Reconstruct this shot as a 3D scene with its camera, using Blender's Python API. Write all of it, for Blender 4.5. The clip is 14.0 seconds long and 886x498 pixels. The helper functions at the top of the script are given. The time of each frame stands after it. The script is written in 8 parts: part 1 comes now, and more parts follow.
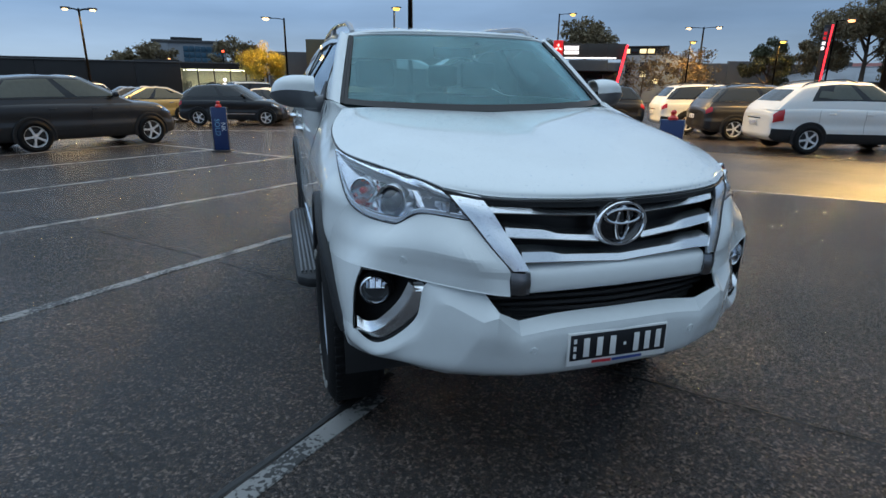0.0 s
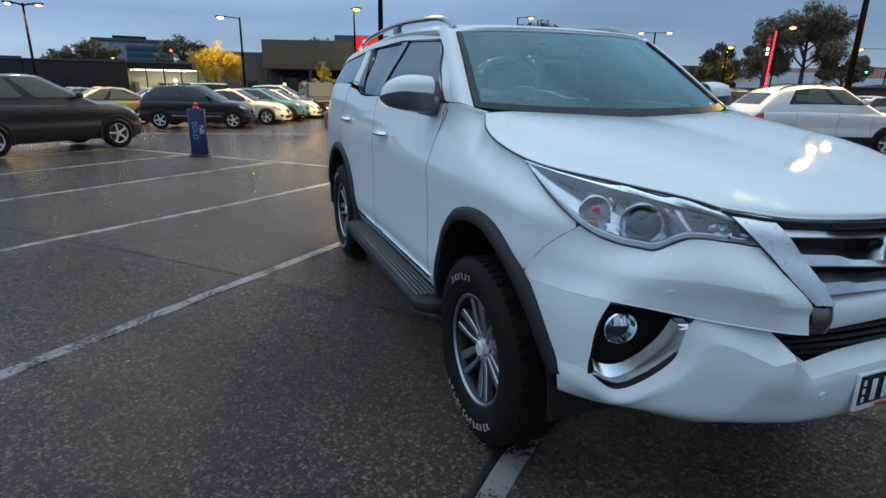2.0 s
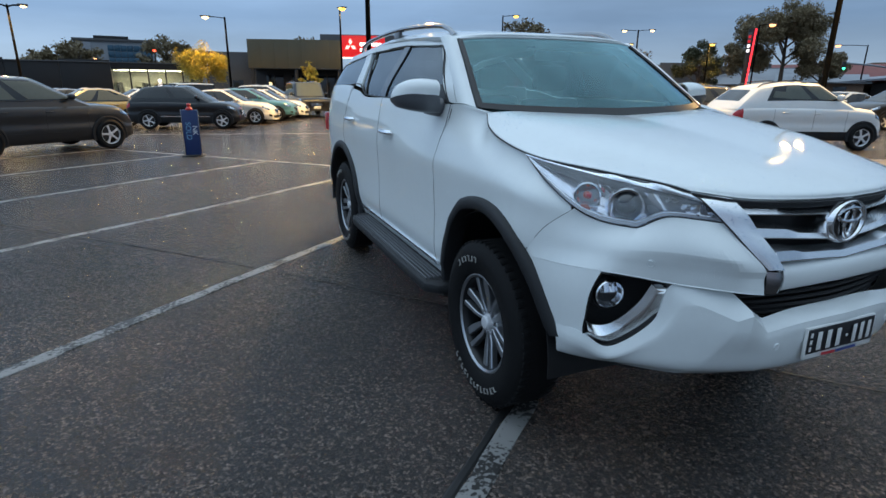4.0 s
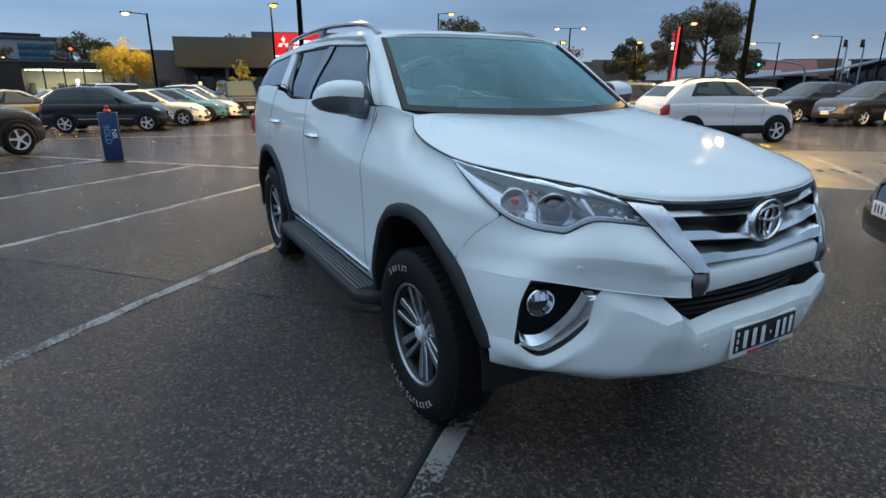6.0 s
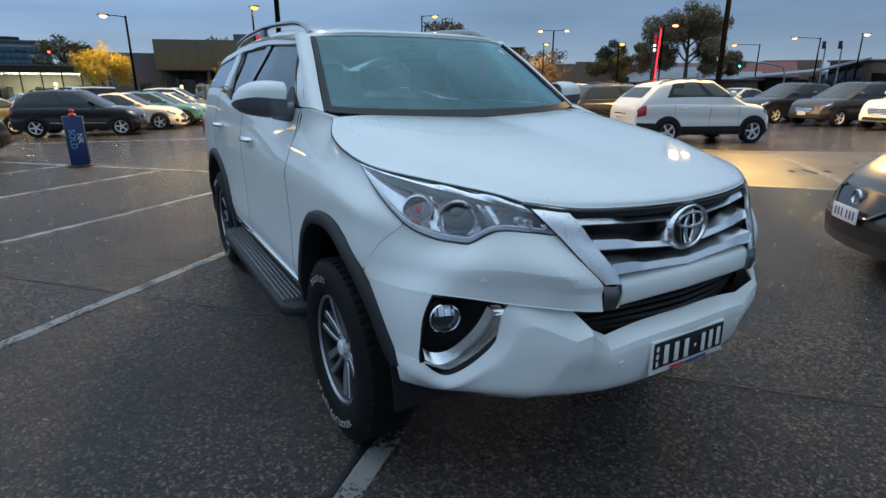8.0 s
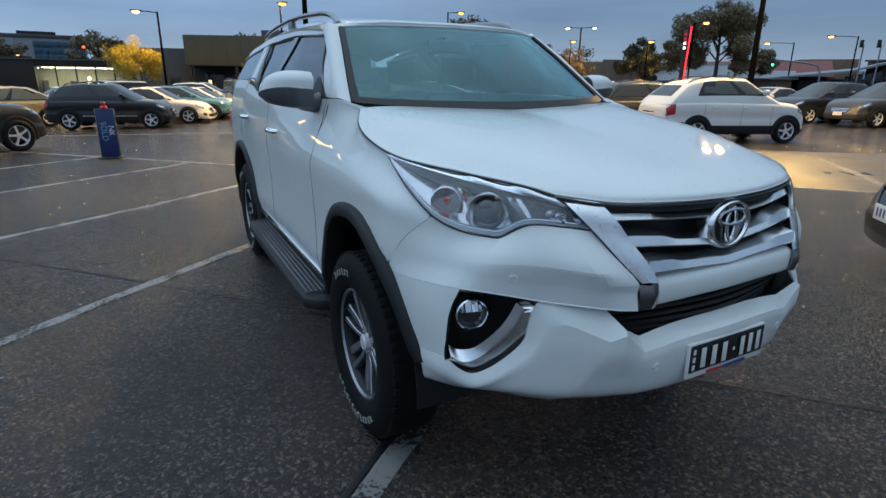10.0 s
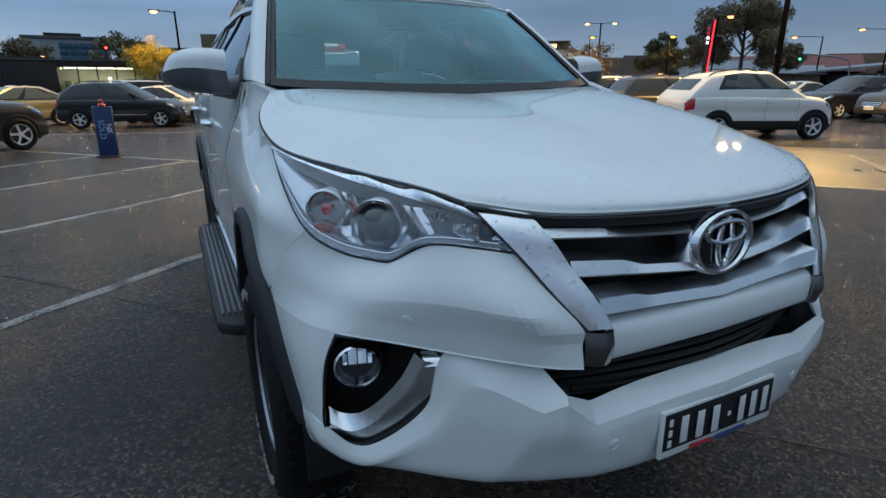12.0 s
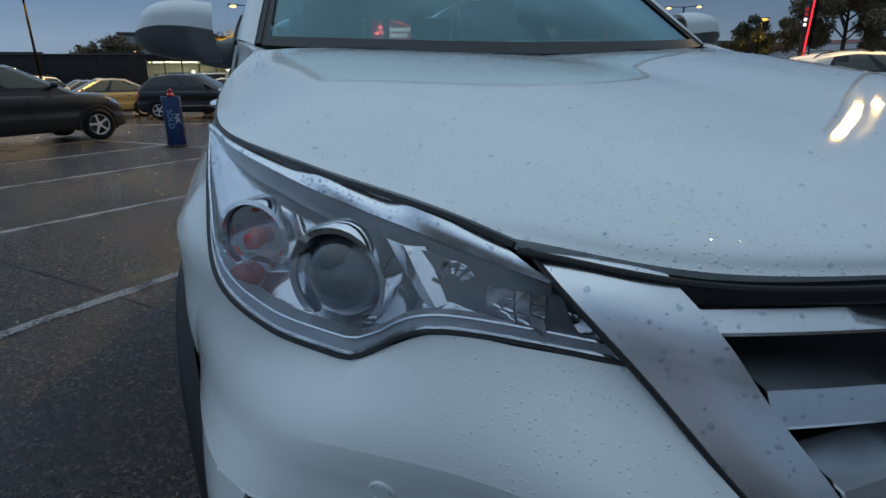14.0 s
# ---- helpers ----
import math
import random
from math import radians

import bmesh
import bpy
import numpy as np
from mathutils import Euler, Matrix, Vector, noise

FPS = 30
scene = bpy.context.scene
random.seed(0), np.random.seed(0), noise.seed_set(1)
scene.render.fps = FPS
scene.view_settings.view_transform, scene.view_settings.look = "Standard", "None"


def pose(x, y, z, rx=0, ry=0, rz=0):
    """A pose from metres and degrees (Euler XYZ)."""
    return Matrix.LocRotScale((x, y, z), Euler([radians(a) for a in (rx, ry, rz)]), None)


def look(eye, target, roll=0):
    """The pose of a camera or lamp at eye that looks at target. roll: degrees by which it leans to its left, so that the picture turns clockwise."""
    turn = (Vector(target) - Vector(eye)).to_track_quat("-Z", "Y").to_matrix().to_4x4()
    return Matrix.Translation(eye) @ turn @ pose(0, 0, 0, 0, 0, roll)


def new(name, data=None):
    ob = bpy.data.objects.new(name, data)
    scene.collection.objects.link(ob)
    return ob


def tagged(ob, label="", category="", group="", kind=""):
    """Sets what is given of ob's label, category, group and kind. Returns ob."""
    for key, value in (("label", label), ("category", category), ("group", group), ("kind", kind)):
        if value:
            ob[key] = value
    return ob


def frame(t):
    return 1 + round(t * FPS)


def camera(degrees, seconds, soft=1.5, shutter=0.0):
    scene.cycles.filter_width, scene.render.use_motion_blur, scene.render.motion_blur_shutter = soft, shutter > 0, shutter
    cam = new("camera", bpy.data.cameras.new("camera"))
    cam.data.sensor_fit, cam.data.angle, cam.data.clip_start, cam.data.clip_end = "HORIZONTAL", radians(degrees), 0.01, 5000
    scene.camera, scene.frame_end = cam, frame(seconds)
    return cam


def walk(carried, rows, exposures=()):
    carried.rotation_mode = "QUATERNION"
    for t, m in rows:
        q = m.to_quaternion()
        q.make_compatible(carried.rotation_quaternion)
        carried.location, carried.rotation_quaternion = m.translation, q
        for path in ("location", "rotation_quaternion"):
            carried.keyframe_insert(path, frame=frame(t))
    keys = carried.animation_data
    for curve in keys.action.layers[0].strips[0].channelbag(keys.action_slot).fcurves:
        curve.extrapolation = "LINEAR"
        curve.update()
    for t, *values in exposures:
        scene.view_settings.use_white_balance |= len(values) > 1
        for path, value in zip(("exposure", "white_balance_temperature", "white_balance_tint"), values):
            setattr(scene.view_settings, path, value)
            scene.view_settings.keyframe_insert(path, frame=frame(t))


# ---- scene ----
cam = camera(77.7, 14.0)
PATH = [
    (0, (-1.019, -1.437, 1.44), (-0.479, 0.399, 0.86), 0.7),
    (0.5, (-1.256, -1.322, 1.457), (-0.636, 0.493, 0.888), 0.9),
    (1, (-1.433, -1.217, 1.453), (-0.747, 0.573, 0.883), 0.9),
    (1.5, (-1.591, -0.988, 1.424), (-0.897, 0.796, 0.845), 0.7),
    (2, (-1.739, -0.874, 1.424), (-1.044, 0.912, 0.853), 1.0),
    (2.5, (-1.914, -0.898, 1.443), (-1.2, 0.883, 0.877), 0.8),
    (4.8, (-1.932, -1.18, 1.446), (-1.178, 0.579, 0.866), 0.5),
    (5, (-1.925, -1.184, 1.459), (-1.159, 0.57, 0.881), 0.4),
    (5.5, (-1.882, -1.138, 1.462), (-1.039, 0.581, 0.884), 0.3),
    (6, (-1.825, -1.033, 1.461), (-0.909, 0.647, 0.879), 0.2),
    (6.5, (-1.784, -0.978, 1.468), (-0.829, 0.681, 0.887), 0.1),
    (7, (-1.614, -1.011, 1.458), (-0.657, 0.647, 0.88), -0.1),
    (7.5, (-1.516, -1.053, 1.456), (-0.564, 0.609, 0.88), -0.1),
    (8, (-1.519, -1.053, 1.452), (-0.566, 0.608, 0.878), 0.0),
    (8.5, (-1.548, -1.045, 1.461), (-0.605, 0.621, 0.884), 0.1),
    (8.7, (-1.55, -1.034, 1.456), (-0.624, 0.642, 0.878), 0.1),
    (10.8, (-1.406, -0.943, 1.404), (-0.53, 0.757, 0.818), 0.3),
    (11, (-1.365, -0.882, 1.399), (-0.493, 0.82, 0.811), 0.2),
    (11.5, (-1.244, -0.782, 1.404), (-0.392, 0.928, 0.811), 0.1),
    (12, (-1.032, -0.739, 1.353), (-0.212, 0.987, 0.764), -0.0),
    (12.5, (-0.853, -0.669, 1.314), (-0.107, 1.09, 0.724), 0.0),
    (13, (-0.817, -0.541, 1.284), (-0.124, 1.242, 0.7), 0.8),
    (13.5, (-0.804, -0.346, 1.29), (-0.155, 1.445, 0.678), -0.3),
    (14, (-0.744, -0.221, 1.265), (-0.149, 1.586, 0.648), -0.7),
]
SKY = 0.95  # strength of the dusk sky
FADE = 0.38  # how much brighter the sky is on the side of the sunset
SKY_RAMP = [(0.0, (0.36, 0.47, 0.58)), (0.10, (0.225, 0.355, 0.55)), (0.28, (0.35, 0.515, 0.755)), (0.50, (0.55, 0.76, 1.00)), (1.0, (0.90, 1.15, 1.40))]  # from the skyline to overhead
LAMP_MID, LAMP_RIGHT, LAMP_FAR = 11000, 2800, 2600  # watts of the lamp heads
EXPOSURES = [(0.0, -0.08), (2.7, -0.02), (5.5, 0.02), (7.0, -0.04), (8.7, -0.12), (11.0, -0.24), (11.5, -0.28), (12.0, -0.38), (12.5, -0.50), (13.5, -0.74), (14.0, -0.81)]
walk(cam, [(t, look(eye, target, roll)) for t, eye, target, roll in PATH], EXPOSURES)

# ---- light ----
world = bpy.data.worlds.new("dusk_sky")
scene.world = world
world.use_nodes = True
_w = world.node_tree
_bg = _w.nodes["Background"]
_sky = _w.nodes.new("ShaderNodeTexSky")
_sky.sky_type = "NISHITA"
_sky.sun_disc = False
_sky.sun_elevation = radians(2.0)
_sky.sun_rotation = radians(200)
_sky.air_density = 1.6
_sky.dust_density = 3.0
_sky.ozone_density = 4.0
# overcast dusk: cloud over the blue, paler overhead than near the skyline, with slow drifts
_tc = _w.nodes.new("ShaderNodeTexCoord")
_xyz = _w.nodes.new("ShaderNodeSeparateXYZ")
_ramp = _w.nodes.new("ShaderNodeValToRGB")
for _k, (_p, _c) in enumerate(SKY_RAMP):
    _e = _ramp.color_ramp.elements[_k] if _k < 2 else _ramp.color_ramp.elements.new(_p)
    _e.position, _e.color = _p, (*_c, 1)
_map = _w.nodes.new("ShaderNodeMapping")
_map.inputs["Scale"].default_value = (1.0, 1.0, 5.0)
_cl = _w.nodes.new("ShaderNodeTexNoise")
_cl.inputs["Scale"].default_value = 2.4
_cl.inputs["Detail"].default_value = 6.0
_mr = _w.nodes.new("ShaderNodeMapRange")
_mr.inputs["From Min"].default_value, _mr.inputs["From Max"].default_value = 0.3, 0.7
_mr.inputs["To Min"].default_value, _mr.inputs["To Max"].default_value = 0.82, 1.18
_mul = _w.nodes.new("ShaderNodeMix")
_mul.data_type, _mul.blend_type = "RGBA", "MULTIPLY"
_mul.inputs[0].default_value = 1.0
_mix = _w.nodes.new("ShaderNodeMix")
_mix.data_type = "RGBA"
_mix.inputs[0].default_value = 0.985
_w.links.new(_tc.outputs["Generated"], _xyz.inputs[0])
_w.links.new(_xyz.outputs[2], _ramp.inputs[0])
_w.links.new(_tc.outputs["Generated"], _map.inputs[0])
_w.links.new(_map.outputs[0], _cl.inputs["Vector"])
_w.links.new(_cl.outputs["Fac"], _mr.inputs["Value"])
_w.links.new(_ramp.outputs[0], _mul.inputs[6])
# the last light stands in the west: the sky fades gently from there to the far side
_dot, _fade, _both = _w.nodes.new("ShaderNodeVectorMath"), _w.nodes.new("ShaderNodeMapRange"), _w.nodes.new("ShaderNodeMath")
_dot.operation, _both.operation = "DOT_PRODUCT", "MULTIPLY"
_dot.inputs[1].default_value = (-0.58, 0.81, 0.0)
_fade.inputs["From Min"].default_value, _fade.inputs["From Max"].default_value = -1.0, 1.0
_fade.inputs["To Min"].default_value, _fade.inputs["To Max"].default_value = 1.0 - FADE, 1.0 + FADE
_w.links.new(_tc.outputs["Generated"], _dot.inputs[0])
_w.links.new(_dot.outputs["Value"], _fade.inputs["Value"])
_w.links.new(_mr.outputs[0], _both.inputs[0])
_w.links.new(_fade.outputs[0], _both.inputs[1])
_w.links.new(_both.outputs[0], _mul.inputs[7])
_w.links.new(_sky.outputs[0], _mix.inputs[6])
_w.links.new(_mul.outputs[2], _mix.inputs[7])
_w.links.new(_mix.outputs[2], _bg.inputs[0])
_bg.inputs[1].default_value = SKY


# ---- materials ----
def material(name, color, rough=0.5, metal=0.0, coat=0.0, vary=0.0, vscale=3.0, bump=0.0, bscale=60.0, emit=None, power=0.0, spec=0.5, transmission=0.0, alpha=1.0):
    """A principled material with two scales of tint variation and a fine bump."""
    m = bpy.data.materials.new(name)
    m.use_nodes = True
    nt = m.node_tree
    b = nt.nodes["Principled BSDF"]
    b.inputs["Base Color"].default_value = (*color, 1)
    b.inputs["Roughness"].default_value = rough
    b.inputs["Metallic"].default_value = metal
    b.inputs["Coat Weight"].default_value = coat
    b.inputs["Coat Roughness"].default_value = 0.02
    b.inputs["Specular IOR Level"].default_value = spec
    b.inputs["Transmission Weight"].default_value = transmission
    b.inputs["Alpha"].default_value = alpha
    if emit:
        b.inputs["Emission Color"].default_value = (*emit, 1)
        b.inputs["Emission Strength"].default_value = power
    if vary or bump:
        tc = nt.nodes.new("ShaderNodeTexCoord")
        if vary:
            big, fine = nt.nodes.new("ShaderNodeTexNoise"), nt.nodes.new("ShaderNodeTexNoise")
            big.inputs["Scale"].default_value, fine.inputs["Scale"].default_value = vscale, vscale * 14
            big.inputs["Detail"].default_value = fine.inputs["Detail"].default_value = 4
            add = nt.nodes.new("ShaderNodeMath")
            add.operation = "ADD"
            nt.links.new(tc.outputs["Object"], big.inputs["Vector"])
            nt.links.new(tc.outputs["Object"], fine.inputs["Vector"])
            nt.links.new(big.outputs["Fac"], add.inputs[0])
            nt.links.new(fine.outputs["Fac"], add.inputs[1])
            ramp = nt.nodes.new("ShaderNodeMapRange")
            ramp.inputs["From Min"].default_value, ramp.inputs["From Max"].default_value = 0.6, 1.4
            ramp.inputs["To Min"].default_value, ramp.inputs["To Max"].default_value = 1 - vary, 1 + vary
            nt.links.new(add.outputs[0], ramp.inputs["Value"])
            mul = nt.nodes.new("ShaderNodeMix")
            mul.data_type, mul.blend_type = "RGBA", "MULTIPLY"
            mul.inputs[0].default_value = 1.0
            mul.inputs[6].default_value = (*color, 1)
            nt.links.new(ramp.outputs[0], mul.inputs[7])
            nt.links.new(mul.outputs[2], b.inputs["Base Color"])
        if bump:
            nz = nt.nodes.new("ShaderNodeTexNoise")
            nz.inputs["Scale"].default_value, nz.inputs["Detail"].default_value = bscale, 3
            bp = nt.nodes.new("ShaderNodeBump")
            bp.inputs["Strength"].default_value, bp.inputs["Distance"].default_value = bump, 0.004
            nt.links.new(tc.outputs["Object"], nz.inputs["Vector"])
            nt.links.new(nz.outputs["Fac"], bp.inputs["Height"])
            nt.links.new(bp.outputs[0], b.inputs["Normal"])
    return m


def add_drops(m, scale=70.0, strength=0.5, cover=0.45, patchy=2.5):
    """Rain beads on a wet surface: rounded bumps of uneven size, thicker in some patches."""
    nt = m.node_tree
    b = nt.nodes["Principled BSDF"]
    tc = nt.nodes.new("ShaderNodeTexCoord")
    vo = nt.nodes.new("ShaderNodeTexVoronoi")
    vo.inputs["Scale"].default_value = scale
    vo.inputs["Randomness"].default_value = 1.0
    nz = nt.nodes.new("ShaderNodeTexNoise")
    nz.inputs["Scale"].default_value = patchy
    nz.inputs["Detail"].default_value = 3
    lim = nt.nodes.new("ShaderNodeMapRange")
    lim.inputs["From Min"].default_value, lim.inputs["From Max"].default_value = 0.35, 0.7
    lim.inputs["To Min"].default_value, lim.inputs["To Max"].default_value = 0.08, cover
    dome = nt.nodes.new("ShaderNodeMath")
    dome.operation = "SUBTRACT"
    dome.use_clamp = True
    nt.links.new(tc.outputs["Object"], vo.inputs["Vector"])
    nt.links.new(tc.outputs["Object"], nz.inputs["Vector"])
    nt.links.new(nz.outputs["Fac"], lim.inputs["Value"])
    nt.links.new(lim.outputs[0], dome.inputs[0])
    nt.links.new(vo.outputs["Distance"], dome.inputs[1])
    bp = nt.nodes.new("ShaderNodeBump")
    bp.inputs["Strength"].default_value, bp.inputs["Distance"].default_value = strength, 0.006
    nt.links.new(dome.outputs[0], bp.inputs["Height"])
    nt.links.new(bp.outputs[0], b.inputs["Normal"])
    nt.links.new(bp.outputs[0], b.inputs["Coat Normal"])
    return m


def pane_material(name, tint, gloss_rough=0.02, see=0.8, ior=1.52, sheen=(0.92, 0.97, 1.0)):
    """Thin car glass: tinted see-through, with a mirror sheen that grows at grazing angles."""
    m = bpy.data.materials.new(name)
    m.use_nodes = True
    nt = m.node_tree
    nt.nodes.remove(nt.nodes["Principled BSDF"])
    out = nt.nodes["Material Output"]
    tr, gl, mx = nt.nodes.new("ShaderNodeBsdfTransparent"), nt.nodes.new("ShaderNodeBsdfGlossy"), nt.nodes.new("ShaderNodeMixShader")
    tr.inputs[0].default_value = (*[c * see for c in tint], 1)
    gl.inputs["Roughness"].default_value = gloss_rough
    gl.inputs["Color"].default_value = (*sheen, 1)
    # mirror share: half the pane's reflectance for each of its two faces, rising towards grazing view
    f0 = ((ior - 1) / (ior + 1)) ** 2
    fr = nt.nodes.new("ShaderNodeLayerWeight")
    pw, sc = nt.nodes.new("ShaderNodeMath"), nt.nodes.new("ShaderNodeMapRange")
    pw.operation, pw.inputs[1].default_value = "POWER", 5.0
    sc.inputs["To Min"].default_value, sc.inputs["To Max"].default_value = f0, 1.0
    nt.links.new(fr.outputs["Facing"], pw.inputs[0])
    nt.links.new(pw.outputs[0], sc.inputs["Value"])
    nt.links.new(sc.outputs[0], mx.inputs[0])
    nt.links.new(tr.outputs[0], mx.inputs[1])
    nt.links.new(gl.outputs[0], mx.inputs[2])
    nt.links.new(mx.outputs[0], out.inputs[0])
    return m


PEARL = add_drops(material("pearl_white_paint", (0.79, 0.825, 0.82), 0.5, 0.0, 1.0, vary=0.02, vscale=2, spec=0.0), 150, 0.65, 0.42, 1.6)
PEARL.node_tree.nodes["Principled BSDF"].inputs["Coat Roughness"].default_value = 0.035  # wet film
CHROME = material("wet_chrome", (0.90, 0.92, 0.94), 0.26, 1.0, vary=0.03, vscale=9, bump=0.02, bscale=8)
CHROME_DRY = material("chrome", (0.85, 0.86, 0.88), 0.06, 1.0)
DARK_CHROME = material("dark_chrome", (0.30, 0.31, 0.33), 0.16, 1.0)
GREY_TRIM = material("grey_trim", (0.10, 0.105, 0.115), 0.35, 0.0, 0.3, vary=0.1, vscale=8)
BLACK_PLASTIC = material("black_plastic", (0.012, 0.012, 0.013), 0.5, vary=0.25, vscale=6, bump=0.25, bscale=300)
FLARE_PLASTIC = material("textured_grey_plastic", (0.014, 0.015, 0.017), 0.55, vary=0.2, vscale=5, bump=0.4, bscale=400, spec=0.4)
GLOSS_BLACK = material("gloss_black", (0.008, 0.008, 0.009), 0.12, 0, 0.5)
RUBBER = material("tyre_rubber", (0.008, 0.008, 0.0085), 0.7, vary=0.25, vscale=9, bump=0.5, bscale=120, spec=0.2)
RUBBER_SEAL = material("black_rubber_seal", (0.01, 0.01, 0.011), 0.5)
TYRE_WHITE = material("tyre_white_letters", (0.33, 0.33, 0.31), 0.7, vary=0.2, vscale=20)
ALLOY = material("machined_alloy", (0.40, 0.415, 0.44), 0.28, 0.85, vary=0.08, vscale=12)
ALLOY_DARK = material("dark_painted_alloy", (0.014, 0.0145, 0.016), 0.4, 0.3)
SILVER_ALLOY = material("silver_alloy", (0.72, 0.73, 0.75), 0.35, 0.15, 0.4, vary=0.08, vscale=12)
GLASS_FRONT = pane_material("windscreen_glass", (0.72, 0.90, 0.90), 0.02, 0.9, 1.85, (0.64, 0.93, 1.0))
GLASS_DARK = pane_material("tinted_glass", (0.30, 0.31, 0.32), 0.03, 0.9, 1.9)
GLASS_REAR = pane_material("light_tint_rear_glass", (0.66, 0.70, 0.70), 0.03, 0.9, 1.6)
LENS = pane_material("clear_lens", (0.97, 0.98, 1.0), 0.01, 0.98, 1.5)
BEAD = pane_material("water_bead", (0.93, 0.96, 1.0), 0.0, 0.90, 1.38)
AMBER = material("amber_lens", (0.66, 0.10, 0.035), 0.22, 0, 0.25, vary=0.4, vscale=26, bump=0.9, bscale=110)
RED_BROWN = material("dark_amber_lens", (0.26, 0.045, 0.02), 0.16, 0, 0.8, vary=0.4, vscale=30, bump=0.6, bscale=120)
RED_LENS = material("red_lens", (0.45, 0.015, 0.02), 0.15, 0, 0.6)
REFLECTOR = material("lamp_reflector", (0.66, 0.68, 0.71), 0.10, 0.9, 0.0, vary=0.12, vscale=25, bump=0.5, bscale=22)
BROW_GREY = material("satin_grey_lamp_trim", (0.125, 0.130, 0.137), 0.36, 0.2, vary=0.08, vscale=9)
FLOOR_GREY = material("pale_grey_lamp_floor", (0.34, 0.35, 0.36), 0.30, 0.4, vary=0.15, vscale=22, bump=0.3, bscale=180)
INTERIOR = material("dark_cabin_trim", (0.05, 0.05, 0.053), 0.75, vary=0.15, vscale=5)
SEAT_CLOTH = material("grey_seat_cloth", (0.10, 0.10, 0.105), 0.85, vary=0.2, vscale=12)
PROJECTOR = material("projector_glass", (0.030, 0.036, 0.042), 0.06, 0, 1.0, spec=0.8)
PLATE_BLACK = material("plate_black", (0.012, 0.013, 0.016), 0.4)
PLATE_WHITE = material("plate_white", (0.78, 0.78, 0.76), 0.45)
PLATE_RED = material("plate_red_print", (0.55, 0.04, 0.05), 0.5)
PLATE_BLUE = material("plate_blue_print", (0.04, 0.07, 0.25), 0.5)


# ---- mesh helpers ----
def obj(name, bm, mat, parent=None, label="", smooth=True):
    me = bpy.data.meshes.new(name)
    bm.to_mesh(me)
    bm.free()
    mats = mat if isinstance(mat, (list, tuple)) else [mat]
    for x in mats:
        me.materials.append(x)
    if smooth:
        me.polygons.foreach_set("use_smooth", [True] * len(me.polygons))
        me.set_sharp_from_angle(angle=radians(38))
    ob = new(name, me)
    if parent:
        ob.parent = parent
    if label:
        ob["label"] = label
    return ob


def part(name, bm, mat, parent, label="", smooth=True):
    return obj(name, bm, mat, parent, label, smooth)


def thing(name, label, category, m=None, group="", kind=""):
    ob = new(name)
    ob.empty_display_size = 0.2
    if m is not None:
        ob.matrix_basis = m
    return tagged(ob, label, category, group, kind)


def V(*a):
    return Vector(a)


def resample(pts, n, sharp=False):
    """n points evenly along a smooth (or straight) line through pts."""
    pts = [Vector(p) for p in pts]
    if len(pts) == 2 or sharp:
        fine = []
        for a, b in zip(pts, pts[1:]):
            fine += [a.lerp(b, k / 12) for k in range(12)]
        fine.append(pts[-1])
    else:
        ext = [2 * pts[0] - pts[1]] + pts + [2 * pts[-1] - pts[-2]]
        fine = []
        for i in range(1, len(ext) - 2):
            p0, p1, p2, p3 = ext[i - 1: i + 3]
            for k in range(12):
                t = k / 12
                fine.append(0.5 * (2 * p1 + (p2 - p0) * t + (2 * p0 - 5 * p1 + 4 * p2 - p3) * t * t + (3 * p1 - p0 - 3 * p2 + p3) * t ** 3))
        fine.append(pts[-1])
    run = [0.0]
    for a, b in zip(fine, fine[1:]):
        run.append(run[-1] + (b - a).length)
    out, j = [], 0
    for k in range(n):
        s = run[-1] * k / (n - 1)
        while j < len(run) - 2 and run[j + 1] < s:
            j += 1
        d = run[j + 1] - run[j]
        out.append(fine[j].lerp(fine[j + 1], (s - run[j]) / d if d > 1e-9 else 0))
    return out


def spline(pts, n):
    """n points on a smooth line, evenly in its parameter: keeps rows that have the same number of knots aligned."""
    pts = [Vector(p) for p in pts]
    ext = [2 * pts[0] - pts[1]] + pts + [2 * pts[-1] - pts[-2]]
    out = []
    for k in range(n):
        u = (len(pts) - 1) * k / (n - 1)
        i = min(int(u), len(pts) - 2)
        t = u - i
        p0, p1, p2, p3 = ext[i: i + 4]
        out.append(0.5 * (2 * p1 + (p2 - p0) * t + (2 * p0 - 5 * p1 + 4 * p2 - p3) * t * t + (3 * p1 - p0 - 3 * p2 + p3) * t ** 3))
    return out


def loft(rows, nu=20, nv=16):
    """A smooth grid through rows of knots."""
    lines = [spline(r, nu) for r in rows]
    cols = [spline([l[i] for l in lines], nv) for i in range(nu)]
    return [[cols[i][j] for i in range(nu)] for j in range(nv)]


def coons(bottom, top, left, right, nu=20, nv=14, bulge=None):
    """A grid filling four border lines: bottom and top run the same way, left and right from bottom to top."""
    B, T, L, R = resample(bottom, nu), resample(top, nu), resample(left, nv), resample(right, nv)
    grid = []
    for j in range(nv):
        v, row = j / (nv - 1), []
        for i in range(nu):
            u = i / (nu - 1)
            p = (1 - v) * B[i] + v * T[i] + (1 - u) * L[j] + u * R[j]
            p -= (1 - u) * (1 - v) * B[0] + u * (1 - v) * B[-1] + (1 - u) * v * T[0] + u * v * T[-1]
            if bulge:
                p = p + bulge(u, v)
            row.append(p)
        grid.append(row)
    return grid


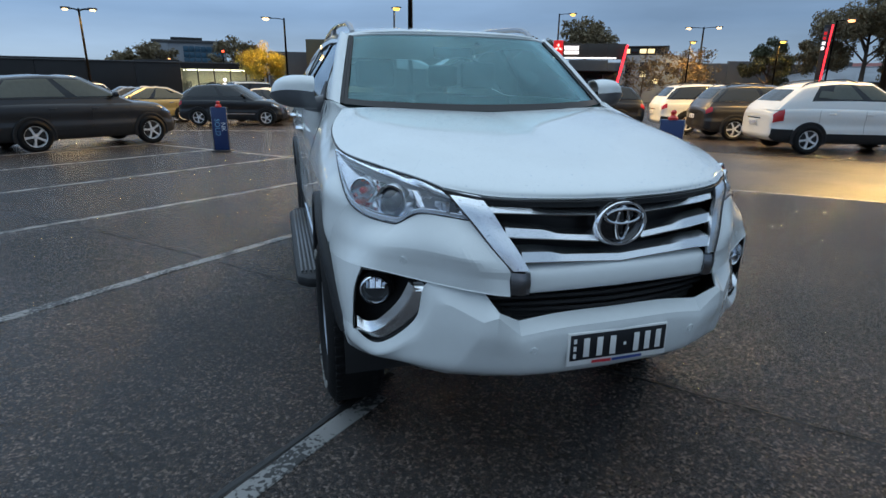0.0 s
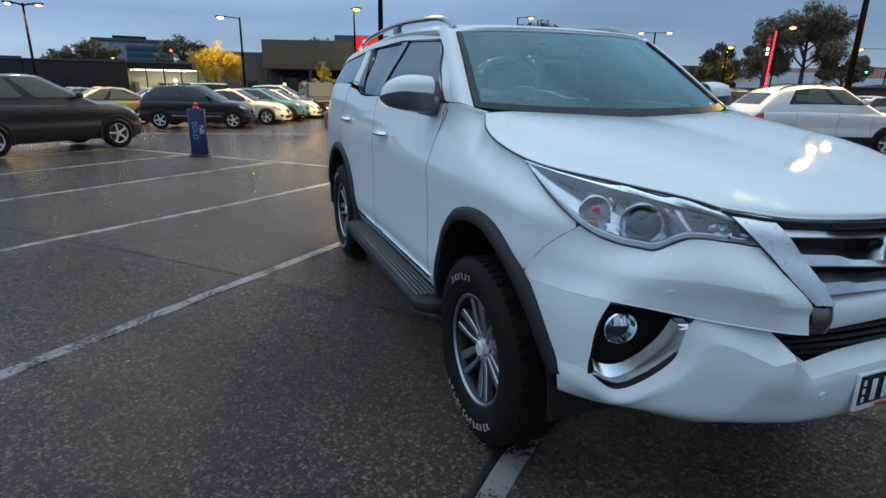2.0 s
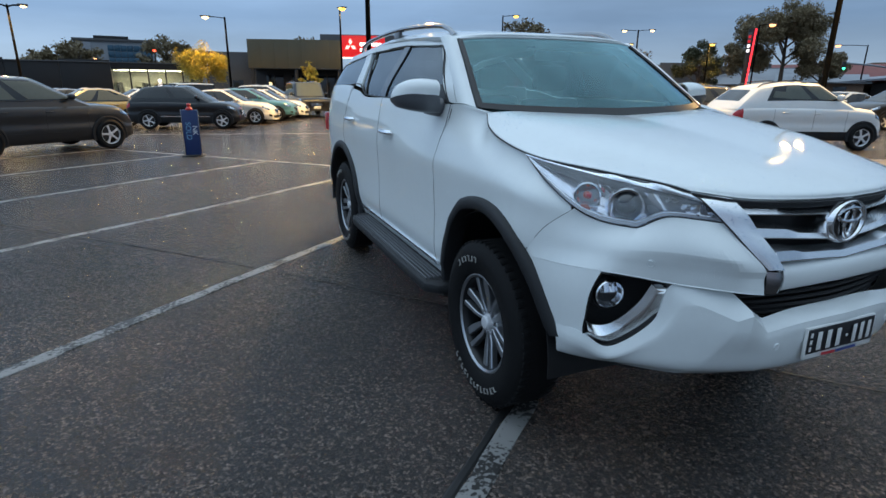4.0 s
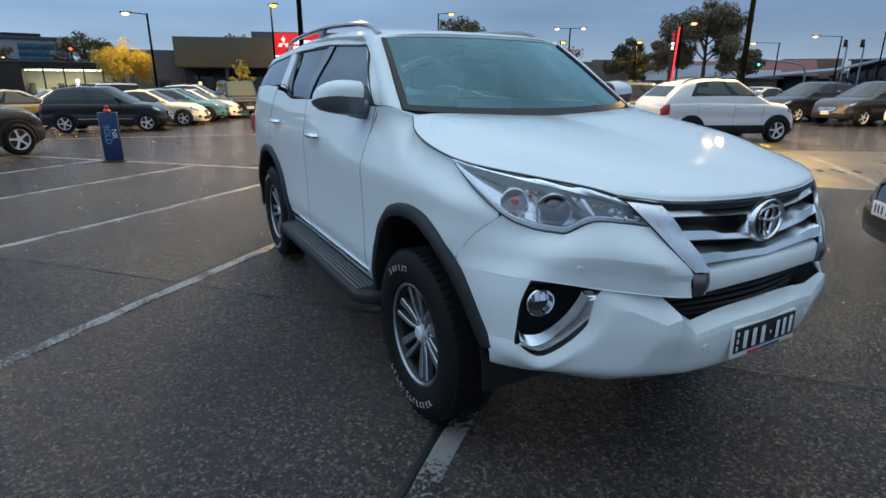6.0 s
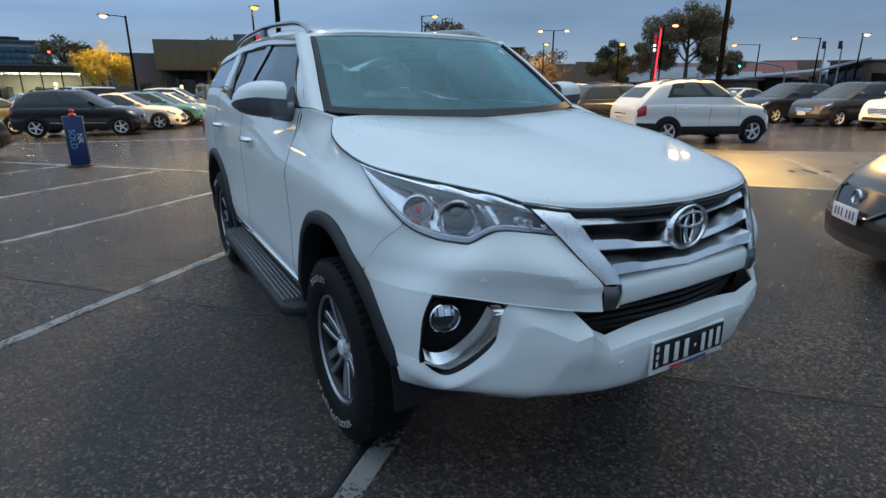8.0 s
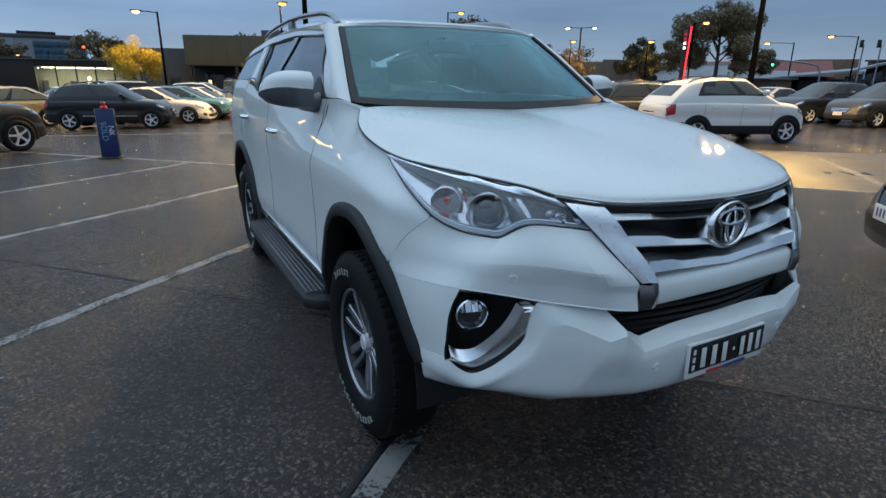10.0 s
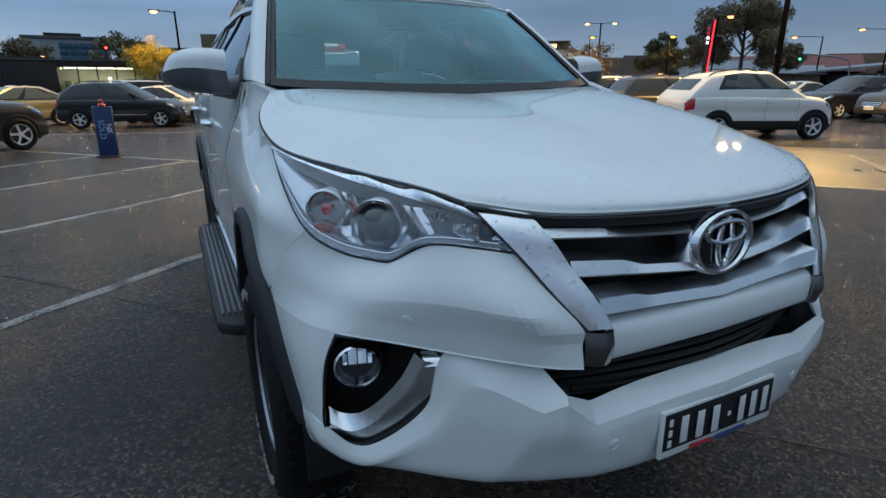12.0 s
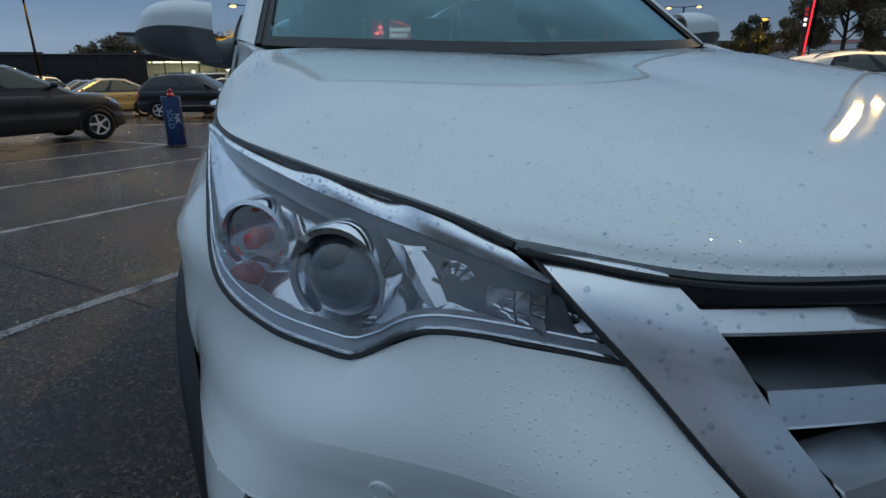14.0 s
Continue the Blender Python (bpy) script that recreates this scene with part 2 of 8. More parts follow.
def loft_flat(rows, nu=20, steps=5):
    """A grid with straight runs between its rows, so that the folds stay crisp."""
    lines = [spline(r, nu) for r in rows]
    out = [lines[0]]
    for a, b in zip(lines, lines[1:]):
        out += [[p.lerp(q, k / steps) for p, q in zip(a, b)] for k in range(1, steps + 1)]
    return out


def mirrored(grid):
    """Rows that run from the middle outwards, continued to the other side."""
    return [[V(-p.x, p.y, p.z) for p in reversed(r[1:])] + list(r) for r in grid]


def flip(grid, s):
    return [[V(s * p.x, p.y, p.z) for p in r] for r in grid]


def shell(grid, thick=0.004):
    """A sheet of the given thickness from a grid of points."""
    bm = bmesh.new()
    vs = [[bm.verts.new(p) for p in r] for r in grid]
    for a, b in zip(vs, vs[1:]):
        for i in range(len(a) - 1):
            try:
                bm.faces.new((a[i], a[i + 1], b[i + 1], b[i]))
            except ValueError:
                pass
    bmesh.ops.remove_doubles(bm, verts=bm.verts, dist=1e-5)
    bmesh.ops.dissolve_degenerate(bm, edges=bm.edges, dist=1e-6)
    bmesh.ops.recalc_face_normals(bm, faces=bm.faces)
    if thick:
        bmesh.ops.solidify(bm, geom=bm.faces[:], thickness=thick)
        bmesh.ops.recalc_face_normals(bm, faces=bm.faces)
    return bm


def box(bm, lo, hi, bevel=0.0, m=None):
    """A box between two corners, with rounded edges, added to bm."""
    verts = bmesh.ops.create_cube(bm, size=1)["verts"]
    for v in verts:
        v.co = V(*[lo[k] + (v.co[k] + 0.5) * (hi[k] - lo[k]) for k in range(3)])
    if bevel:
        edges = list({e for v in verts for e in v.link_edges})
        made = bmesh.ops.bevel(bm, geom=edges, offset=bevel, segments=2, profile=0.5, affect="EDGES")
        verts = list({v for f in made["faces"] for v in f.verts} | {v for v in verts if v.is_valid})
    if m is not None:
        bmesh.ops.transform(bm, matrix=m, verts=[v for v in verts if v.is_valid])
    return verts


def tube(bm, pts, r, n=8, caps=True):
    """A round bar along pts; r is one radius or one for each point."""
    pts = [Vector(p) for p in pts]
    rings = []
    for i, p in enumerate(pts):
        d = (pts[min(i + 1, len(pts) - 1)] - pts[max(i - 1, 0)]).normalized()
        a = d.cross(V(0, 0, 1) if abs(d.z) < 0.9 else V(1, 0, 0)).normalized()
        b = d.cross(a)
        q = r[i] if isinstance(r, (list, tuple)) else r
        rings.append([bm.verts.new(p + q * (math.cos(2 * math.pi * k / n) * a + math.sin(2 * math.pi * k / n) * b)) for k in range(n)])
    for x, y in zip(rings, rings[1:]):
        for k in range(n):
            bm.faces.new((x[k], x[(k + 1) % n], y[(k + 1) % n], y[k]))
    if caps:
        bm.faces.new(rings[0][::-1])
        bm.faces.new(rings[-1])
    return rings


def lathe(bm, profile, n=32, m=None, cap=True):
    """Turns a profile of (radius, height) round the z axis."""
    rings = [[bm.verts.new((r * math.cos(2 * math.pi * k / n), r * math.sin(2 * math.pi * k / n), h)) for k in range(n)] for r, h in profile]
    for x, y in zip(rings, rings[1:]):
        for k in range(n):
            bm.faces.new((x[k], x[(k + 1) % n], y[(k + 1) % n], y[k]))
    if cap and profile[0][0] > 1e-4:
        bm.faces.new(rings[0][::-1])
    if cap and profile[-1][0] > 1e-4:
        bm.faces.new(rings[-1])
    bmesh.ops.remove_doubles(bm, verts=[v for r in rings for v in r], dist=1e-6)
    if m is not None:
        bmesh.ops.transform(bm, matrix=m, verts=[v for r in rings for v in r if v.is_valid])


def slab(outline, depth, bevel=0.0, m=None):
    """A plate from a flat outline in x, y, of the given depth in z, with rounded edges."""
    bm = bmesh.new()
    f = bm.faces.new([bm.verts.new((x, y, 0)) for x, y in outline])
    got = bmesh.ops.extrude_face_region(bm, geom=[f])
    bmesh.ops.translate(bm, vec=(0, 0, depth), verts=[g for g in got["geom"] if isinstance(g, bmesh.types.BMVert)])
    bmesh.ops.recalc_face_normals(bm, faces=bm.faces)
    if bevel:
        bmesh.ops.bevel(bm, geom=bm.edges[:], offset=bevel, segments=2, profile=0.5, affect="EDGES")
    if m is not None:
        bmesh.ops.transform(bm, matrix=m, verts=bm.verts)
    return bm


def raindrops(grid, count, r0, r1, parent, seed, keep=None):
    """Beads of water standing on a surface: small flat domes, one mesh for all."""
    rnd = random.Random(seed)
    verts, faces = [], []
    n = 7
    nj, ni = len(grid) - 1, len(grid[0]) - 1
    while count > 0:
        count -= 1
        u, v = rnd.random() * ni, rnd.random() * nj
        i, j = min(int(u), ni - 1), min(int(v), nj - 1)
        a, b, c = grid[j][i], grid[j][i + 1], grid[j + 1][i]
        p = a + (b - a) * (u - i) + (c - a) * (v - j)
        if keep and rnd.random() > keep(p):
            continue
        nz = (b - a).cross(c - a)
        if nz.length < 1e-9:
            continue
        nz = nz.normalized()
        if nz.dot(V(p.x * 0.5, -0.5, 1.0)) < 0:
            nz = -nz
        e1 = nz.orthogonal().normalized()
        e2 = nz.cross(e1)
        r = r0 + (r1 - r0) * rnd.random() ** 2.2
        sx = rnd.uniform(0.85, 1.2)
        k0 = len(verts)
        for f, h in ((1.0, -0.0005), (0.80, 0.34 * r), (0.42, 0.52 * r)):
            for k in range(n):
                t = 2 * math.pi * k / n
                verts.append(tuple(p + nz * h + (e1 * math.cos(t) * sx + e2 * math.sin(t)) * r * f))
        verts.append(tuple(p + nz * 0.56 * r))
        for q in range(2):
            for k in range(n):
                faces.append((k0 + q * n + k, k0 + q * n + (k + 1) % n, k0 + q * n + n + (k + 1) % n, k0 + q * n + n + k))
        for k in range(n):
            faces.append((k0 + 2 * n + k, k0 + 2 * n + (k + 1) % n, k0 + 3 * n))
    me = bpy.data.meshes.new("rainwater")
    me.from_pydata(verts, [], faces)
    me.materials.append(BEAD)
    me.polygons.foreach_set("use_smooth", [True] * len(me.polygons))
    ob = new("rainwater", me)
    ob.parent = parent
    ob.visible_shadow = False
    return tagged(ob, kind="stuff")


def blob(name, parent, at, size, mat, turn=0.0, n=14, label=""):
    bm = bmesh.new()
    bmesh.ops.create_uvsphere(bm, u_segments=n, v_segments=8, radius=1.0)
    for v in bm.verts:  # squared-off ellipsoid
        v.co = V(*[math.copysign(abs(c) ** 0.7, c) for c in v.co])
    bmesh.ops.transform(bm, matrix=Matrix.Translation(at) @ Matrix.Rotation(turn, 4, "Z") @ Matrix.Diagonal((*size, 1)), verts=bm.verts)
    return part(name, bm, mat, parent, label)


def smoothstep(x):
    x = min(max(x, 0.0), 1.0)
    return x * x * (3 - 2 * x)


def lines_of_text(body, size, m, mat, parent=None, name="lettering", depth=0.0015, bold=0.0):
    """Raised letters as a mesh, centred, lying in the plane of m."""
    cu = bpy.data.curves.new(name, "FONT")
    cu.body, cu.size, cu.extrude, cu.offset = body, size, depth, bold
    cu.align_x, cu.align_y = "CENTER", "CENTER"
    tmp = bpy.data.objects.new(name, cu)
    me = bpy.data.meshes.new_from_object(tmp)
    bpy.data.objects.remove(tmp)
    me.materials.clear()
    me.materials.append(mat)
    me.transform(m)
    ob = new(name, me)
    if parent:
        ob.parent = parent
    return ob


# ---- ground ----
def aggregate_material(name, stone, dark, pale, rough, relief, glint, patches):
    """Wet exposed aggregate: pale and dark stones in a dark binder, each stone tipped its own way, with damp patches."""
    m = bpy.data.materials.new(name)
    m.use_nodes = True
    nt = m.node_tree
    b = nt.nodes["Principled BSDF"]
    node, link = nt.nodes.new, nt.links.new
    tc = node("ShaderNodeTexCoord")
    stones, small = node("ShaderNodeTexVoronoi"), node("ShaderNodeTexVoronoi")
    stones.inputs["Scale"].default_value, small.inputs["Scale"].default_value = stone, stone * 2.3
    big, broad = node("ShaderNodeTexNoise"), node("ShaderNodeTexNoise")
    big.inputs["Scale"].default_value, big.inputs["Detail"].default_value = 0.8, 7
    broad.inputs["Scale"].default_value, broad.inputs["Detail"].default_value = 0.33, 5
    for n in (stones, small, big, broad):
        link(tc.outputs["Object"], n.inputs["Vector"])
    # stone colours: mostly dark, a few pale
    sep = node("ShaderNodeSeparateColor")
    ramp = node("ShaderNodeValToRGB")
    e = ramp.color_ramp.elements
    e[0].position, e[0].color = 0.0, (*dark, 1)
    e[1].position, e[1].color = 1.0, (*pale, 1)
    k = e.new(0.72)
    k.color = (*[0.72 * u + 0.28 * v for u, v in zip(dark, pale)], 1)
    link(stones.outputs["Color"], sep.inputs[0])
    link(sep.outputs[0], ramp.inputs[0])
    tone = node("ShaderNodeMapRange")
    tone.inputs["From Min"].default_value, tone.inputs["From Max"].default_value = 0.32, 0.68
    tone.inputs["To Min"].default_value, tone.inputs["To Max"].default_value = 1 - patches, 1 + patches
    link(big.outputs["Fac"], tone.inputs["Value"])
    mul = node("ShaderNodeMix")
    mul.data_type, mul.blend_type = "RGBA", "MULTIPLY"
    mul.inputs[0].default_value = 1
    grit, sep2, peb = node("ShaderNodeMapRange"), node("ShaderNodeSeparateColor"), node("ShaderNodeMix")
    grit.inputs["To Min"].default_value, grit.inputs["To Max"].default_value = 0.35, 1.75
    peb.data_type, peb.blend_type = "RGBA", "MULTIPLY"
    peb.inputs[0].default_value = 1
    link(small.outputs["Color"], sep2.inputs[0])
    link(sep2.outputs[1], grit.inputs["Value"])
    link(ramp.outputs[0], peb.inputs[6])
    link(grit.outputs[0], peb.inputs[7])
    link(peb.outputs[2], mul.inputs[6])
    link(tone.outputs[0], mul.inputs[7])
    link(mul.outputs[2], b.inputs["Base Color"])
    wet = node("ShaderNodeMapRange")
    wet.inputs["From Min"].default_value, wet.inputs["From Max"].default_value = 0.38, 0.62
    wet.inputs["To Min"].default_value, wet.inputs["To Max"].default_value = rough[0], rough[1]
    link(broad.outputs["Fac"], wet.inputs["Value"])
    link(wet.outputs[0], b.inputs["Roughness"])
    b.inputs["Specular IOR Level"].default_value = 0.5
    # relief: domed stones, and a tilt of its own for each
    dome, dome2, add = node("ShaderNodeMath"), node("ShaderNodeMath"), node("ShaderNodeMath")
    dome.operation = dome2.operation = "MULTIPLY"
    dome.inputs[1].default_value, dome2.inputs[1].default_value = -1.0, -0.75
    link(stones.outputs["Distance"], dome.inputs[0])
    link(small.outputs["Distance"], dome2.inputs[0])
    link(dome.outputs[0], add.inputs[0])
    link(dome2.outputs[0], add.inputs[1])
    bp = node("ShaderNodeBump")
    bp.inputs["Strength"].default_value, bp.inputs["Distance"].default_value = relief, 0.012
    link(add.outputs[0], bp.inputs["Height"])
    tip, scl, sm, nrm = node("ShaderNodeVectorMath"), node("ShaderNodeVectorMath"), node("ShaderNodeVectorMath"), node("ShaderNodeVectorMath")
    tip.operation, scl.operation, sm.operation, nrm.operation = "SUBTRACT", "SCALE", "ADD", "NORMALIZE"
    tip.inputs[1].default_value = (0.5, 0.5, 0.5)
    scl.inputs["Scale"].default_value = glint
    link(stones.outputs["Color"], tip.inputs[0])
    link(tip.outputs[0], scl.inputs[0])
    link(bp.outputs[0], sm.inputs[0])
    link(scl.outputs[0], sm.inputs[1])
    link(sm.outputs[0], nrm.inputs[0])
    link(nrm.outputs[0], b.inputs["Normal"])
    return m


def worn_paint():
    """Old road paint, worn through to the stones in places."""
    m = bpy.data.materials.new("worn_white_line")
    m.use_nodes = True
    nt = m.node_tree
    b = nt.nodes["Principled BSDF"]
    tc = nt.nodes.new("ShaderNodeTexCoord")
    n1, n2 = nt.nodes.new("ShaderNodeTexNoise"), nt.nodes.new("ShaderNodeTexNoise")
    n1.inputs["Scale"].default_value, n2.inputs["Scale"].default_value = 48, 5
    n1.inputs["Detail"].default_value = n2.inputs["Detail"].default_value = 5
    add = nt.nodes.new("ShaderNodeMath")
    add.operation = "ADD"
    ramp = nt.nodes.new("ShaderNodeValToRGB")
    ramp.color_ramp.elements[0].position, ramp.color_ramp.elements[1].position = 0.455, 0.50
    ramp.color_ramp.elements[0].color, ramp.color_ramp.elements[1].color = (0.022, 0.020, 0.019, 1), (0.24, 0.235, 0.225, 1)
    half = nt.nodes.new("ShaderNodeMath")
    half.operation, half.inputs[1].default_value = "MULTIPLY", 0.5
    for n in (n1, n2):
        nt.links.new(tc.outputs["Object"], n.inputs["Vector"])
    nt.links.new(n1.outputs["Fac"], add.inputs[0])
    nt.links.new(n2.outputs["Fac"], add.inputs[1])
    nt.links.new(add.outputs[0], half.inputs[0])
    nt.links.new(half.outputs[0], ramp.inputs[0])
    nt.links.new(ramp.outputs[0], b.inputs["Base Color"])
    b.inputs["Roughness"].default_value = 0.5
    return m


GROUND = aggregate_material("wet_aggregate", 84, (0.0060, 0.0047, 0.0042), (0.138, 0.106, 0.088), (0.13, 0.20), 0.62, 0.42, 0.35)
LANE = aggregate_material("wet_smooth_concrete", 90, (0.038, 0.033, 0.028), (0.100, 0.086, 0.070), (0.32, 0.46), 0.20, 0.16, 0.30)
LINE = worn_paint()
JOINT = material("joint_sealant", (0.012, 0.012, 0.012), 0.5, vary=0.3, vscale=4)


def ground_z(y):
    """The car park is level round the white car, then falls gently away for drainage."""
    y = min(y, 45.0)
    return -0.014 * (y - 0.98) * smoothstep((y - 3.2) / 3.5)


ys = [-600, -60, -10, 0, 2, 3.2] + [3.2 + 0.35 * k for k in range(1, 12)] + [8, 10, 14, 20, 28, 36, 45, 60, 120, 300, 900]
xs = [-900, -300, -100, -40, -15, -5, 0, 5, 15, 40, 100, 300, 900]
tagged(obj("ground", shell([[V(x, y, ground_z(y)) for x in xs] for y in ys], 0), GROUND), "wet dark aggregate car park surface with damp patches", "ground", kind="structure")

LD, LN = V(0.743, 0.669, 0), V(-0.669, 0.743, 0)  # along the bay lines, and across them


def painted_line(name, start, end, width=0.10, label="worn white painted bay line", seed=0, mat=None):
    """A painted strip that follows the ground, with ragged edges."""
    a, b = V(*start, 0), V(*end, 0)
    d = (b - a).normalized()
    n = V(-d.y, d.x, 0)
    rnd = random.Random(seed)
    steps = max(2, int((b - a).length / 0.12))
    w = width / 2
    rows = []
    for k in range(steps + 1):
        p = a.lerp(b, k / steps)
        row = []
        for o, h in ((-w + rnd.uniform(-0.006, 0.006), 0.0005), (-w + 0.006, 0.004), (w - 0.006, 0.004), (w + rnd.uniform(-0.006, 0.006), 0.0005)):
            q = p + n * o
            row.append(V(q.x, q.y, ground_z(q.y) + h))
        rows.append(row)
    return tagged(obj(name, shell(rows, 0), mat or LINE, smooth=False), label, "road marking" if mat is None else "joint", kind="structure")


def grid_pt(d, n):
    p = LD * d + LN * n
    return (p.x, p.y)


# the smoother wet concrete of the driving lane beyond the bays
rows = []
for k in range(121):
    row = []
    for d in (7.42, 7.43, 8.5, 10, 11.5, 13.2, 13.21):
        p = LD * d + LN * (-32 + 0.29 * k)
        row.append(V(p.x, p.y, ground_z(p.y) + (0.0 if d in (7.42, 13.21) else 0.003)))
    rows.append(row)
tagged(obj("lane", shell(rows, 0), LANE), "smooth wet concrete driving lane with shining patches", "driving lane", kind="structure")

LINES = [(-5, 0.10, 1.084), (-5, 6.6, 3.575), (-6, 6.6, 6.02), (-7, 6.6, 8.7), (-8, 6.6, 11.25), (-8, 6.6, 13.8), (7.4, 12.5, -3.0)]
for k, (d0, d1, n0) in enumerate(LINES):
    painted_line(f"bay_line_{k + 1}", grid_pt(d0, n0), grid_pt(d1, n0), seed=k)
painted_line("cross_line_1", grid_pt(6.65, 4.5), grid_pt(6.65, 16), seed=21)
painted_line("cross_line_2", grid_pt(7.35, 2.4), grid_pt(7.35, -5), seed=22)
painted_line("cross_line_3", (-9, 20.9), (6, 17.2), seed=23)
painted_line("cross_line_4", (15.0, 5.6), (26.0, 1.6), seed=24)
painted_line("slab_joint_1", grid_pt(0.95, -5.0), grid_pt(0.95, 0.9), 0.009, "dark sealed joint between slabs", 9, JOINT)
painted_line("slab_joint_2", grid_pt(0.98, 1.2), grid_pt(0.98, 15), 0.009, "dark sealed joint between slabs", 10, JOINT)
# the dark seam of old sealant beside the nearest line
painted_line("slab_joint_3", grid_pt(-5, 1.158), grid_pt(0.3, 1.158), 0.034, "dark sealed joint between slabs", 11, JOINT)


# scraps and fallen leaves lying about
rnd = random.Random(17)
verts, faces = [], []
for k in range(46):
    x, y = rnd.uniform(-6.5, -1.25), rnd.uniform(-1.5, 7.0)
    if k % 3 == 0:
        x, y = rnd.uniform(1.6, 6.5), rnd.uniform(-2.5, 2.0)
    a, l = rnd.uniform(0, 6.28), rnd.uniform(0.008, 0.022)
    d, n, z = V(math.cos(a), math.sin(a), 0) * l, V(-math.sin(a), math.cos(a), 0) * l * 0.45, ground_z(y) + 0.004
    i = len(verts)
    for p, h in ((-d, 0.0), (n, 0.004), (d, 0.001), (-n, 0.005)):
        verts.append((x + p.x, y + p.y, z + h))
    faces.append((i, i + 1, i + 2, i + 3))
me = bpy.data.meshes.new("leaf_litter")
me.from_pydata(verts, [], faces)
me.materials.append(material("pale_dead_leaf", (0.30, 0.26, 0.20), 0.6, vary=0.3, vscale=9))
tagged(new("leaf_litter", me), "pale scraps and fallen leaves scattered on the ground", "litter", kind="stuff")


# ---- the white four-wheel drive in the middle of the place ----
FWY, RWY, WZ, WX = 0.985, 3.733, 0.385, 0.772  # axles, hub height, half track


def table(x, knots):
    for (a, u), (b, v) in zip(knots, knots[1:]):
        if x <= b:
            t = smoothstep((x - a) / (b - a)) if x > a else 0.0
            return u + (v - u) * (0.5 * t + 0.5 * max(0, min(1, (x - a) / (b - a))))
    return knots[-1][1]


def side_x(y, z):
    """Half width of the body at a height: the tuck of the sill, the hollow of the doors, the shoulder, the cabin's lean."""
    x = table(z, [(0.40, 0.815), (0.50, 0.85), (0.60, 0.868), (0.78, 0.866), (0.95, 0.872), (1.05, 0.878), (1.15, 0.868), (1.28, 0.848), (1.36, 0.826), (1.75, 0.615)])
    x += 0.012 * smoothstep((y - 2.3) / 1.2) - 0.055 * smoothstep((2.6 - y) / 1.2) * smoothstep((z - 1.02) / 0.28)
    return x - 0.10 * smoothstep((y - 4.15) / 0.75) - 0.035 * smoothstep((1.0 - y) / 0.5) * smoothstep((1.02 - z) / 0.3) * 0.3


def on_side(yz, s=-1, out=0.0):
    return [V(s * (side_x(y, z) + out), y, z) for y, z in yz]


def side_panel(bottom, top, left, right, s, nu=26, nv=20, pull=None, out=0.0):
    """A body panel on the side surface, from borders in (y, z)."""
    lift = lambda c: [V(0, y, z) for y, z in c]
    g = coons(lift(bottom), lift(top), lift(left), lift(right), nu, nv)
    for j, r in enumerate(g):
        for i, p in enumerate(r):
            x = side_x(p.y, p.z) + out
            if pull:
                x += pull(i / (nu - 1), j / (nv - 1), p)
            p.x = s * x
    return g


def arch(yc, r, a0, a1, n=12):
    """Points on a wheel arch round (yc, hub), angles in degrees from +y upwards."""
    return [(yc + r * math.cos(radians(a0 + (a1 - a0) * k / (n - 1))), WZ + r * math.sin(radians(a0 + (a1 - a0) * k / (n - 1)))) for k in range(n)]


suv = thing("suv", "white four-wheel drive wagon wet with rain, parked across the bay lines", "car")

# bonnet
BONNET = [
    [(0, 0.030, 1.104), (0.2, 0.040, 1.106), (0.41, 0.090, 1.112), (0.545, 0.185, 1.128)],
    [(0, 0.055, 1.127), (0.2, 0.065, 1.129), (0.43, 0.130, 1.136), (0.600, 0.265, 1.147)],
    [(0, 0.22, 1.172), (0.25, 0.23, 1.175), (0.50, 0.31, 1.178), (0.69, 0.430, 1.164)],
    [(0, 0.52, 1.226), (0.30, 0.53, 1.234), (0.58, 0.58, 1.229), (0.79, 0.690, 1.184)],
    [(0, 0.82, 1.266), (0.30, 0.83, 1.277), (0.60, 0.86, 1.272), (0.806, 0.930, 1.218)],
    [(0, 1.05, 1.290), (0.30, 1.05, 1.302), (0.60, 1.08, 1.303), (0.785, 1.120, 1.262)],
    [(0, 1.20, 1.302), (0.30, 1.22, 1.312), (0.58, 1.25, 1.322), (0.728, 1.262, 1.316)],
]
bonnet = part("bonnet", shell(mirrored(loft(BONNET, 26, 40)), 0.012), PEARL, suv)


def wet_patch(p):
    """Where the beads stand thick: along the windscreen, in tongues down the sides, and over the far half."""
    w = 0.5 + 0.5 * math.sin(7.0 * p.x + 3.0 * math.sin(4.0 * p.y + 1.0))
    return 0.95 * smoothstep((p.y - 0.98 + 0.22 * w) / 0.10) + 0.5 * smoothstep((p.x - 0.05) / 0.4) * (0.35 + 0.65 * w) + 0.05


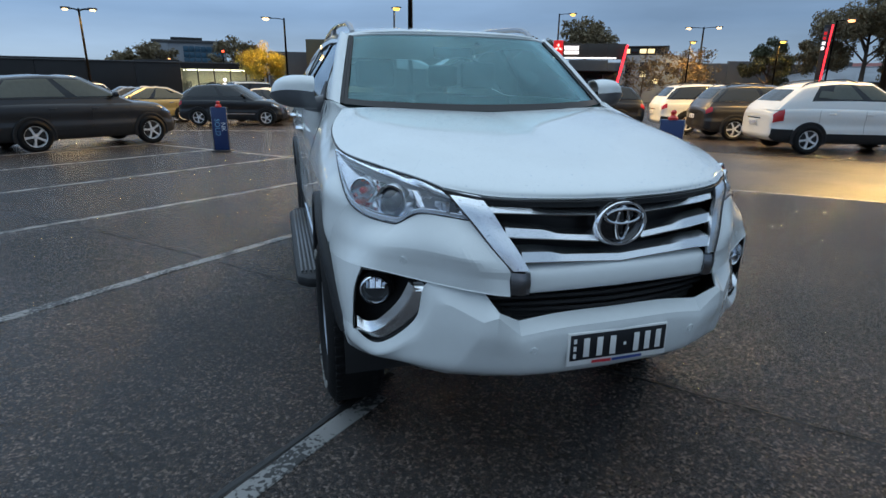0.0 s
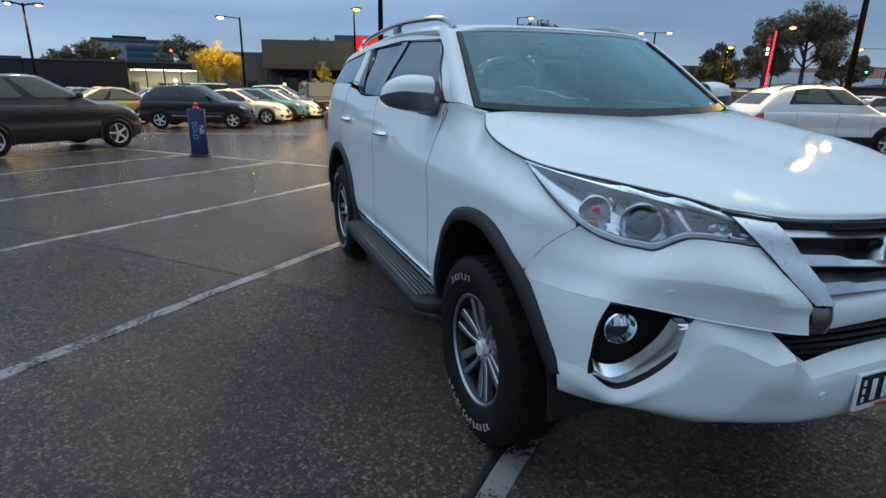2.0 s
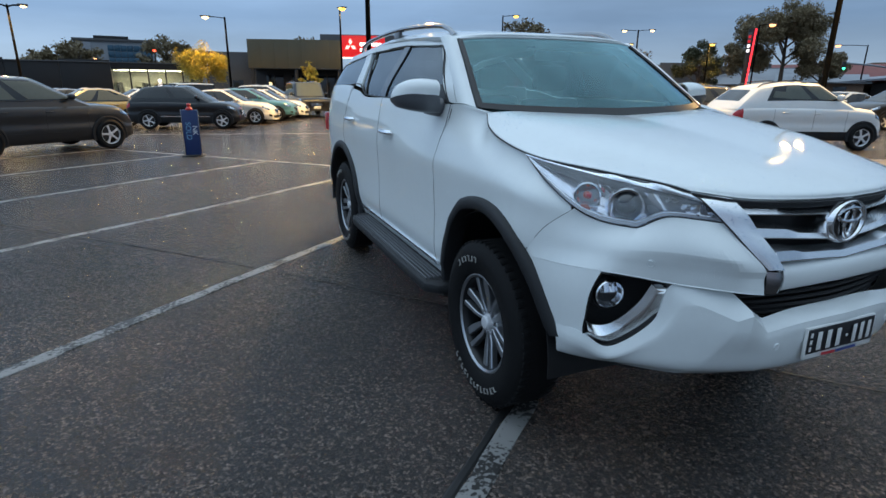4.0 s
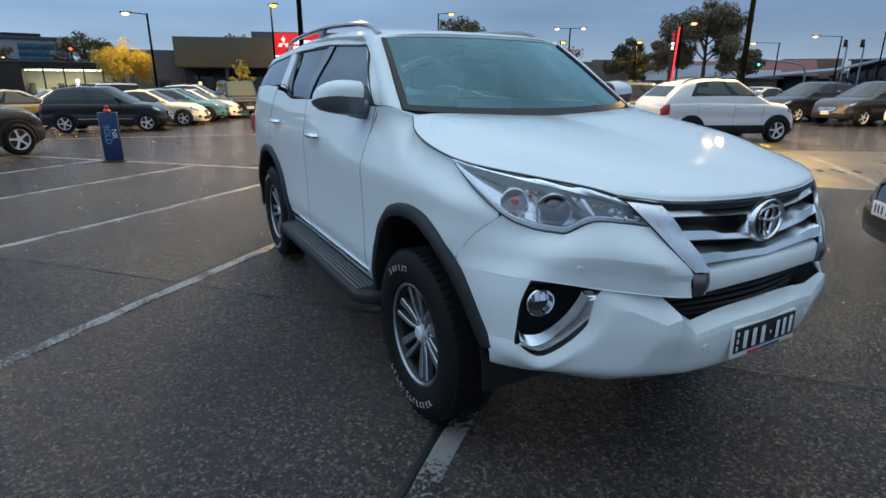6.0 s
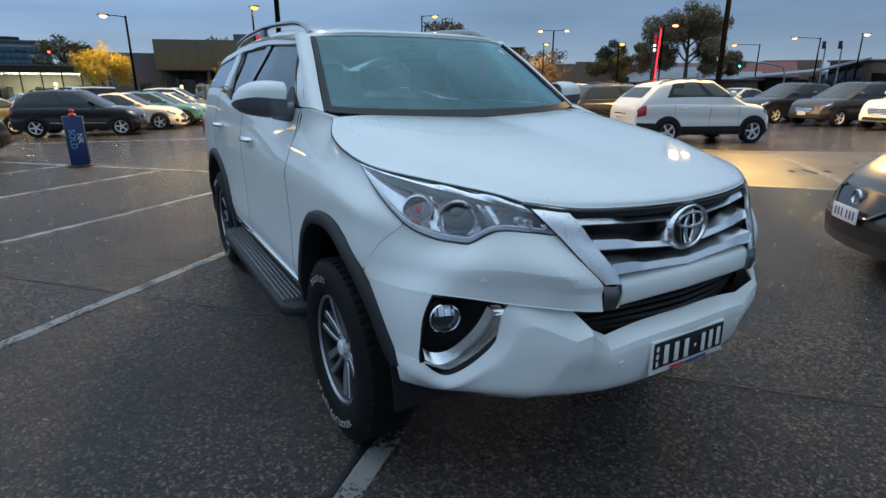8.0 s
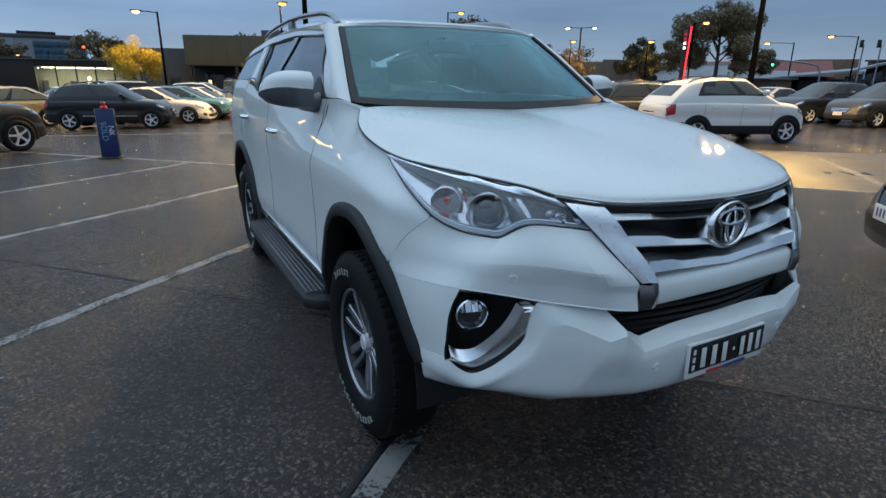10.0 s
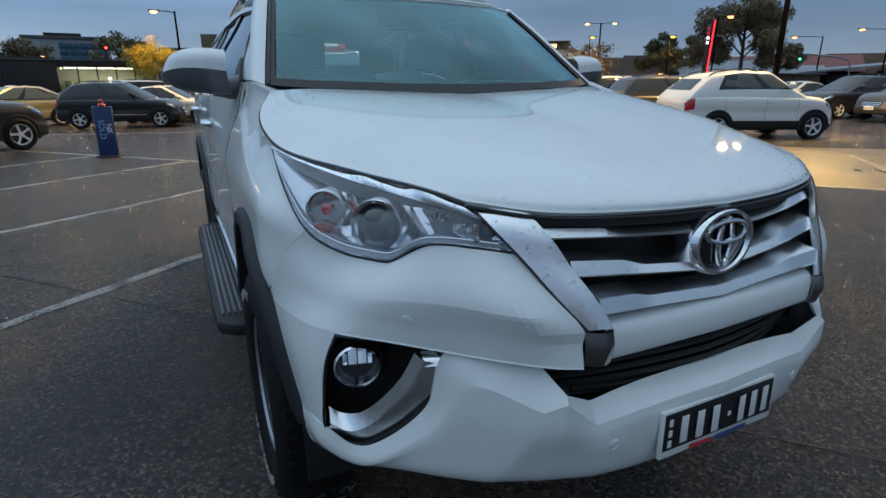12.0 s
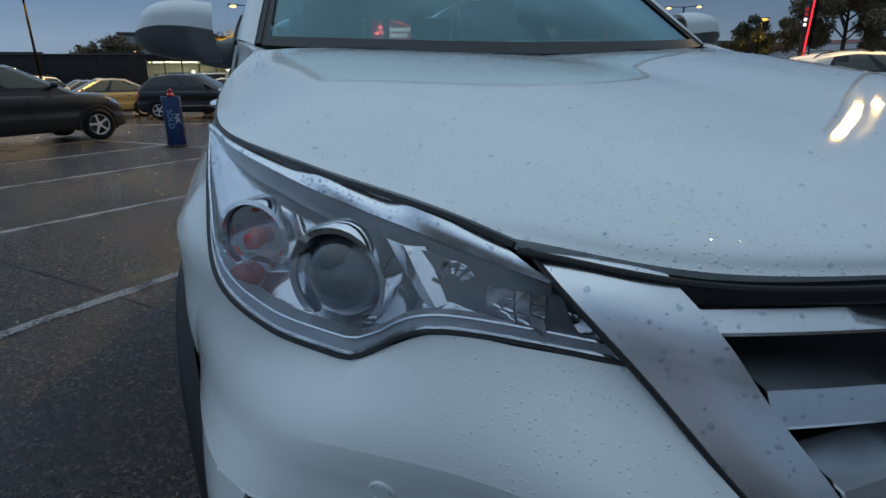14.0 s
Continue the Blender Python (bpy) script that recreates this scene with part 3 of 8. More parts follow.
raindrops(mirrored(loft(BONNET, 26, 40)), 9000, 0.0012, 0.0034, bonnet, 4, wet_patch)
HOOD_EDGE = [r[-1] for r in BONNET]
for s in (-1, 1):
    bm = bmesh.new()
    tube(bm, [V(s * (p.x + 0.002), p.y - 0.001, p.z - 0.005) for p in resample(HOOD_EDGE, 40)], 0.0030, 6)
    part("bonnet_gap", bm, RUBBER_SEAL, suv)
    bm = bmesh.new()
    tube(bm, [V(s * p.x, p.y - 0.004, p.z - 0.010) for p in resample(BONNET[0], 30)], 0.0036, 8)
    part("bonnet_lip_gap", bm, RUBBER_SEAL, suv)
    for seam, out in (([(1.579, 0.50), (1.579, 0.9), (1.579, 1.34)], -0.004), ([(2.635, 0.50), (2.635, 0.9), (2.635, 1.345)], -0.005), ([(3.17, 0.50), (3.21, 0.60), (3.30, 0.76), (3.45, 0.88), (3.603, 0.945), (3.634, 1.10), (3.525, 1.40)], -0.005)):
        bm = bmesh.new()
        tube(bm, on_side([(p.y, p.z) for p in resample([V(0, y, z) for y, z in seam], 36)], s, 0.0), 0.0014, 5)
        part("door_gap", bm, RUBBER_SEAL, suv)

for s in (-1, 1):
    # front wing: from the lamp and the bumper seam back to the door
    hood_pts = [(y, z) for x, y, z in HOOD_EDGE if y > 0.6]
    top = [(0.775, 1.186)] + [(y + 0.004, z - 0.004) for y, z in hood_pts[1:]] + [(1.42, 1.345), (1.5775, 1.345)]
    front = [(0.652, 0.83), (0.53, 0.93), (0.452, 1.028), (0.56, 1.095), (0.775, 1.186)]
    low = arch(FWY, 0.53, 127, 15) + [(1.5775, 0.50)]
    xs = {y: x for x, y, z in HOOD_EDGE}

    def wing_pull(u, v, p):
        edge = table(p.y, [(y, x) for x, y, z in HOOD_EDGE[2:]] + [(1.45, 0.765), (1.6, 0.772)])
        zt = table(p.y, [(0.45, 1.16), (0.69, 1.184), (0.93, 1.218), (1.12, 1.262), (1.262, 1.316), (1.45, 1.345)])
        near = smoothstep(1 - (zt - p.z) / 0.14)
        return (edge - side_x(p.y, p.z)) * near - (0.080 * smoothstep((0.68 - p.y) / 0.28) - 0.014 * smoothstep((1.0 - p.y) / 0.3) * smoothstep((1.02 - p.z) / 0.14)) * (1 - near)

    part("front_wing", shell(flip(side_panel(low, top, front, [(1.5775, 0.50), (1.5775, 0.9), (1.5775, 1.345)], 1, 34, 24, wing_pull), s), 0.006), PEARL, suv)
    # doors
    fd = part("front_door", shell(side_panel([(1.5795, 0.50), (2.6335, 0.50)], [(1.5795, 1.343), (2.1, 1.346), (2.6335, 1.350)], [(1.5795, 0.50), (1.5795, 1.343)], [(2.6335, 0.50), (2.6335, 1.350)], s, 20, 26), 0.01), PEARL, suv)
    back = [(3.17, 0.50), (3.21, 0.60), (3.30, 0.76), (3.45, 0.88), (3.60, 0.945), (3.63, 1.10), (3.52, 1.40)]
    rd = part("rear_door", shell(side_panel([(2.6365, 0.50), (3.17, 0.50)], [(2.6365, 1.350), (3.04, 1.354), (3.30, 1.40), (3.52, 1.42)], [(2.6365, 0.50), (2.6365, 1.350)], back, s, 22, 28), 0.01), PEARL, suv)
    for door, hy, hz in ((fd, 2.40, 1.140), (rd, 3.37, 1.168)):
        hx = side_x(hy, hz)
        bm = bmesh.new()
        lathe(bm, [(0, -0.012), (0.03, -0.010), (0.044, 0.0005), (0.047, 0.002)], 20, Matrix.Translation((s * hx, hy - 0.005, hz - 0.004)) @ Matrix.Rotation(s * math.pi / 2, 4, "Y") @ Matrix.Diagonal((0.8, 1.25, 1, 1)))
        part("handle_cup", bm, PEARL, door)
        bm = bmesh.new()
        tube(bm, resample([(s * (hx + 0.004), hy - 0.10, hz), (s * (hx + 0.034), hy - 0.075, hz + 0.002), (s * (hx + 0.040), hy, hz + 0.003), (s * (hx + 0.034), hy + 0.075, hz + 0.002), (s * (hx + 0.004), hy + 0.10, hz)], 12), [0.010] + [0.015] * 10 + [0.010], 8)
        part("handle", bm, CHROME_DRY, door, "chrome door handle")
    # rear quarter
    qb = arch(RWY, 0.53, 104, 0) + [(4.42, 0.47), (4.70, 0.52)]
    qt = [(3.53, 1.42), (4.0, 1.425), (4.55, 1.40)]
    part("rear_quarter", shell(side_panel(qb, qt, [(3.605, 0.915), (3.638, 1.10), (3.53, 1.42)], [(4.70, 0.52), (4.78, 0.9), (4.70, 1.1), (4.55, 1.40)], s, 24, 20), 0.008), PEARL, suv)
    # sill
    part("sill", shell(side_panel([(1.50, 0.40), (3.22, 0.40)], [(1.50, 0.496), (3.22, 0.496)], [(1.50, 0.40), (1.50, 0.496)], [(3.22, 0.40), (3.22, 0.496)], s, 12, 6), 0.01), PEARL, suv)
    bm = bmesh.new()
    tube(bm, [(s * (side_x(1.6, 0.50) + 0.002), 1.55, 0.505), (s * (side_x(3.1, 0.50) + 0.002), 3.16, 0.505)], 0.012, 8)
    part("sill_trim", bm, CHROME_DRY, suv)

    # arch flares: the radius of the outer edge by angle
    FLARE_OUT = [(-4, 0.490), (23, 0.500), (38, 0.530), (52, 0.570), (67, 0.592), (84, 0.588), (133, 0.587), (150, 0.590), (158, 0.600), (166, 0.622)]
    for yc, a0, a1, nm in ((FWY, 162, -3, "front_arch_flare"), (RWY, 183, -4, "rear_arch_flare")):
        rows = []
        n = 48
        for k in range(n):
            deg = a0 + (a1 - a0) * k / (n - 1)
            a = radians(deg)
            ro = table(deg, FLARE_OUT) if nm[0] == "f" else 0.578
            ring = []
            for dr, out in ((0.0, 0.0), (0.003, 0.016), (0.014, 0.026), (0.044, 0.030), (0.056, 0.024), (0.062, 0.004), (0.062, -0.06)):
                y, z = yc + (ro - dr) * math.cos(a), WZ + (ro - dr) * math.sin(a)
                base = side_x(yc + 0.56 * math.cos(a), max(0.52, WZ + 0.56 * math.sin(a)))
                base += 0.016 * smoothstep((1.0 - y) / 0.3) - 0.050 * smoothstep((0.64 - y) / 0.3) if nm[0] == "f" else 0.0
                ring.append(V(s * (base + out - 0.004), y, z))
            rows.append(ring)
        part(nm, shell(rows, 0.004), FLARE_PLASTIC, suv, "dark grey textured plastic wheel arch flare")
    # wheel housings
    for yc in (FWY, RWY):
        rows = []
        for k in range(25):
            a = radians(182 - 184 * k / 24)
            rows.append([V(s * x, yc + 0.520 * math.cos(a), WZ + 0.520 * math.sin(a)) for x in (0.84, 0.7, 0.5, 0.42)])
        part("wheel_housing", shell(rows, 0.004), BLACK_PLASTIC, suv)
        bm = bmesh.new()
        lathe(bm, [(0, 0), (0.474, 0), (0.474, 0.01), (0, 0.01)], 32, Matrix.Translation((s * 0.41, yc, WZ)) @ Matrix.Rotation(math.pi / 2, 4, "Y"))
        for v in bm.verts:
            v.co.z = max(v.co.z, WZ - 0.02)
        part("wheel_housing_wall", bm, BLACK_PLASTIC, suv)

    # side step
    step = part("side_step", slab([(0.80, 1.33), (0.93, 1.36), (0.985, 1.42), (0.99, 1.6), (0.99, 2.95), (0.975, 3.05), (0.93, 3.10), (0.80, 3.12)], 0.055, 0.016, Matrix.Translation((0, 0, 0.395)) if s > 0 else Matrix.Diagonal((-1, 1, 1, 1)) @ Matrix.Translation((0, 0, 0.395))), FLARE_PLASTIC, suv, "black ribbed plastic side step")
    bm = bmesh.new()
    box(bm, (min(s * 0.852, s * 0.968), 1.44, 0.444), (max(s * 0.852, s * 0.968), 3.00, 0.4515), 0.001)
    part("tread_mat", bm, RUBBER_SEAL, step)
    for k in range(5):
        bm = bmesh.new()
        x0 = 0.866 + 0.0225 * k
        box(bm, (s * x0 - 0.0050, 1.46, 0.450), (s * x0 + 0.0050, 2.98, 0.4625), 0.002)
        part("tread_rib", bm, GREY_TRIM, step)
    for y in (1.6, 2.2, 2.85):
        bm = bmesh.new()
        box(bm, (min(s * 0.6, s * 0.86), y - 0.03, 0.385), (max(s * 0.6, s * 0.86), y + 0.03, 0.41), 0.004)
        part("step_bracket", bm, BLACK_PLASTIC, step)

# windscreen and cabin
WS = [
    [(0, 1.185, 1.300), (0.3, 1.21, 1.306), (0.55, 1.275, 1.318), (0.715, 1.385, 1.330)],
    [(0, 1.36, 1.425), (0.3, 1.38, 1.427), (0.54, 1.44, 1.427), (0.683, 1.530, 1.430)],
    [(0, 1.58, 1.565), (0.3, 1.60, 1.563), (0.51, 1.64, 1.560), (0.640, 1.715, 1.560)],
    [(0, 1.80, 1.695), (0.3, 1.815, 1.692), (0.48, 1.845, 1.688), (0.598, 1.900, 1.680)],
]
part("windscreen", shell(mirrored(loft(WS, 22, 18)), 0.005), GLASS_FRONT, suv, "rain-spotted windscreen glass")
edge = [r[-1] for r in WS]
lift_g = lambda p: V(p[0], p[1] - 0.0035, p[2] + 0.0045)
fine = loft(WS, 22, 60)
part("windscreen_border", shell(mirrored([[lift_g(p) for p in r] for r in fine[:6]]), 0.001), RUBBER_SEAL, suv, "black printed border along the foot of the glass")
for s in (-1, 1):
    part("windscreen_border", shell(flip([[lift_g(p) for p in r[-2:]] for r in fine[5:]], s), 0.001), RUBBER_SEAL, suv)
for s in (-1, 1):
    bm = bmesh.new()
    tube(bm, resample([(s * x, y, z + 0.002) for x, y, z in edge], 14), 0.010, 6)
    part("windscreen_seal", bm, RUBBER_SEAL, suv)
    # windscreen pillar: from the glass edge to the door frame
    inner = [(x + 0.012, y + 0.004, z + 0.006) for x, y, z in edge]
    outer = [(0.772, 1.52, 1.350), (0.735, 1.66, 1.46), (0.690, 1.86, 1.60), (0.645, 2.06, 1.702)]
    g = coons(inner, outer, [inner[0], (0.752, 1.44, 1.343), outer[0]], [inner[-1], (0.628, 1.97, 1.704), outer[-1]], 16, 8, lambda u, v: V(0.007, -0.007, 0.007) * (4 * v * (1 - v)))
    part("windscreen_pillar", shell(flip(g, s), 0.02), PEARL, suv)
    # door frame behind the pillar
    yo = [(y, z) for x, y, z in outer]
    g = side_panel([(1.530, 1.350), (1.655, 1.352)], [(2.065, 1.697), (2.115, 1.686)], [(1.530, 1.350), (1.67, 1.462), (1.868, 1.600), (2.065, 1.697)], [(1.655, 1.352), (1.85, 1.505), (2.115, 1.686)], s, 6, 16, None, -0.004)
    part("door_front_frame", shell(g, 0.02), PEARL, suv)
    # cowl corner between bonnet, glass and wing
    g = coons([(0.70, 1.275, 1.318), (0.732, 1.275, 1.318)], [(0.727, 1.40, 1.334), (0.768, 1.44, 1.345)], [(0.70, 1.275, 1.318), (0.727, 1.40, 1.334)], [(0.732, 1.275, 1.318), (0.768, 1.44, 1.345)], 5, 6)
    part("cowl_corner", shell(flip(g, s), 0.01), PEARL, suv)
    # roof rail
    bm = bmesh.new()
    tube(bm, resample([(s * 0.57, 2.02, 1.712), (s * 0.572, 2.13, 1.762), (s * 0.575, 2.35, 1.790), (s * 0.575, 3.0, 1.815), (s * 0.565, 3.7, 1.800), (s * 0.555, 4.10, 1.765), (s * 0.55, 4.2, 1.715)], 26), 0.016, 8)
    part("roof_rail", bm, DARK_CHROME, suv, "grey metal roof rail")
    bm = bmesh.new()
    box(bm, (s * 0.575 - 0.014, 3.0, 1.73), (s * 0.575 + 0.014, 3.12, 1.805), 0.006)
    part("rail_foot", bm, GREY_TRIM, suv)
cowl = part("wiper_cowl", shell(mirrored(loft([[(0, 1.19, 1.293), (0.35, 1.21, 1.300), (0.72, 1.262, 1.312)], [(0, 1.25, 1.290), (0.35, 1.27, 1.296), (0.71, 1.38, 1.322)]], 16, 5)), 0.006), BLACK_PLASTIC, suv)
for x0, x1 in ((-0.55, 0.05), (0.0, 0.55)):
    bm = bmesh.new()
    tube(bm, resample([(x1, 1.212, 1.308), ((x0 + x1) / 2, 1.222, 1.316), (x0, 1.258, 1.320)], 8), 0.0045, 6)
    wp = part("wiper", bm, BLACK_PLASTIC, suv)
    bm = bmesh.new()
    box(bm, (x1 - 0.022, 1.205, 1.300), (x1 + 0.022, 1.235, 1.320), 0.006)
    part("wiper_pivot", bm, BLACK_PLASTIC, wp)
ROOF = [
    [(0, 1.812, 1.703), (0.3, 1.828, 1.700), (0.50, 1.865, 1.695), (0.612, 1.915, 1.688)],
    [(0, 1.90, 1.735), (0.3, 1.91, 1.732), (0.50, 1.95, 1.722), (0.640, 2.06, 1.704)],
    [(0, 2.6, 1.795), (0.3, 2.6, 1.792), (0.53, 2.6, 1.772), (0.640, 2.6, 1.728)],
    [(0, 3.4, 1.795), (0.3, 3.4, 1.790), (0.53, 3.4, 1.768), (0.636, 3.4, 1.722)],
    [(0, 4.1, 1.745), (0.3, 4.1, 1.741), (0.50, 4.1, 1.720), (0.605, 4.1, 1.670)],
    [(0, 4.5, 1.690), (0.3, 4.5, 1.686), (0.46, 4.48, 1.668), (0.560, 4.42, 1.610)],
]
part("roof", shell(mirrored(loft(ROOF, 20, 34)), 0.02), PEARL, suv)


def roof_edge(y):
    return table(y, [(2.06, 1.698), (2.6, 1.722), (3.4, 1.716), (4.1, 1.664), (4.42, 1.604)])


for s in (-1, 1):
    def win(name, b, t, l, r, mat, out=0.0, th=0.004):
        g = side_panel(b, t, l, r, s, 14, 12, None, out)
        return part(name, shell(g, th), mat, suv)
    up = lambda y0, y1, n=6, d=0.035: [(y0 + (y1 - y0) * k / (n - 1), roof_edge(y0 + (y1 - y0) * k / (n - 1)) - d) for k in range(n)]
    # glass: front door, rear door, small fixed pane, rear quarter
    win("front_door_glass", [(1.66, 1.352), (2.60, 1.354)], [(2.11, roof_edge(2.11) - 0.035)] + up(2.2, 2.60, 4), [(1.66, 1.352), (1.85, 1.50), (2.11, roof_edge(2.11) - 0.035)], [(2.60, 1.354), (2.60, roof_edge(2.6) - 0.035)], GLASS_DARK, -0.012)
    win("rear_door_glass", [(2.70, 1.356), (3.06, 1.362)], up(2.70, 3.36), [(2.70, 1.356), (2.70, roof_edge(2.7) - 0.035)], [(3.06, 1.362), (3.20, 1.52), (3.36, roof_edge(3.36) - 0.035)], GLASS_DARK, -0.012)
    win("fixed_pane", [(3.10, 1.364), (3.27, 1.425)], up(3.40, 3.52, 3), [(3.10, 1.364), (3.24, 1.52), (3.40, roof_edge(3.4) - 0.035)], [(3.27, 1.425), (3.38, 1.55), (3.52, roof_edge(3.52) - 0.035)], GLASS_DARK, -0.012)
    win("rear_quarter_glass", [(3.42, 1.436), (4.50, 1.415)], up(3.62, 4.34), [(3.42, 1.436), (3.50, 1.55), (3.62, roof_edge(3.62) - 0.035)], [(4.50, 1.415), (4.34, roof_edge(4.34) - 0.035)], GLASS_DARK, -0.006)
    # pillars and frame
    win("door_pillar", [(2.595, 1.350), (2.705, 1.352)], up(2.595, 2.705, 3, 0.03), [(2.595, 1.350), (2.595, roof_edge(2.6) - 0.03)], [(2.705, 1.352), (2.705, roof_edge(2.7) - 0.03)], GLOSS_BLACK, -0.002, 0.03)
    win("rear_pillar", [(3.26, 1.410), (3.45, 1.425)], up(3.50, 3.64, 3, 0.03), [(3.26, 1.410), (3.37, 1.55), (3.50, roof_edge(3.5) - 0.03)], [(3.45, 1.425), (3.53, 1.55), (3.64, roof_edge(3.64) - 0.03)], PEARL, 0.0, 0.03)
    win("door_top_frame", up(2.04, 4.40, 14, 0.036), up(2.04, 4.44, 14, -0.008), [(2.04, roof_edge(2.04) - 0.036), (2.04, roof_edge(2.04) + 0.008)], [(4.40, roof_edge(4.40) - 0.036), (4.44, roof_edge(4.44) + 0.008)], PEARL, 0.004, 0.02)
    for nm, line, rr in (("belt_trim", [(1.60, 1.350), (2.3, 1.352), (3.05, 1.360), (3.24, 1.415), (3.42, 1.436), (4.50, 1.412)], 0.0045), ("window_channel", [(1.62, 1.352), (1.83, 1.50), (2.08, roof_edge(2.08) - 0.037), (2.6, roof_edge(2.6) - 0.037), (3.4, roof_edge(3.4) - 0.037)], 0.006), ("pane_divider", [(3.075, 1.362), (3.22, 1.52), (3.38, roof_edge(3.38) - 0.036)], 0.006)):
        bm = bmesh.new()
        tube(bm, resample(on_side(line, s, -0.002), 30), rr, 6)
        part(nm, bm, RUBBER_SEAL, suv)
    # mirror corner and door mirror
    win("mirror_corner", [(1.60, 1.345), (1.80, 1.347)], [(1.76, 1.44), (1.80, 1.44)], [(1.60, 1.345), (1.76, 1.44)], [(1.80, 1.347), (1.80, 1.44)], BLACK_PLASTIC, 0.004, 0.01)
    mir = part("door_mirror", bmesh.new(), PEARL, suv, "white door mirror with a black lower half")
    cap = [
        [(0.835, 1.60, 1.385), (0.90, 1.575, 1.392), (0.98, 1.60, 1.395), (1.04, 1.66, 1.385), (1.055, 1.73, 1.37)],
        [(0.83, 1.60, 1.43), (0.90, 1.585, 1.44), (0.98, 1.61, 1.435), (1.03, 1.67, 1.42), (1.047, 1.73, 1.40)],
        [(0.83, 1.65, 1.462), (0.90, 1.65, 1.468), (0.97, 1.66, 1.462), (1.02, 1.69, 1.44), (1.035, 1.74, 1.415)],
        [(0.835, 1.73, 1.455), (0.90, 1.74, 1.463), (0.97, 1.745, 1.455), (1.02, 1.75, 1.432), (1.032, 1.76, 1.405)],
    ]
    part("mirror_cap", shell(flip(loft(cap, 16, 14), s), 0.006), PEARL, mir)
    low = [
        [(0.835, 1.602, 1.384), (0.90, 1.578, 1.390), (0.98, 1.602, 1.393), (1.04, 1.662, 1.383), (1.054, 1.732, 1.368)],
        [(0.83, 1.61, 1.345), (0.90, 1.592, 1.345), (0.98, 1.615, 1.350), (1.03, 1.67, 1.352), (1.045, 1.735, 1.352)],
        [(0.82, 1.63, 1.305), (0.90, 1.63, 1.308), (0.97, 1.65, 1.318), (1.015, 1.69, 1.33), (1.03, 1.74, 1.342)],
        [(0.82, 1.73, 1.305), (0.90, 1.74, 1.308), (0.97, 1.745, 1.318), (1.015, 1.75, 1.33), (1.03, 1.755, 1.345)],
    ]
    part("mirror_base", shell(flip(loft(low, 16, 14), s), 0.006), GREY_TRIM, mir, "black mirror underside")
    bm = slab([(0.84, 1.315), (0.95, 1.325), (1.02, 1.345), (1.035, 1.39), (1.01, 1.435), (0.95, 1.455), (0.84, 1.455)], 0.006, 0.002, Matrix.Translation((0, 1.742, 0)) @ Matrix.Rotation(math.pi / 2, 4, "X"))
    if s < 0:
        bmesh.ops.transform(bm, matrix=Matrix.Diagonal((-1, 1, 1, 1)), verts=bm.verts)
        bmesh.ops.reverse_faces(bm, faces=bm.faces)
    part("mirror_glass", bm, CHROME_DRY, mir)
    bm = bmesh.new()
    tube(bm, [(s * 0.77, 1.70, 1.325), (s * 0.82, 1.68, 1.318), (s * 0.88, 1.67, 1.325)], [0.05, 0.042, 0.035], 10)
    part("mirror_arm", bm, GREY_TRIM, mir)

# tail
part("tailgate", shell(mirrored(loft([[(0, 4.76, 0.60), (0.4, 4.75, 0.60), (0.72, 4.70, 0.60)], [(0, 4.79, 0.9), (0.4, 4.78, 0.9), (0.77, 4.76, 0.9)], [(0, 4.76, 1.12), (0.4, 4.75, 1.12), (0.76, 4.69, 1.12)], [(0, 4.70, 1.25), (0.4, 4.68, 1.25), (0.74, 4.60, 1.25)]], 16, 12)), 0.02), PEARL, suv)
part("rear_window", shell(mirrored(loft([[(0, 4.70, 1.25), (0.4, 4.68, 1.25), (0.72, 4.60, 1.25)], [(0, 4.60, 1.48), (0.35, 4.58, 1.48), (0.62, 4.50, 1.47)], [(0, 4.51, 1.67), (0.3, 4.50, 1.67), (0.54, 4.44, 1.60)]], 14, 10)), 0.004), GLASS_REAR, suv)
bm = bmesh.new()
box(bm, (-0.80, 4.60, 0.42), (0.80, 4.82, 0.62), 0.04)
part("rear_bumper", bm, PEARL, suv)
bm = bmesh.new()
box(bm, (-0.74, 0.62, 0.40), (0.74, 4.6, 0.52), 0.02)
part("underbody", bm, BLACK_PLASTIC, suv)
bm = bmesh.new()
box(bm, (-0.60, 0.24, 0.465), (0.60, 0.66, 0.495), 0.01)
part("undertray", bm, BLACK_PLASTIC, suv)
bm = bmesh.new()
box(bm, (-0.60, 0.32, 0.42), (0.60, 1.10, 1.06), 0.03)
part("engine_bay", bm, BLACK_PLASTIC, suv)
for s in (-1, 1):
    bm = bmesh.new()
    box(bm, (s * 0.78 - 0.06, 4.62, 0.98), (s * 0.78 + 0.06, 4.74, 1.16), 0.02)
    part("tail_lamp", bm, RED_LENS, suv)

# cabin inside
bm = bmesh.new()
box(bm, (-0.70, 1.30, 0.9), (0.70, 1.72, 1.262), 0.05)
dash = part("dashboard", bm, INTERIOR, suv)
bm = bmesh.new()
box(bm, (-0.53, 1.58, 1.24), (-0.19, 1.72, 1.31), 0.03)
part("instrument_hood", bm, INTERIOR, dash)
bm = bmesh.new()
wheel_m = Matrix.Translation((-0.37, 1.88, 1.19)) @ Matrix.Rotation(radians(-62), 4, "X")
ring = [wheel_m @ V(0.185 * math.cos(2 * math.pi * k / 28), 0.185 * math.sin(2 * math.pi * k / 28), 0) for k in range(29)]
tube(bm, ring, 0.014, 6, False)
tube(bm, [wheel_m @ V(-0.18, 0, 0), wheel_m @ V(0.18, 0, 0)], 0.018, 6)
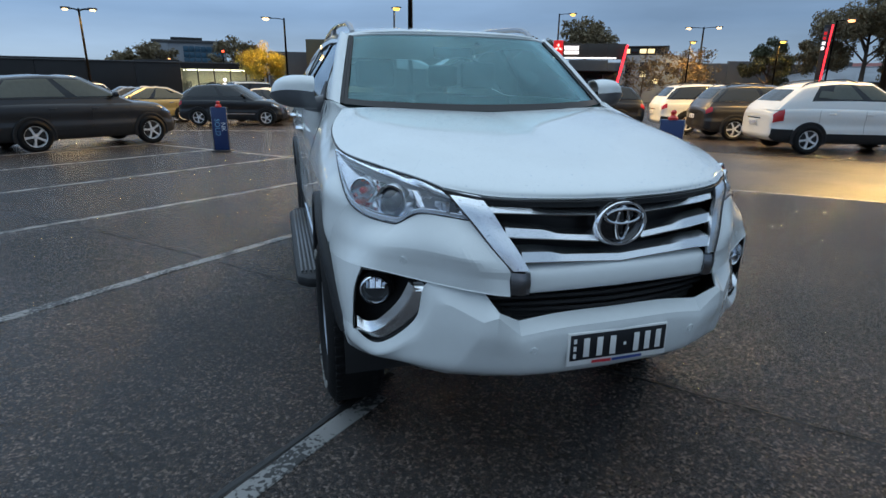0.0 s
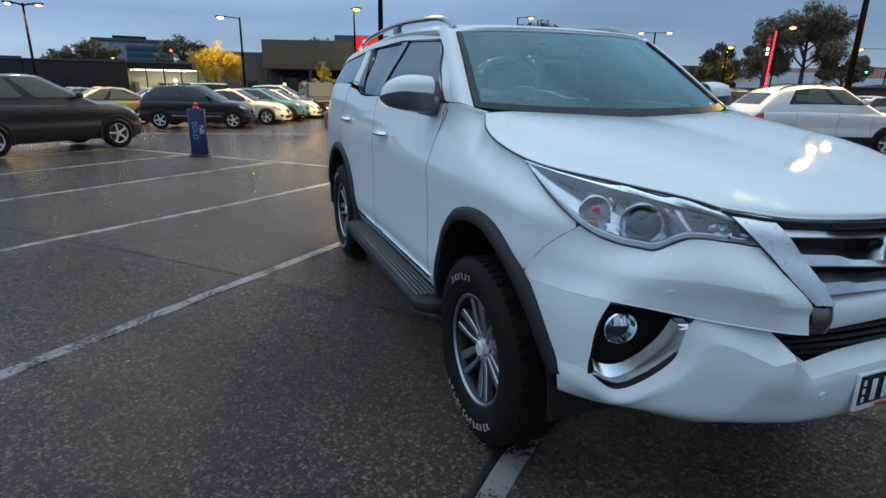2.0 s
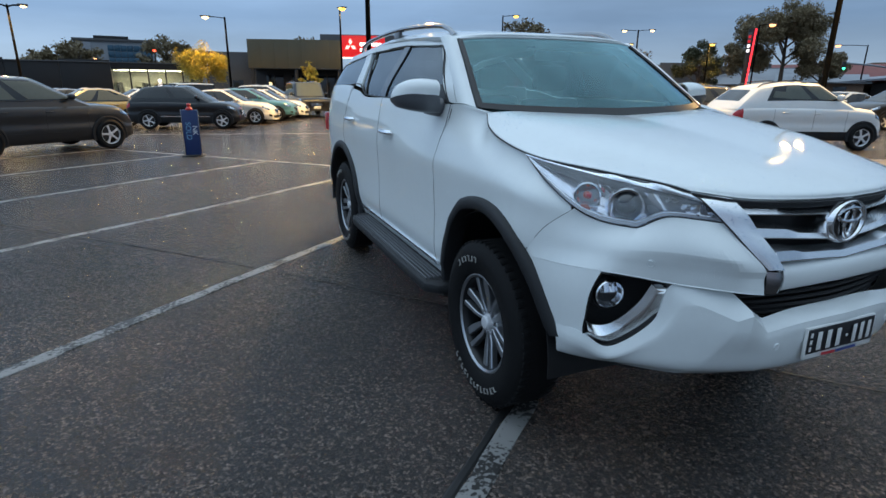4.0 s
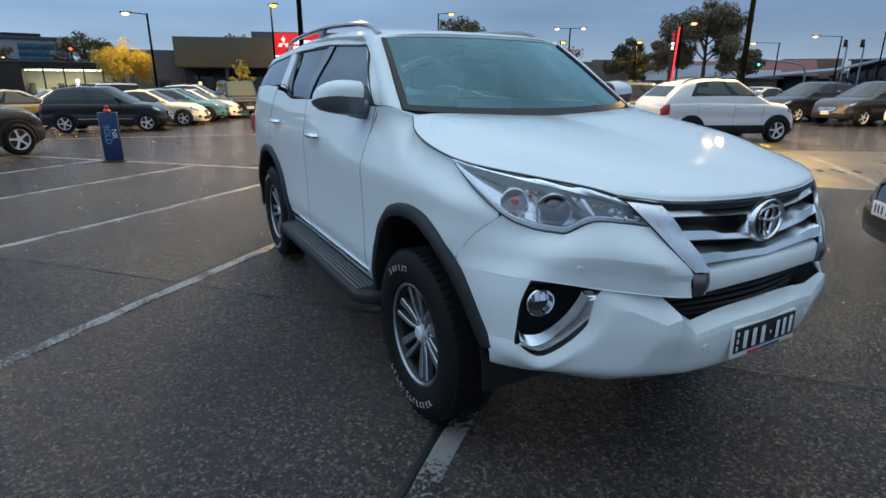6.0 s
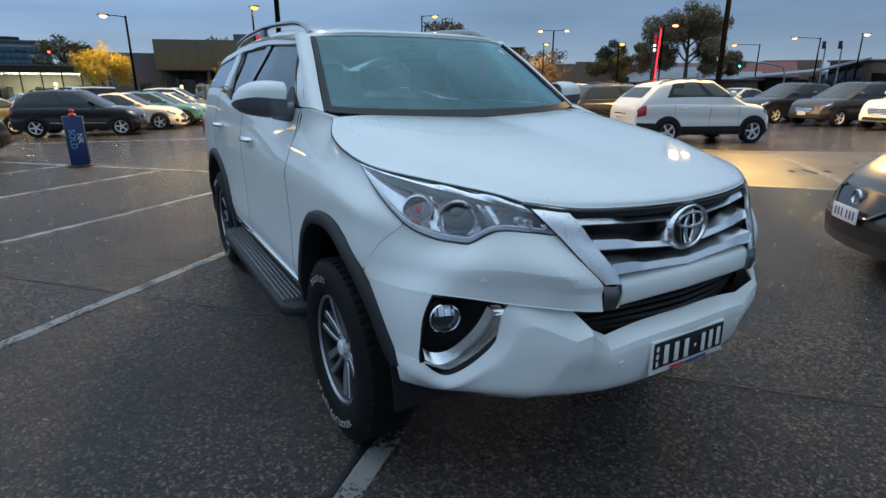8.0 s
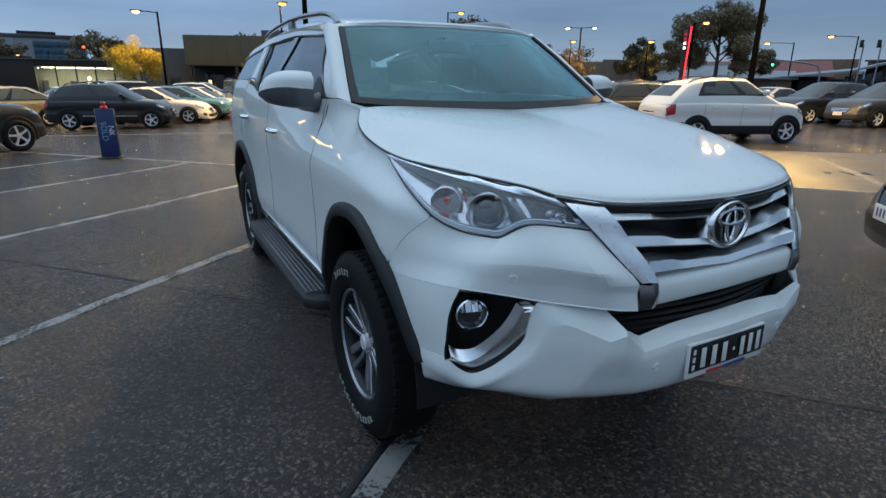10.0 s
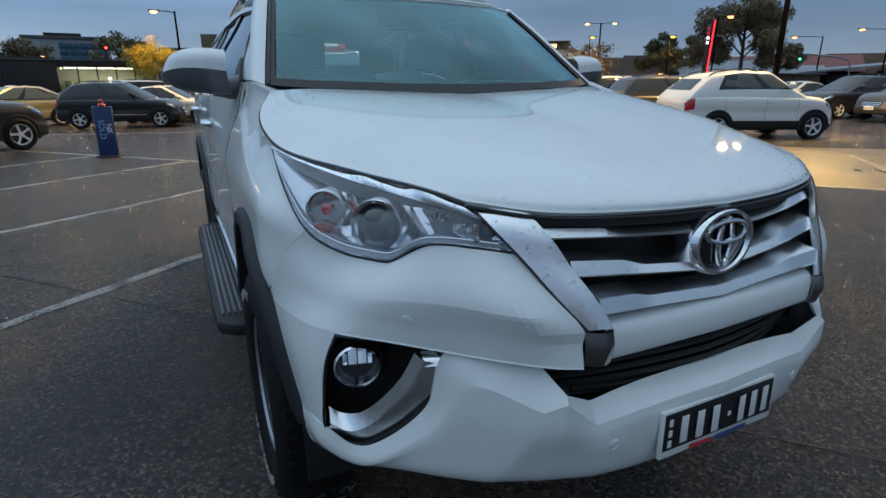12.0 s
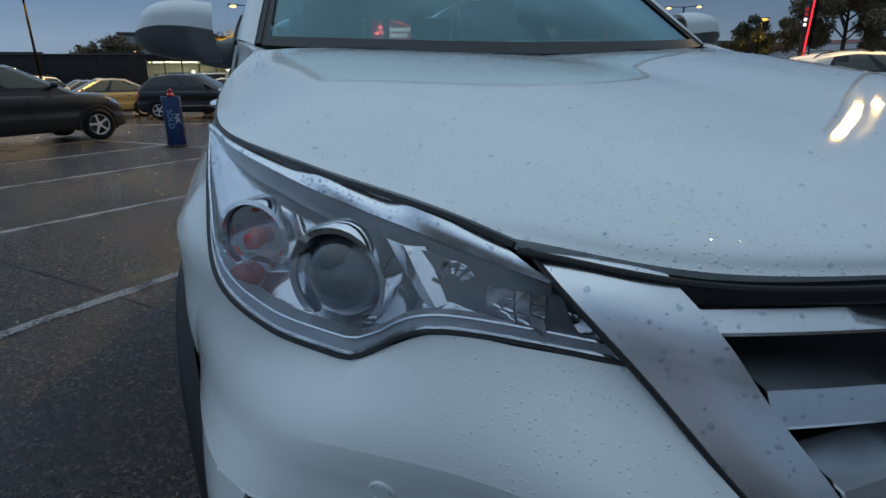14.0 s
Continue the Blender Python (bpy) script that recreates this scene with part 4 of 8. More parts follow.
tube(bm, [wheel_m @ V(0, -0.18, 0), wheel_m @ V(0, 0, 0)], 0.018, 6)
part("steering_wheel", bm, INTERIOR, suv)
for x in (-0.37, 0.37):
    for y, w in ((2.35, 0.25), (3.25, 0.26)):
        bm = bmesh.new()
        box(bm, (x - w, y - 0.45, 0.72), (x + w, y + 0.05, 0.90), 0.05)
        box(bm, (x - w * 0.95, y - 0.06, 0.8), (x + w * 0.95, y + 0.07, 1.36), 0.05, Matrix.Translation((0, y, 0.9)) @ Matrix.Rotation(radians(-12), 4, "X") @ Matrix.Translation((0, -y, -0.9)))
        seat = part("cabin_seat", bm, SEAT_CLOTH, suv)
        bm = bmesh.new()
        box(bm, (x - 0.13, y + 0.06, 1.40), (x + 0.13, y + 0.15, 1.58), 0.035)
        part("head_rest", bm, SEAT_CLOTH, seat)
bm = bmesh.new()
box(bm, (-0.12, 1.86, 1.575), (0.12, 1.89, 1.64), 0.012)
part("rear_view_mirror", bm, GLOSS_BLACK, suv)

# ---- front: grille, chrome, lamps, bumper ----
rows = []
for z, y in ((1.112, 0.105), (1.05, 0.118), (0.95, 0.118), (0.80, 0.110)):
    w = 0.53 - (1.112 - z) * 0.2
    rows.append([(0, y, z), (w * 0.5, y + 0.01, z), (w, y + 0.075, z)])
grille = part("grille", shell(mirrored(loft(rows, 14, 8)), 0.006), BLACK_PLASTIC, suv, "black grille with three chrome bars")
bm = shell(mirrored(loft([[(0, 0.045, 1.100), (0.2, 0.055, 1.102), (0.40, 0.098, 1.108), (0.47, 0.135, 1.112)], [(0, 0.040, 1.074), (0.2, 0.05, 1.076), (0.40, 0.095, 1.082), (0.455, 0.125, 1.088)], [(0, 0.09, 1.066), (0.2, 0.10, 1.068), (0.40, 0.135, 1.076), (0.45, 0.15, 1.082)]], 20, 8)), 0.006)
part("grille_top_bar", bm, BLACK_PLASTIC, grille)


def grille_bar(outer, inner, xo, xi, yo, yi, step):
    """One half bar: a straight lower edge, a deep outer end, then a step down of its top to a slim blade towards the middle."""
    rows = [[], [], [], [], []]
    n = 30
    for k in range(n):
        u = k / (n - 1)
        x = xi + (xo - xi) * u
        q = smoothstep((x - step[0]) / (step[1] - step[0]))
        bot = inner[0] + (outer[0] - inner[0]) * u
        top = bot + (inner[1] - inner[0]) + ((outer[1] - outer[0]) - (inner[1] - inner[0])) * q
        y = yi + (yo - yi) * (0.35 * u + 0.65 * u * u)
        rows[0].append(V(x, y + 0.060, top + 0.010))
        rows[1].append(V(x, y + 0.012, top))
        rows[2].append(V(x, y, bot + 0.0035))
        rows[3].append(V(x, y + 0.001, bot))
        rows[4].append(V(x, y + 0.040, bot - 0.002))
    return rows


for outer, inner, xo, xi, yo, yi, step in (((1.060, 1.079), (1.048, 1.060), 0.425, 0.085, 0.090, 0.034, (0.245, 0.300)), ((0.992, 1.021), (0.966, 0.984), 0.384, 0.080, 0.046, 0.022, (0.205, 0.272)), ((0.923, 0.955), (0.899, 0.922), 0.348, 0.0, -0.004, 0.010, (0.200, 0.262))):
    bar = grille_bar(outer, inner, xo, xi, yo, yi, step)
    if xi == 0.0:
        part("grille_bar", shell(mirrored(bar), 0.003), CHROME, grille, "chrome grille bar beaded with rain")
    else:
        for s in (-1, 1):
            gb = part("grille_bar", shell(flip(bar, s), 0.003), CHROME, grille, "chrome grille bar beaded with rain")
            raindrops(flip(bar[1:3], s), 45, 0.0010, 0.0024, gb, 8)
STRIP_OUT = [(0.536, 0.192, 1.122), (0.523, 0.145, 1.093), (0.474, 0.092, 1.028), (0.426, 0.040, 0.958), (0.379, 0.000, 0.899)]
STRIP_IN = [(0.447, 0.112, 1.109), (0.420, 0.072, 1.066), (0.390, 0.044, 1.012), (0.357, 0.008, 0.957), (0.330, -0.020, 0.901)]
for s in (-1, 1):
    g = loft([STRIP_OUT, [((a[0] + b[0]) / 2, (a[1] + b[1]) / 2 - 0.003, (a[2] + b[2]) / 2 + 0.002) for a, b in zip(STRIP_OUT, STRIP_IN)], STRIP_IN], 18, 7)
    strip = part("chrome_strip", shell(flip(g, s), 0.012), CHROME, suv, "chrome strip beside the grille, beaded with rain")
    raindrops([[q + V(0, -0.0005, 0.0005) for q in r] for r in flip(g, s)], 80, 0.0010, 0.0030, strip, 5)
    g = loft([[(0.383, 0.002, 0.896), (0.352, -0.020, 0.896), (0.325, -0.012, 0.896)], [(0.383, -0.004, 0.86), (0.352, -0.026, 0.86), (0.324, -0.018, 0.86)], [(0.380, 0.002, 0.824), (0.352, -0.016, 0.824), (0.324, -0.010, 0.824)]], 8, 8)
    part("strip_end", shell(flip(g, s), 0.012), DARK_CHROME, suv, "grey satin end of the chrome strip")
# white bar under the grille
part("bumper_bar", shell(mirrored(loft([[(0, 0.060, 0.903), (0.2, 0.062, 0.904), (0.34, 0.07, 0.908)], [(0, 0.030, 0.901), (0.2, 0.028, 0.902), (0.335, 0.020, 0.905)], [(0, 0.004, 0.885), (0.2, 0.002, 0.886), (0.33, -0.004, 0.89)], [(0, -0.004, 0.85), (0.2, -0.006, 0.85), (0.325, -0.008, 0.85)], [(0, 0.004, 0.822), (0.2, 0.002, 0.822), (0.325, 0.0, 0.824)], [(0, 0.05, 0.806), (0.2, 0.05, 0.806), (0.325, 0.045, 0.81)]], 18, 16)), 0.006), PEARL, suv)

# bumper: upper skin on each side, corner, and the deep lower lip
LAMP_LOW = [(0.476, 0.107, 1.034), (0.548, 0.152, 1.041), (0.612, 0.198, 1.044), (0.664, 0.244, 1.010), (0.680, 0.257, 1.000), (0.700, 0.272, 1.001), (0.760, 0.340, 1.010), (0.807, 0.427, 1.041)]
SHELF = [(0.383, -0.004, 0.824), (0.44, 0.018, 0.828), (0.52, 0.072, 0.834), (0.60, 0.145, 0.837), (0.70, 0.208, 0.853), (0.78, 0.259, 0.864), (0.824, 0.33, 0.858), (0.852, 0.46, 0.842), (0.871, 0.645, 0.822)]
FOG_RIM = [(0.791, 0.274, 0.853), (0.726, 0.235, 0.848), (0.637, 0.182, 0.837), (0.602, 0.161, 0.829), (0.595, 0.157, 0.806), (0.597, 0.160, 0.768), (0.613, 0.171, 0.730), (0.651, 0.196, 0.676), (0.690, 0.221, 0.633), (0.745, 0.256, 0.594), (0.799, 0.288, 0.601), (0.821, 0.300, 0.629), (0.820, 0.297, 0.700), (0.810, 0.288, 0.799)]
LIP = [
    [(0, 0.030, 0.738), (0.2, 0.026, 0.736), (0.340, 0.020, 0.726), (0.413, 0.002, 0.767), (0.446, 0.068, 0.820), (0.596, 0.156, 0.832), (0.636, 0.186, 0.692), (0.745, 0.254, 0.590), (0.824, 0.304, 0.632), (0.846, 0.45, 0.62)],
    [(0, -0.030, 0.712), (0.2, -0.028, 0.708), (0.343, -0.012, 0.688), (0.421, -0.014, 0.757), (0.460, 0.008, 0.737), (0.577, 0.106, 0.774), (0.634, 0.164, 0.664), (0.748, 0.240, 0.568), (0.828, 0.303, 0.600), (0.847, 0.440, 0.592)],
    [(0, -0.034, 0.682), (0.2, -0.032, 0.678), (0.342, -0.018, 0.660), (0.422, -0.012, 0.690), (0.470, 0.014, 0.690), (0.582, 0.108, 0.706), (0.650, 0.168, 0.630), (0.752, 0.240, 0.556), (0.826, 0.308, 0.578), (0.845, 0.432, 0.572)],
    [(0, -0.028, 0.615), (0.2, -0.026, 0.614), (0.33, -0.014, 0.612), (0.418, 0.012, 0.620), (0.492, 0.042, 0.625), (0.588, 0.120, 0.625), (0.664, 0.180, 0.590), (0.754, 0.250, 0.543), (0.818, 0.33, 0.552), (0.840, 0.430, 0.548)],
    [(0, -0.006, 0.545), (0.2, -0.004, 0.543), (0.32, 0.010, 0.542), (0.42, 0.044, 0.543), (0.522, 0.086, 0.545), (0.595, 0.140, 0.543), (0.665, 0.200, 0.536), (0.745, 0.292, 0.516), (0.795, 0.385, 0.502), (0.822, 0.445, 0.497)],
    [(0, 0.06, 0.495), (0.2, 0.065, 0.495), (0.32, 0.08, 0.494), (0.42, 0.11, 0.494), (0.535, 0.155, 0.496), (0.60, 0.205, 0.497), (0.655, 0.268, 0.494), (0.705, 0.345, 0.484), (0.745, 0.44, 0.474), (0.77, 0.475, 0.470)],
]


def folded(r):
    """Smooth in the middle and round the corner, with straight runs and folds where the two meet."""
    q = [V(*p) for p in r[2:5]]
    return spline(r[:3], 16) + [a.lerp(b, k / 7) for a, b in zip(q, q[1:]) for k in range(1, 8)] + spline(r[4:], 46)[1:]


lines = [folded(r) for r in LIP]

# the face below the fold is one soft curve; the shelf above it stays flat
lip = [[p.lerp(q, k / 4) for p, q in zip(lines[0], lines[1])] for k in range(4)]
lower = [spline([l[i] for l in lines[1:]], 26) for i in range(len(lines[0]))]
lip += [[c[k] for c in lower] for k in range(26)]
bm = shell(mirrored(lip), 0.006)
bumper = part("front_bumper", bm, PEARL, suv, "white front bumper")
bumper.data.set_sharp_from_angle(angle=radians(24))
for s in (-1, 1):
    g = coons(SHELF, LAMP_LOW, [SHELF[0], (0.384, 0.004, 0.87), (0.386, 0.002, 0.902), (0.43, 0.040, 0.96), LAMP_LOW[0]], [SHELF[-1], (0.851, 0.545, 0.945), LAMP_LOW[-1]], 44, 24,
              lambda u, v: V(0.008, -0.024, 0.0) * (1.0 if s < 0 else 0.25) * (1.5 - 0.5 * smoothstep((u - 0.12) / 0.25)) * (v / 0.42 if v < 0.42 else smoothstep((1 - v) / 0.62) ** 0.9) * smoothstep(u / 0.14) * (1 - 0.9 * smoothstep((u - 0.30) / 0.40)))
    skin = g
    bm = bmesh.new()
    tube(bm, [V(s * (p.x - 0.002), p.y + 0.002, p.z) for p in resample([SHELF[-1], (0.851, 0.545, 0.945), LAMP_LOW[-1]], 16)], 0.0012, 5)
    part("bumper_gap", bm, RUBBER_SEAL, bumper)
    part("bumper_skin", shell(flip(g, s), 0.006), PEARL, bumper).data.set_sharp_from_angle(angle=radians(10))
    # shelf under the skin
    g = loft([[V(*p) for p in SHELF[:7]], [V(p[0] - 0.004, p[1] + 0.02, p[2] - 0.006) for p in SHELF[:7]], [V(p[0] - 0.02, p[1] + 0.08, p[2] - 0.006) for p in SHELF[:7]]], 30, 5)
    part("shelf_trim", shell(flip(g, s), 0.004), PEARL, bumper)
    # bumper corner between fog lamp and arch
    left = [(0.824, 0.304, 0.632), (0.822, 0.296, 0.75), (0.812, 0.286, 0.81), (0.795, 0.272, 0.862)]
    g = coons([(0.824, 0.304, 0.632), (0.838, 0.37, 0.624), (0.846, 0.45, 0.62)], [(0.795, 0.272, 0.862), (0.824, 0.33, 0.857), (0.852, 0.46, 0.841), (0.871, 0.645, 0.821)], left, [(0.846, 0.45, 0.62), (0.860, 0.52, 0.72), (0.871, 0.645, 0.821)], 14, 14)
    part("bumper_corner", shell(flip(g, s), 0.006), PEARL, bumper)
    # fog lamp recess
    rim = resample(FOG_RIM + FOG_RIM[:1], 60)
    c = sum(rim, V(0, 0, 0)) / len(rim)
    rows = [rim, [c + (p - c) * 0.99 + V(0, 0.020, 0) for p in rim], [c + (p - c) * 0.97 + V(-0.012, 0.110, 0) for p in rim], [c + (p - c) * 0.02 + V(-0.02, 0.120, 0) for p in rim]]
    fog = part("fog_lamp_housing", shell(flip(rows, s), 0.003), BLACK_PLASTIC, bumper)
    bm = bmesh.new()
    tube(bm, [V(s * p.x, p.y + 0.003, p.z) for p in rim], 0.0032, 6, False)
    part("fog_rim", bm, GLOSS_BLACK, fog)
    fm = Matrix.Translation((s * 0.744, 0.300, 0.775)) @ Matrix.Rotation(math.pi / 2, 4, "X") @ Matrix.Rotation(-s * radians(-14), 4, "Y")
    bm = bmesh.new()
    lathe(bm, [(0.050, -0.01), (0.050, 0.030), (0.046, 0.034), (0.043, 0.028), (0.036, 0.004), (0.018, -0.012), (0, -0.014)], 28, fm)
    part("fog_reflector", bm, CHROME_DRY, fog, "chrome fog lamp reflector")
    for k in range(6):
        u0 = -0.030 + 0.0102 * k + 0.0016 * (k % 2)
        top = math.sqrt(0.036 ** 2 - max(abs(u0), abs(u0 + 0.009)) ** 2 * 0.9)
        part("fog_facet", shell([[fm @ V(u, e * 0.004, 0.024) for u in (u0, u0 + 0.009)] if e == 1 else [fm @ V(u, top, 0.004 + 0.007 * (k * k % 3)) for u in (u0, u0 + 0.009)] for e in (1, 2)], 0.001), CHROME_DRY, fog)
    bm = bmesh.new()
    lathe(bm, [(0.044, 0.029), (0.036, 0.040), (0.020, 0.046), (0, 0.048)], 28, fm)
    part("fog_lens", bm, LENS, fog)
    # chrome hook beside the fog lamp
    # a boomerang with a crisp ridge: the inner face turns up, the outer one down to the rim
    inner = [(0.655, 0.190, 0.824), (0.674, 0.203, 0.776), (0.694, 0.215, 0.742), (0.724, 0.236, 0.702), (0.753, 0.266, 0.668), (0.783, 0.300, 0.656), (0.808, 0.312, 0.672)]
    ridge = [(0.638, 0.174, 0.806), (0.655, 0.184, 0.760), (0.673, 0.196, 0.727), (0.706, 0.217, 0.683), (0.747, 0.245, 0.643), (0.779, 0.268, 0.628), (0.812, 0.288, 0.644)]
    outer = [(0.600, 0.168, 0.800), (0.603, 0.172, 0.766), (0.619, 0.180, 0.730), (0.655, 0.204, 0.679), (0.693, 0.228, 0.640), (0.745, 0.262, 0.602), (0.815, 0.302, 0.622)]
    part("fog_chrome", shell(flip(loft_flat([inner, ridge, outer], 34, 5), s), 0.005), CHROME, fog, "chrome hook trim beaded with rain")
    bm = shell(flip([[V(0.601, 0.196, 0.828), V(0.640, 0.220, 0.828)], [V(0.601, 0.172, 0.818), V(0.638, 0.194, 0.816)], [V(0.600, 0.163, 0.796), V(0.637, 0.174, 0.796)]], s), 0.004)
    part("fog_chrome_end", bm, CHROME_DRY, fog)
    bm = bmesh.new()
    lathe(bm, [(0.062, -0.03), (0.060, 0.012), (0.053, 0.020), (0.050, 0.010)], 28, Matrix.Translation((s * 0.744, 0.304, 0.772)) @ Matrix.Rotation(math.pi / 2, 4, "X") @ Matrix.Rotation(-s * radians(-14), 4, "Y"))
    part("fog_bezel", bm, BLACK_PLASTIC, fog)
    # parking sensors, let into the skin
    for grid, p in ((skin, V(0.680, 0.165, 0.890)), (lip, V(0.30, -0.02, 0.640))):
        near = min((q for r in grid for q in r), key=lambda q: (q - p).length)
        j, i = next((j, i) for j, r in enumerate(grid) for i, q in enumerate(r) if q is near)
        nrm = (grid[j][i + 1] - grid[j][i - 1]).cross(grid[j + 1][i] - grid[j - 1][i]).normalized()
        nrm = nrm if nrm.y < 0 else -nrm
        m = Matrix.Translation((s * near.x, near.y, near.z)) @ V(s * nrm.x, nrm.y, nrm.z).to_track_quat("Z", "Y").to_matrix().to_4x4()
        bm = bmesh.new()
        lathe(bm, [(0, 0.0020), (0.0085, 0.0020), (0.009, 0.0004), (0.0105, 0.0004), (0.0115, 0.0022), (0.0130, 0.0005), (0.013, -0.01)], 18, m)
        part("parking_sensor", bm, PEARL, bumper)

    # head lamp
    TOPL = [(0.815, 0.745, 1.182), (0.775, 0.60, 1.165), (0.72, 0.465, 1.148), (0.690, 0.403, 1.139), (0.665, 0.357, 1.133), (0.642, 0.316, 1.127), (0.615, 0.276, 1.120), (0.580, 0.225, 1.110), (0.529, 0.150, 1.099)]
    BOTL = [(0.815, 0.745, 1.182), (0.818, 0.59, 1.105), (0.807, 0.427, 1.043), (0.760, 0.340, 1.012), (0.700, 0.272, 1.003), (0.680, 0.257, 1.002), (0.664, 0.244, 1.012), (0.612, 0.198, 1.046), (0.476, 0.107, 1.036)]
    SWELL = (0, 0.6, 1, 1, 1, 1, 0.9, 0.6, 0.2)
    midl = [((a[0] + b[0]) / 2 + 0.012 * k, (a[1] + b[1]) / 2 - 0.012 * k, (a[2] + b[2]) / 2) for a, b, k in zip(TOPL, BOTL, SWELL)]
    lens_grid = loft([TOPL, midl, BOTL], 60, 16)
    lamp = part("head_lamp", shell(flip(lens_grid, s), 0.002), LENS, suv, "clear head lamp lens with raindrops")
    raindrops([[q + V(s * 0.0010, -0.0012, 0.0004) for q in r] for r in flip(lens_grid, s)], 260, 0.0010, 0.0032, lamp, 6, lambda p: 0.25 + 0.75 * smoothstep((p.y - 0.42) / 0.12))
    deep = (0, 0.5, 1, 1, 1, 1, 1, 0.7, 0.25)
    back = lambda c, d: [(x - d * 0.6 * e, y + d * e, z) for (x, y, z), e in zip(c, deep)]
    lift = lambda c, d: [(x, y, z + d * e) for (x, y, z), e in zip(c, (0, 0.8, 1, 1, 1, 1, 0.9, 0.8, 0.9))]
    # stepped bright bowl: the upper wall runs level, the back stands upright, the floor comes forward again
    rows = [back(TOPL, 0.004), lift(back(TOPL, 0.050), -0.030), lift(back(midl, 0.062), -0.004), lift(back(BOTL, 0.040), 0.016), back(BOTL, 0.004)]
    part("lamp_bowl", shell(flip(loft_flat(rows, 44, 4), s), 0.002), REFLECTOR, lamp, "bright reflector inside the lamp")
    # grey brow inside the lens, below the chrome strip
    part("lamp_brow", shell(flip(loft([lift(back(TOPL, 0.003), -0.0005), lift(back(TOPL, 0.004), -0.018), lift(back(TOPL, 0.014), -0.034)], 44, 7), s), 0.002), BROW_GREY, lamp, "grey brow along the lamp")
    # dark floor strip over the lower edge, with a bright line on its crest
    low = [lift(back(BOTL, 0.006), 0.002), lift(back(BOTL, 0.012), 0.013), lift(back(BOTL, 0.030), 0.015)]
    part("lamp_floor", shell(flip(loft_flat(low, 44, 3), s), 0.002), FLOOR_GREY, lamp)
    bm = bmesh.new()
    tube(bm, [V(s * p.x, p.y, p.z) for p in resample(lift(back(BOTL, 0.0115), 0.0145), 60)], 0.0016, 5)
    part("lamp_ridge", bm, CHROME_DRY, lamp)
    bm = bmesh.new()
    tube(bm, [V(s * p.x, p.y, p.z) for p in resample(BOTL, 60)], 0.0026, 6)
    part("lamp_seal", bm, RUBBER_SEAL, lamp)

    def round_unit(px, py, pz, prof, mat, name, tilt=22, n=32, label=""):
        m = Matrix.Translation((s * px, py, pz)) @ Matrix.Rotation(s * radians(tilt), 4, "Z") @ Matrix.Rotation(math.pi / 2, 4, "X")
        bm = bmesh.new()
        lathe(bm, prof, n, m)
        return part(name, bm, mat, lamp, label)
    round_unit(0.674, 0.326, 1.061, [(0.058, -0.03), (0.060, 0.006), (0.057, 0.016), (0.050, 0.014), (0.044, -0.008)], CHROME_DRY, "projector_ring", 40, label="chrome projector ring")
    round_unit(0.674, 0.326, 1.061, [(0.046, -0.02), (0.045, 0.0), (0.040, 0.012), (0.028, 0.021), (0.012, 0.026), (0, 0.027)], PROJECTOR, "projector_lens", 40)
    round_unit(0.755, 0.434, 1.083, [(0.045, -0.03), (0.046, 0.012), (0.041, 0.014), (0.037, -0.01)], CHROME_DRY, "indicator_ring", 34)
    round_unit(0.755, 0.434, 1.083, [(0.038, 0.004), (0.034, -0.008), (0.024, -0.018), (0.010, -0.022), (0, -0.022)], REFLECTOR, "indicator_dish", 34)
    round_unit(0.755, 0.434, 1.083, [(0.026, -0.016), (0.024, -0.008), (0.014, -0.004), (0.012, 0.006), (0.006, 0.010), (0, 0.011)], AMBER, "indicator", 34, 12, "amber indicator")
    for k in range(9):
        a = 2 * math.pi * k / 9
        m = Matrix.Translation((s * 0.755, 0.434, 1.083)) @ Matrix.Rotation(s * radians(34), 4, "Z") @ Matrix.Rotation(math.pi / 2, 4, "X")
        ring = [[m @ V(r * math.cos(a + d), r * math.sin(a + d), h) for d in (0.0, 0.30 + 0.16 * (k % 2))] for r, h in ((0.023, -0.010), (0.034, 0.000 + 0.004 * (k % 3)))]
        part("indicator_facet", shell(ring, 0.001), AMBER if k % 3 else CHROME_DRY, lamp)
    round_unit(0.779, 0.412, 1.036, [(0.021, -0.02), (0.021, 0.0), (0.013, 0.005), (0, 0.007)], RED_BROWN, "side_reflector", 42, 20, "dark amber side reflector")
    blob("indicator_bulb", lamp, (s * 0.762, 0.417, 1.083), (0.010, 0.010, 0.010), RED_LENS)
    # swept chrome fin between indicator and projector, and the faceted divider beyond the projector
    for fin in ([[(0.728, 0.412, 1.122), (0.716, 0.384, 1.082), (0.722, 0.372, 1.034)], [(0.714, 0.372, 1.120), (0.708, 0.350, 1.082), (0.716, 0.345, 1.036)]],
                [[(0.634, 0.292, 1.108), (0.622, 0.262, 1.078), (0.612, 0.238, 1.058)], [(0.624, 0.262, 1.108), (0.614, 0.238, 1.078), (0.606, 0.222, 1.058)]],
                [[(0.624, 0.262, 1.108), (0.614, 0.238, 1.078), (0.606, 0.222, 1.058)], [(0.604, 0.258, 1.106), (0.598, 0.236, 1.078), (0.594, 0.222, 1.060)]]):
        part("lamp_fin", shell(flip(loft(fin, 8, 4), s), 0.002), CHROME_DRY, lamp)
    # dark pocket of the high beam with its bright dish, and the small faceted corner light
    pk = [[(0.612, 0.262, 1.104), (0.575, 0.206, 1.098), (0.520, 0.146, 1.086)], [(0.606, 0.252, 1.080), (0.570, 0.200, 1.072), (0.512, 0.138, 1.060)], [(0.602, 0.236, 1.060), (0.560, 0.180, 1.056), (0.500, 0.126, 1.050)]]
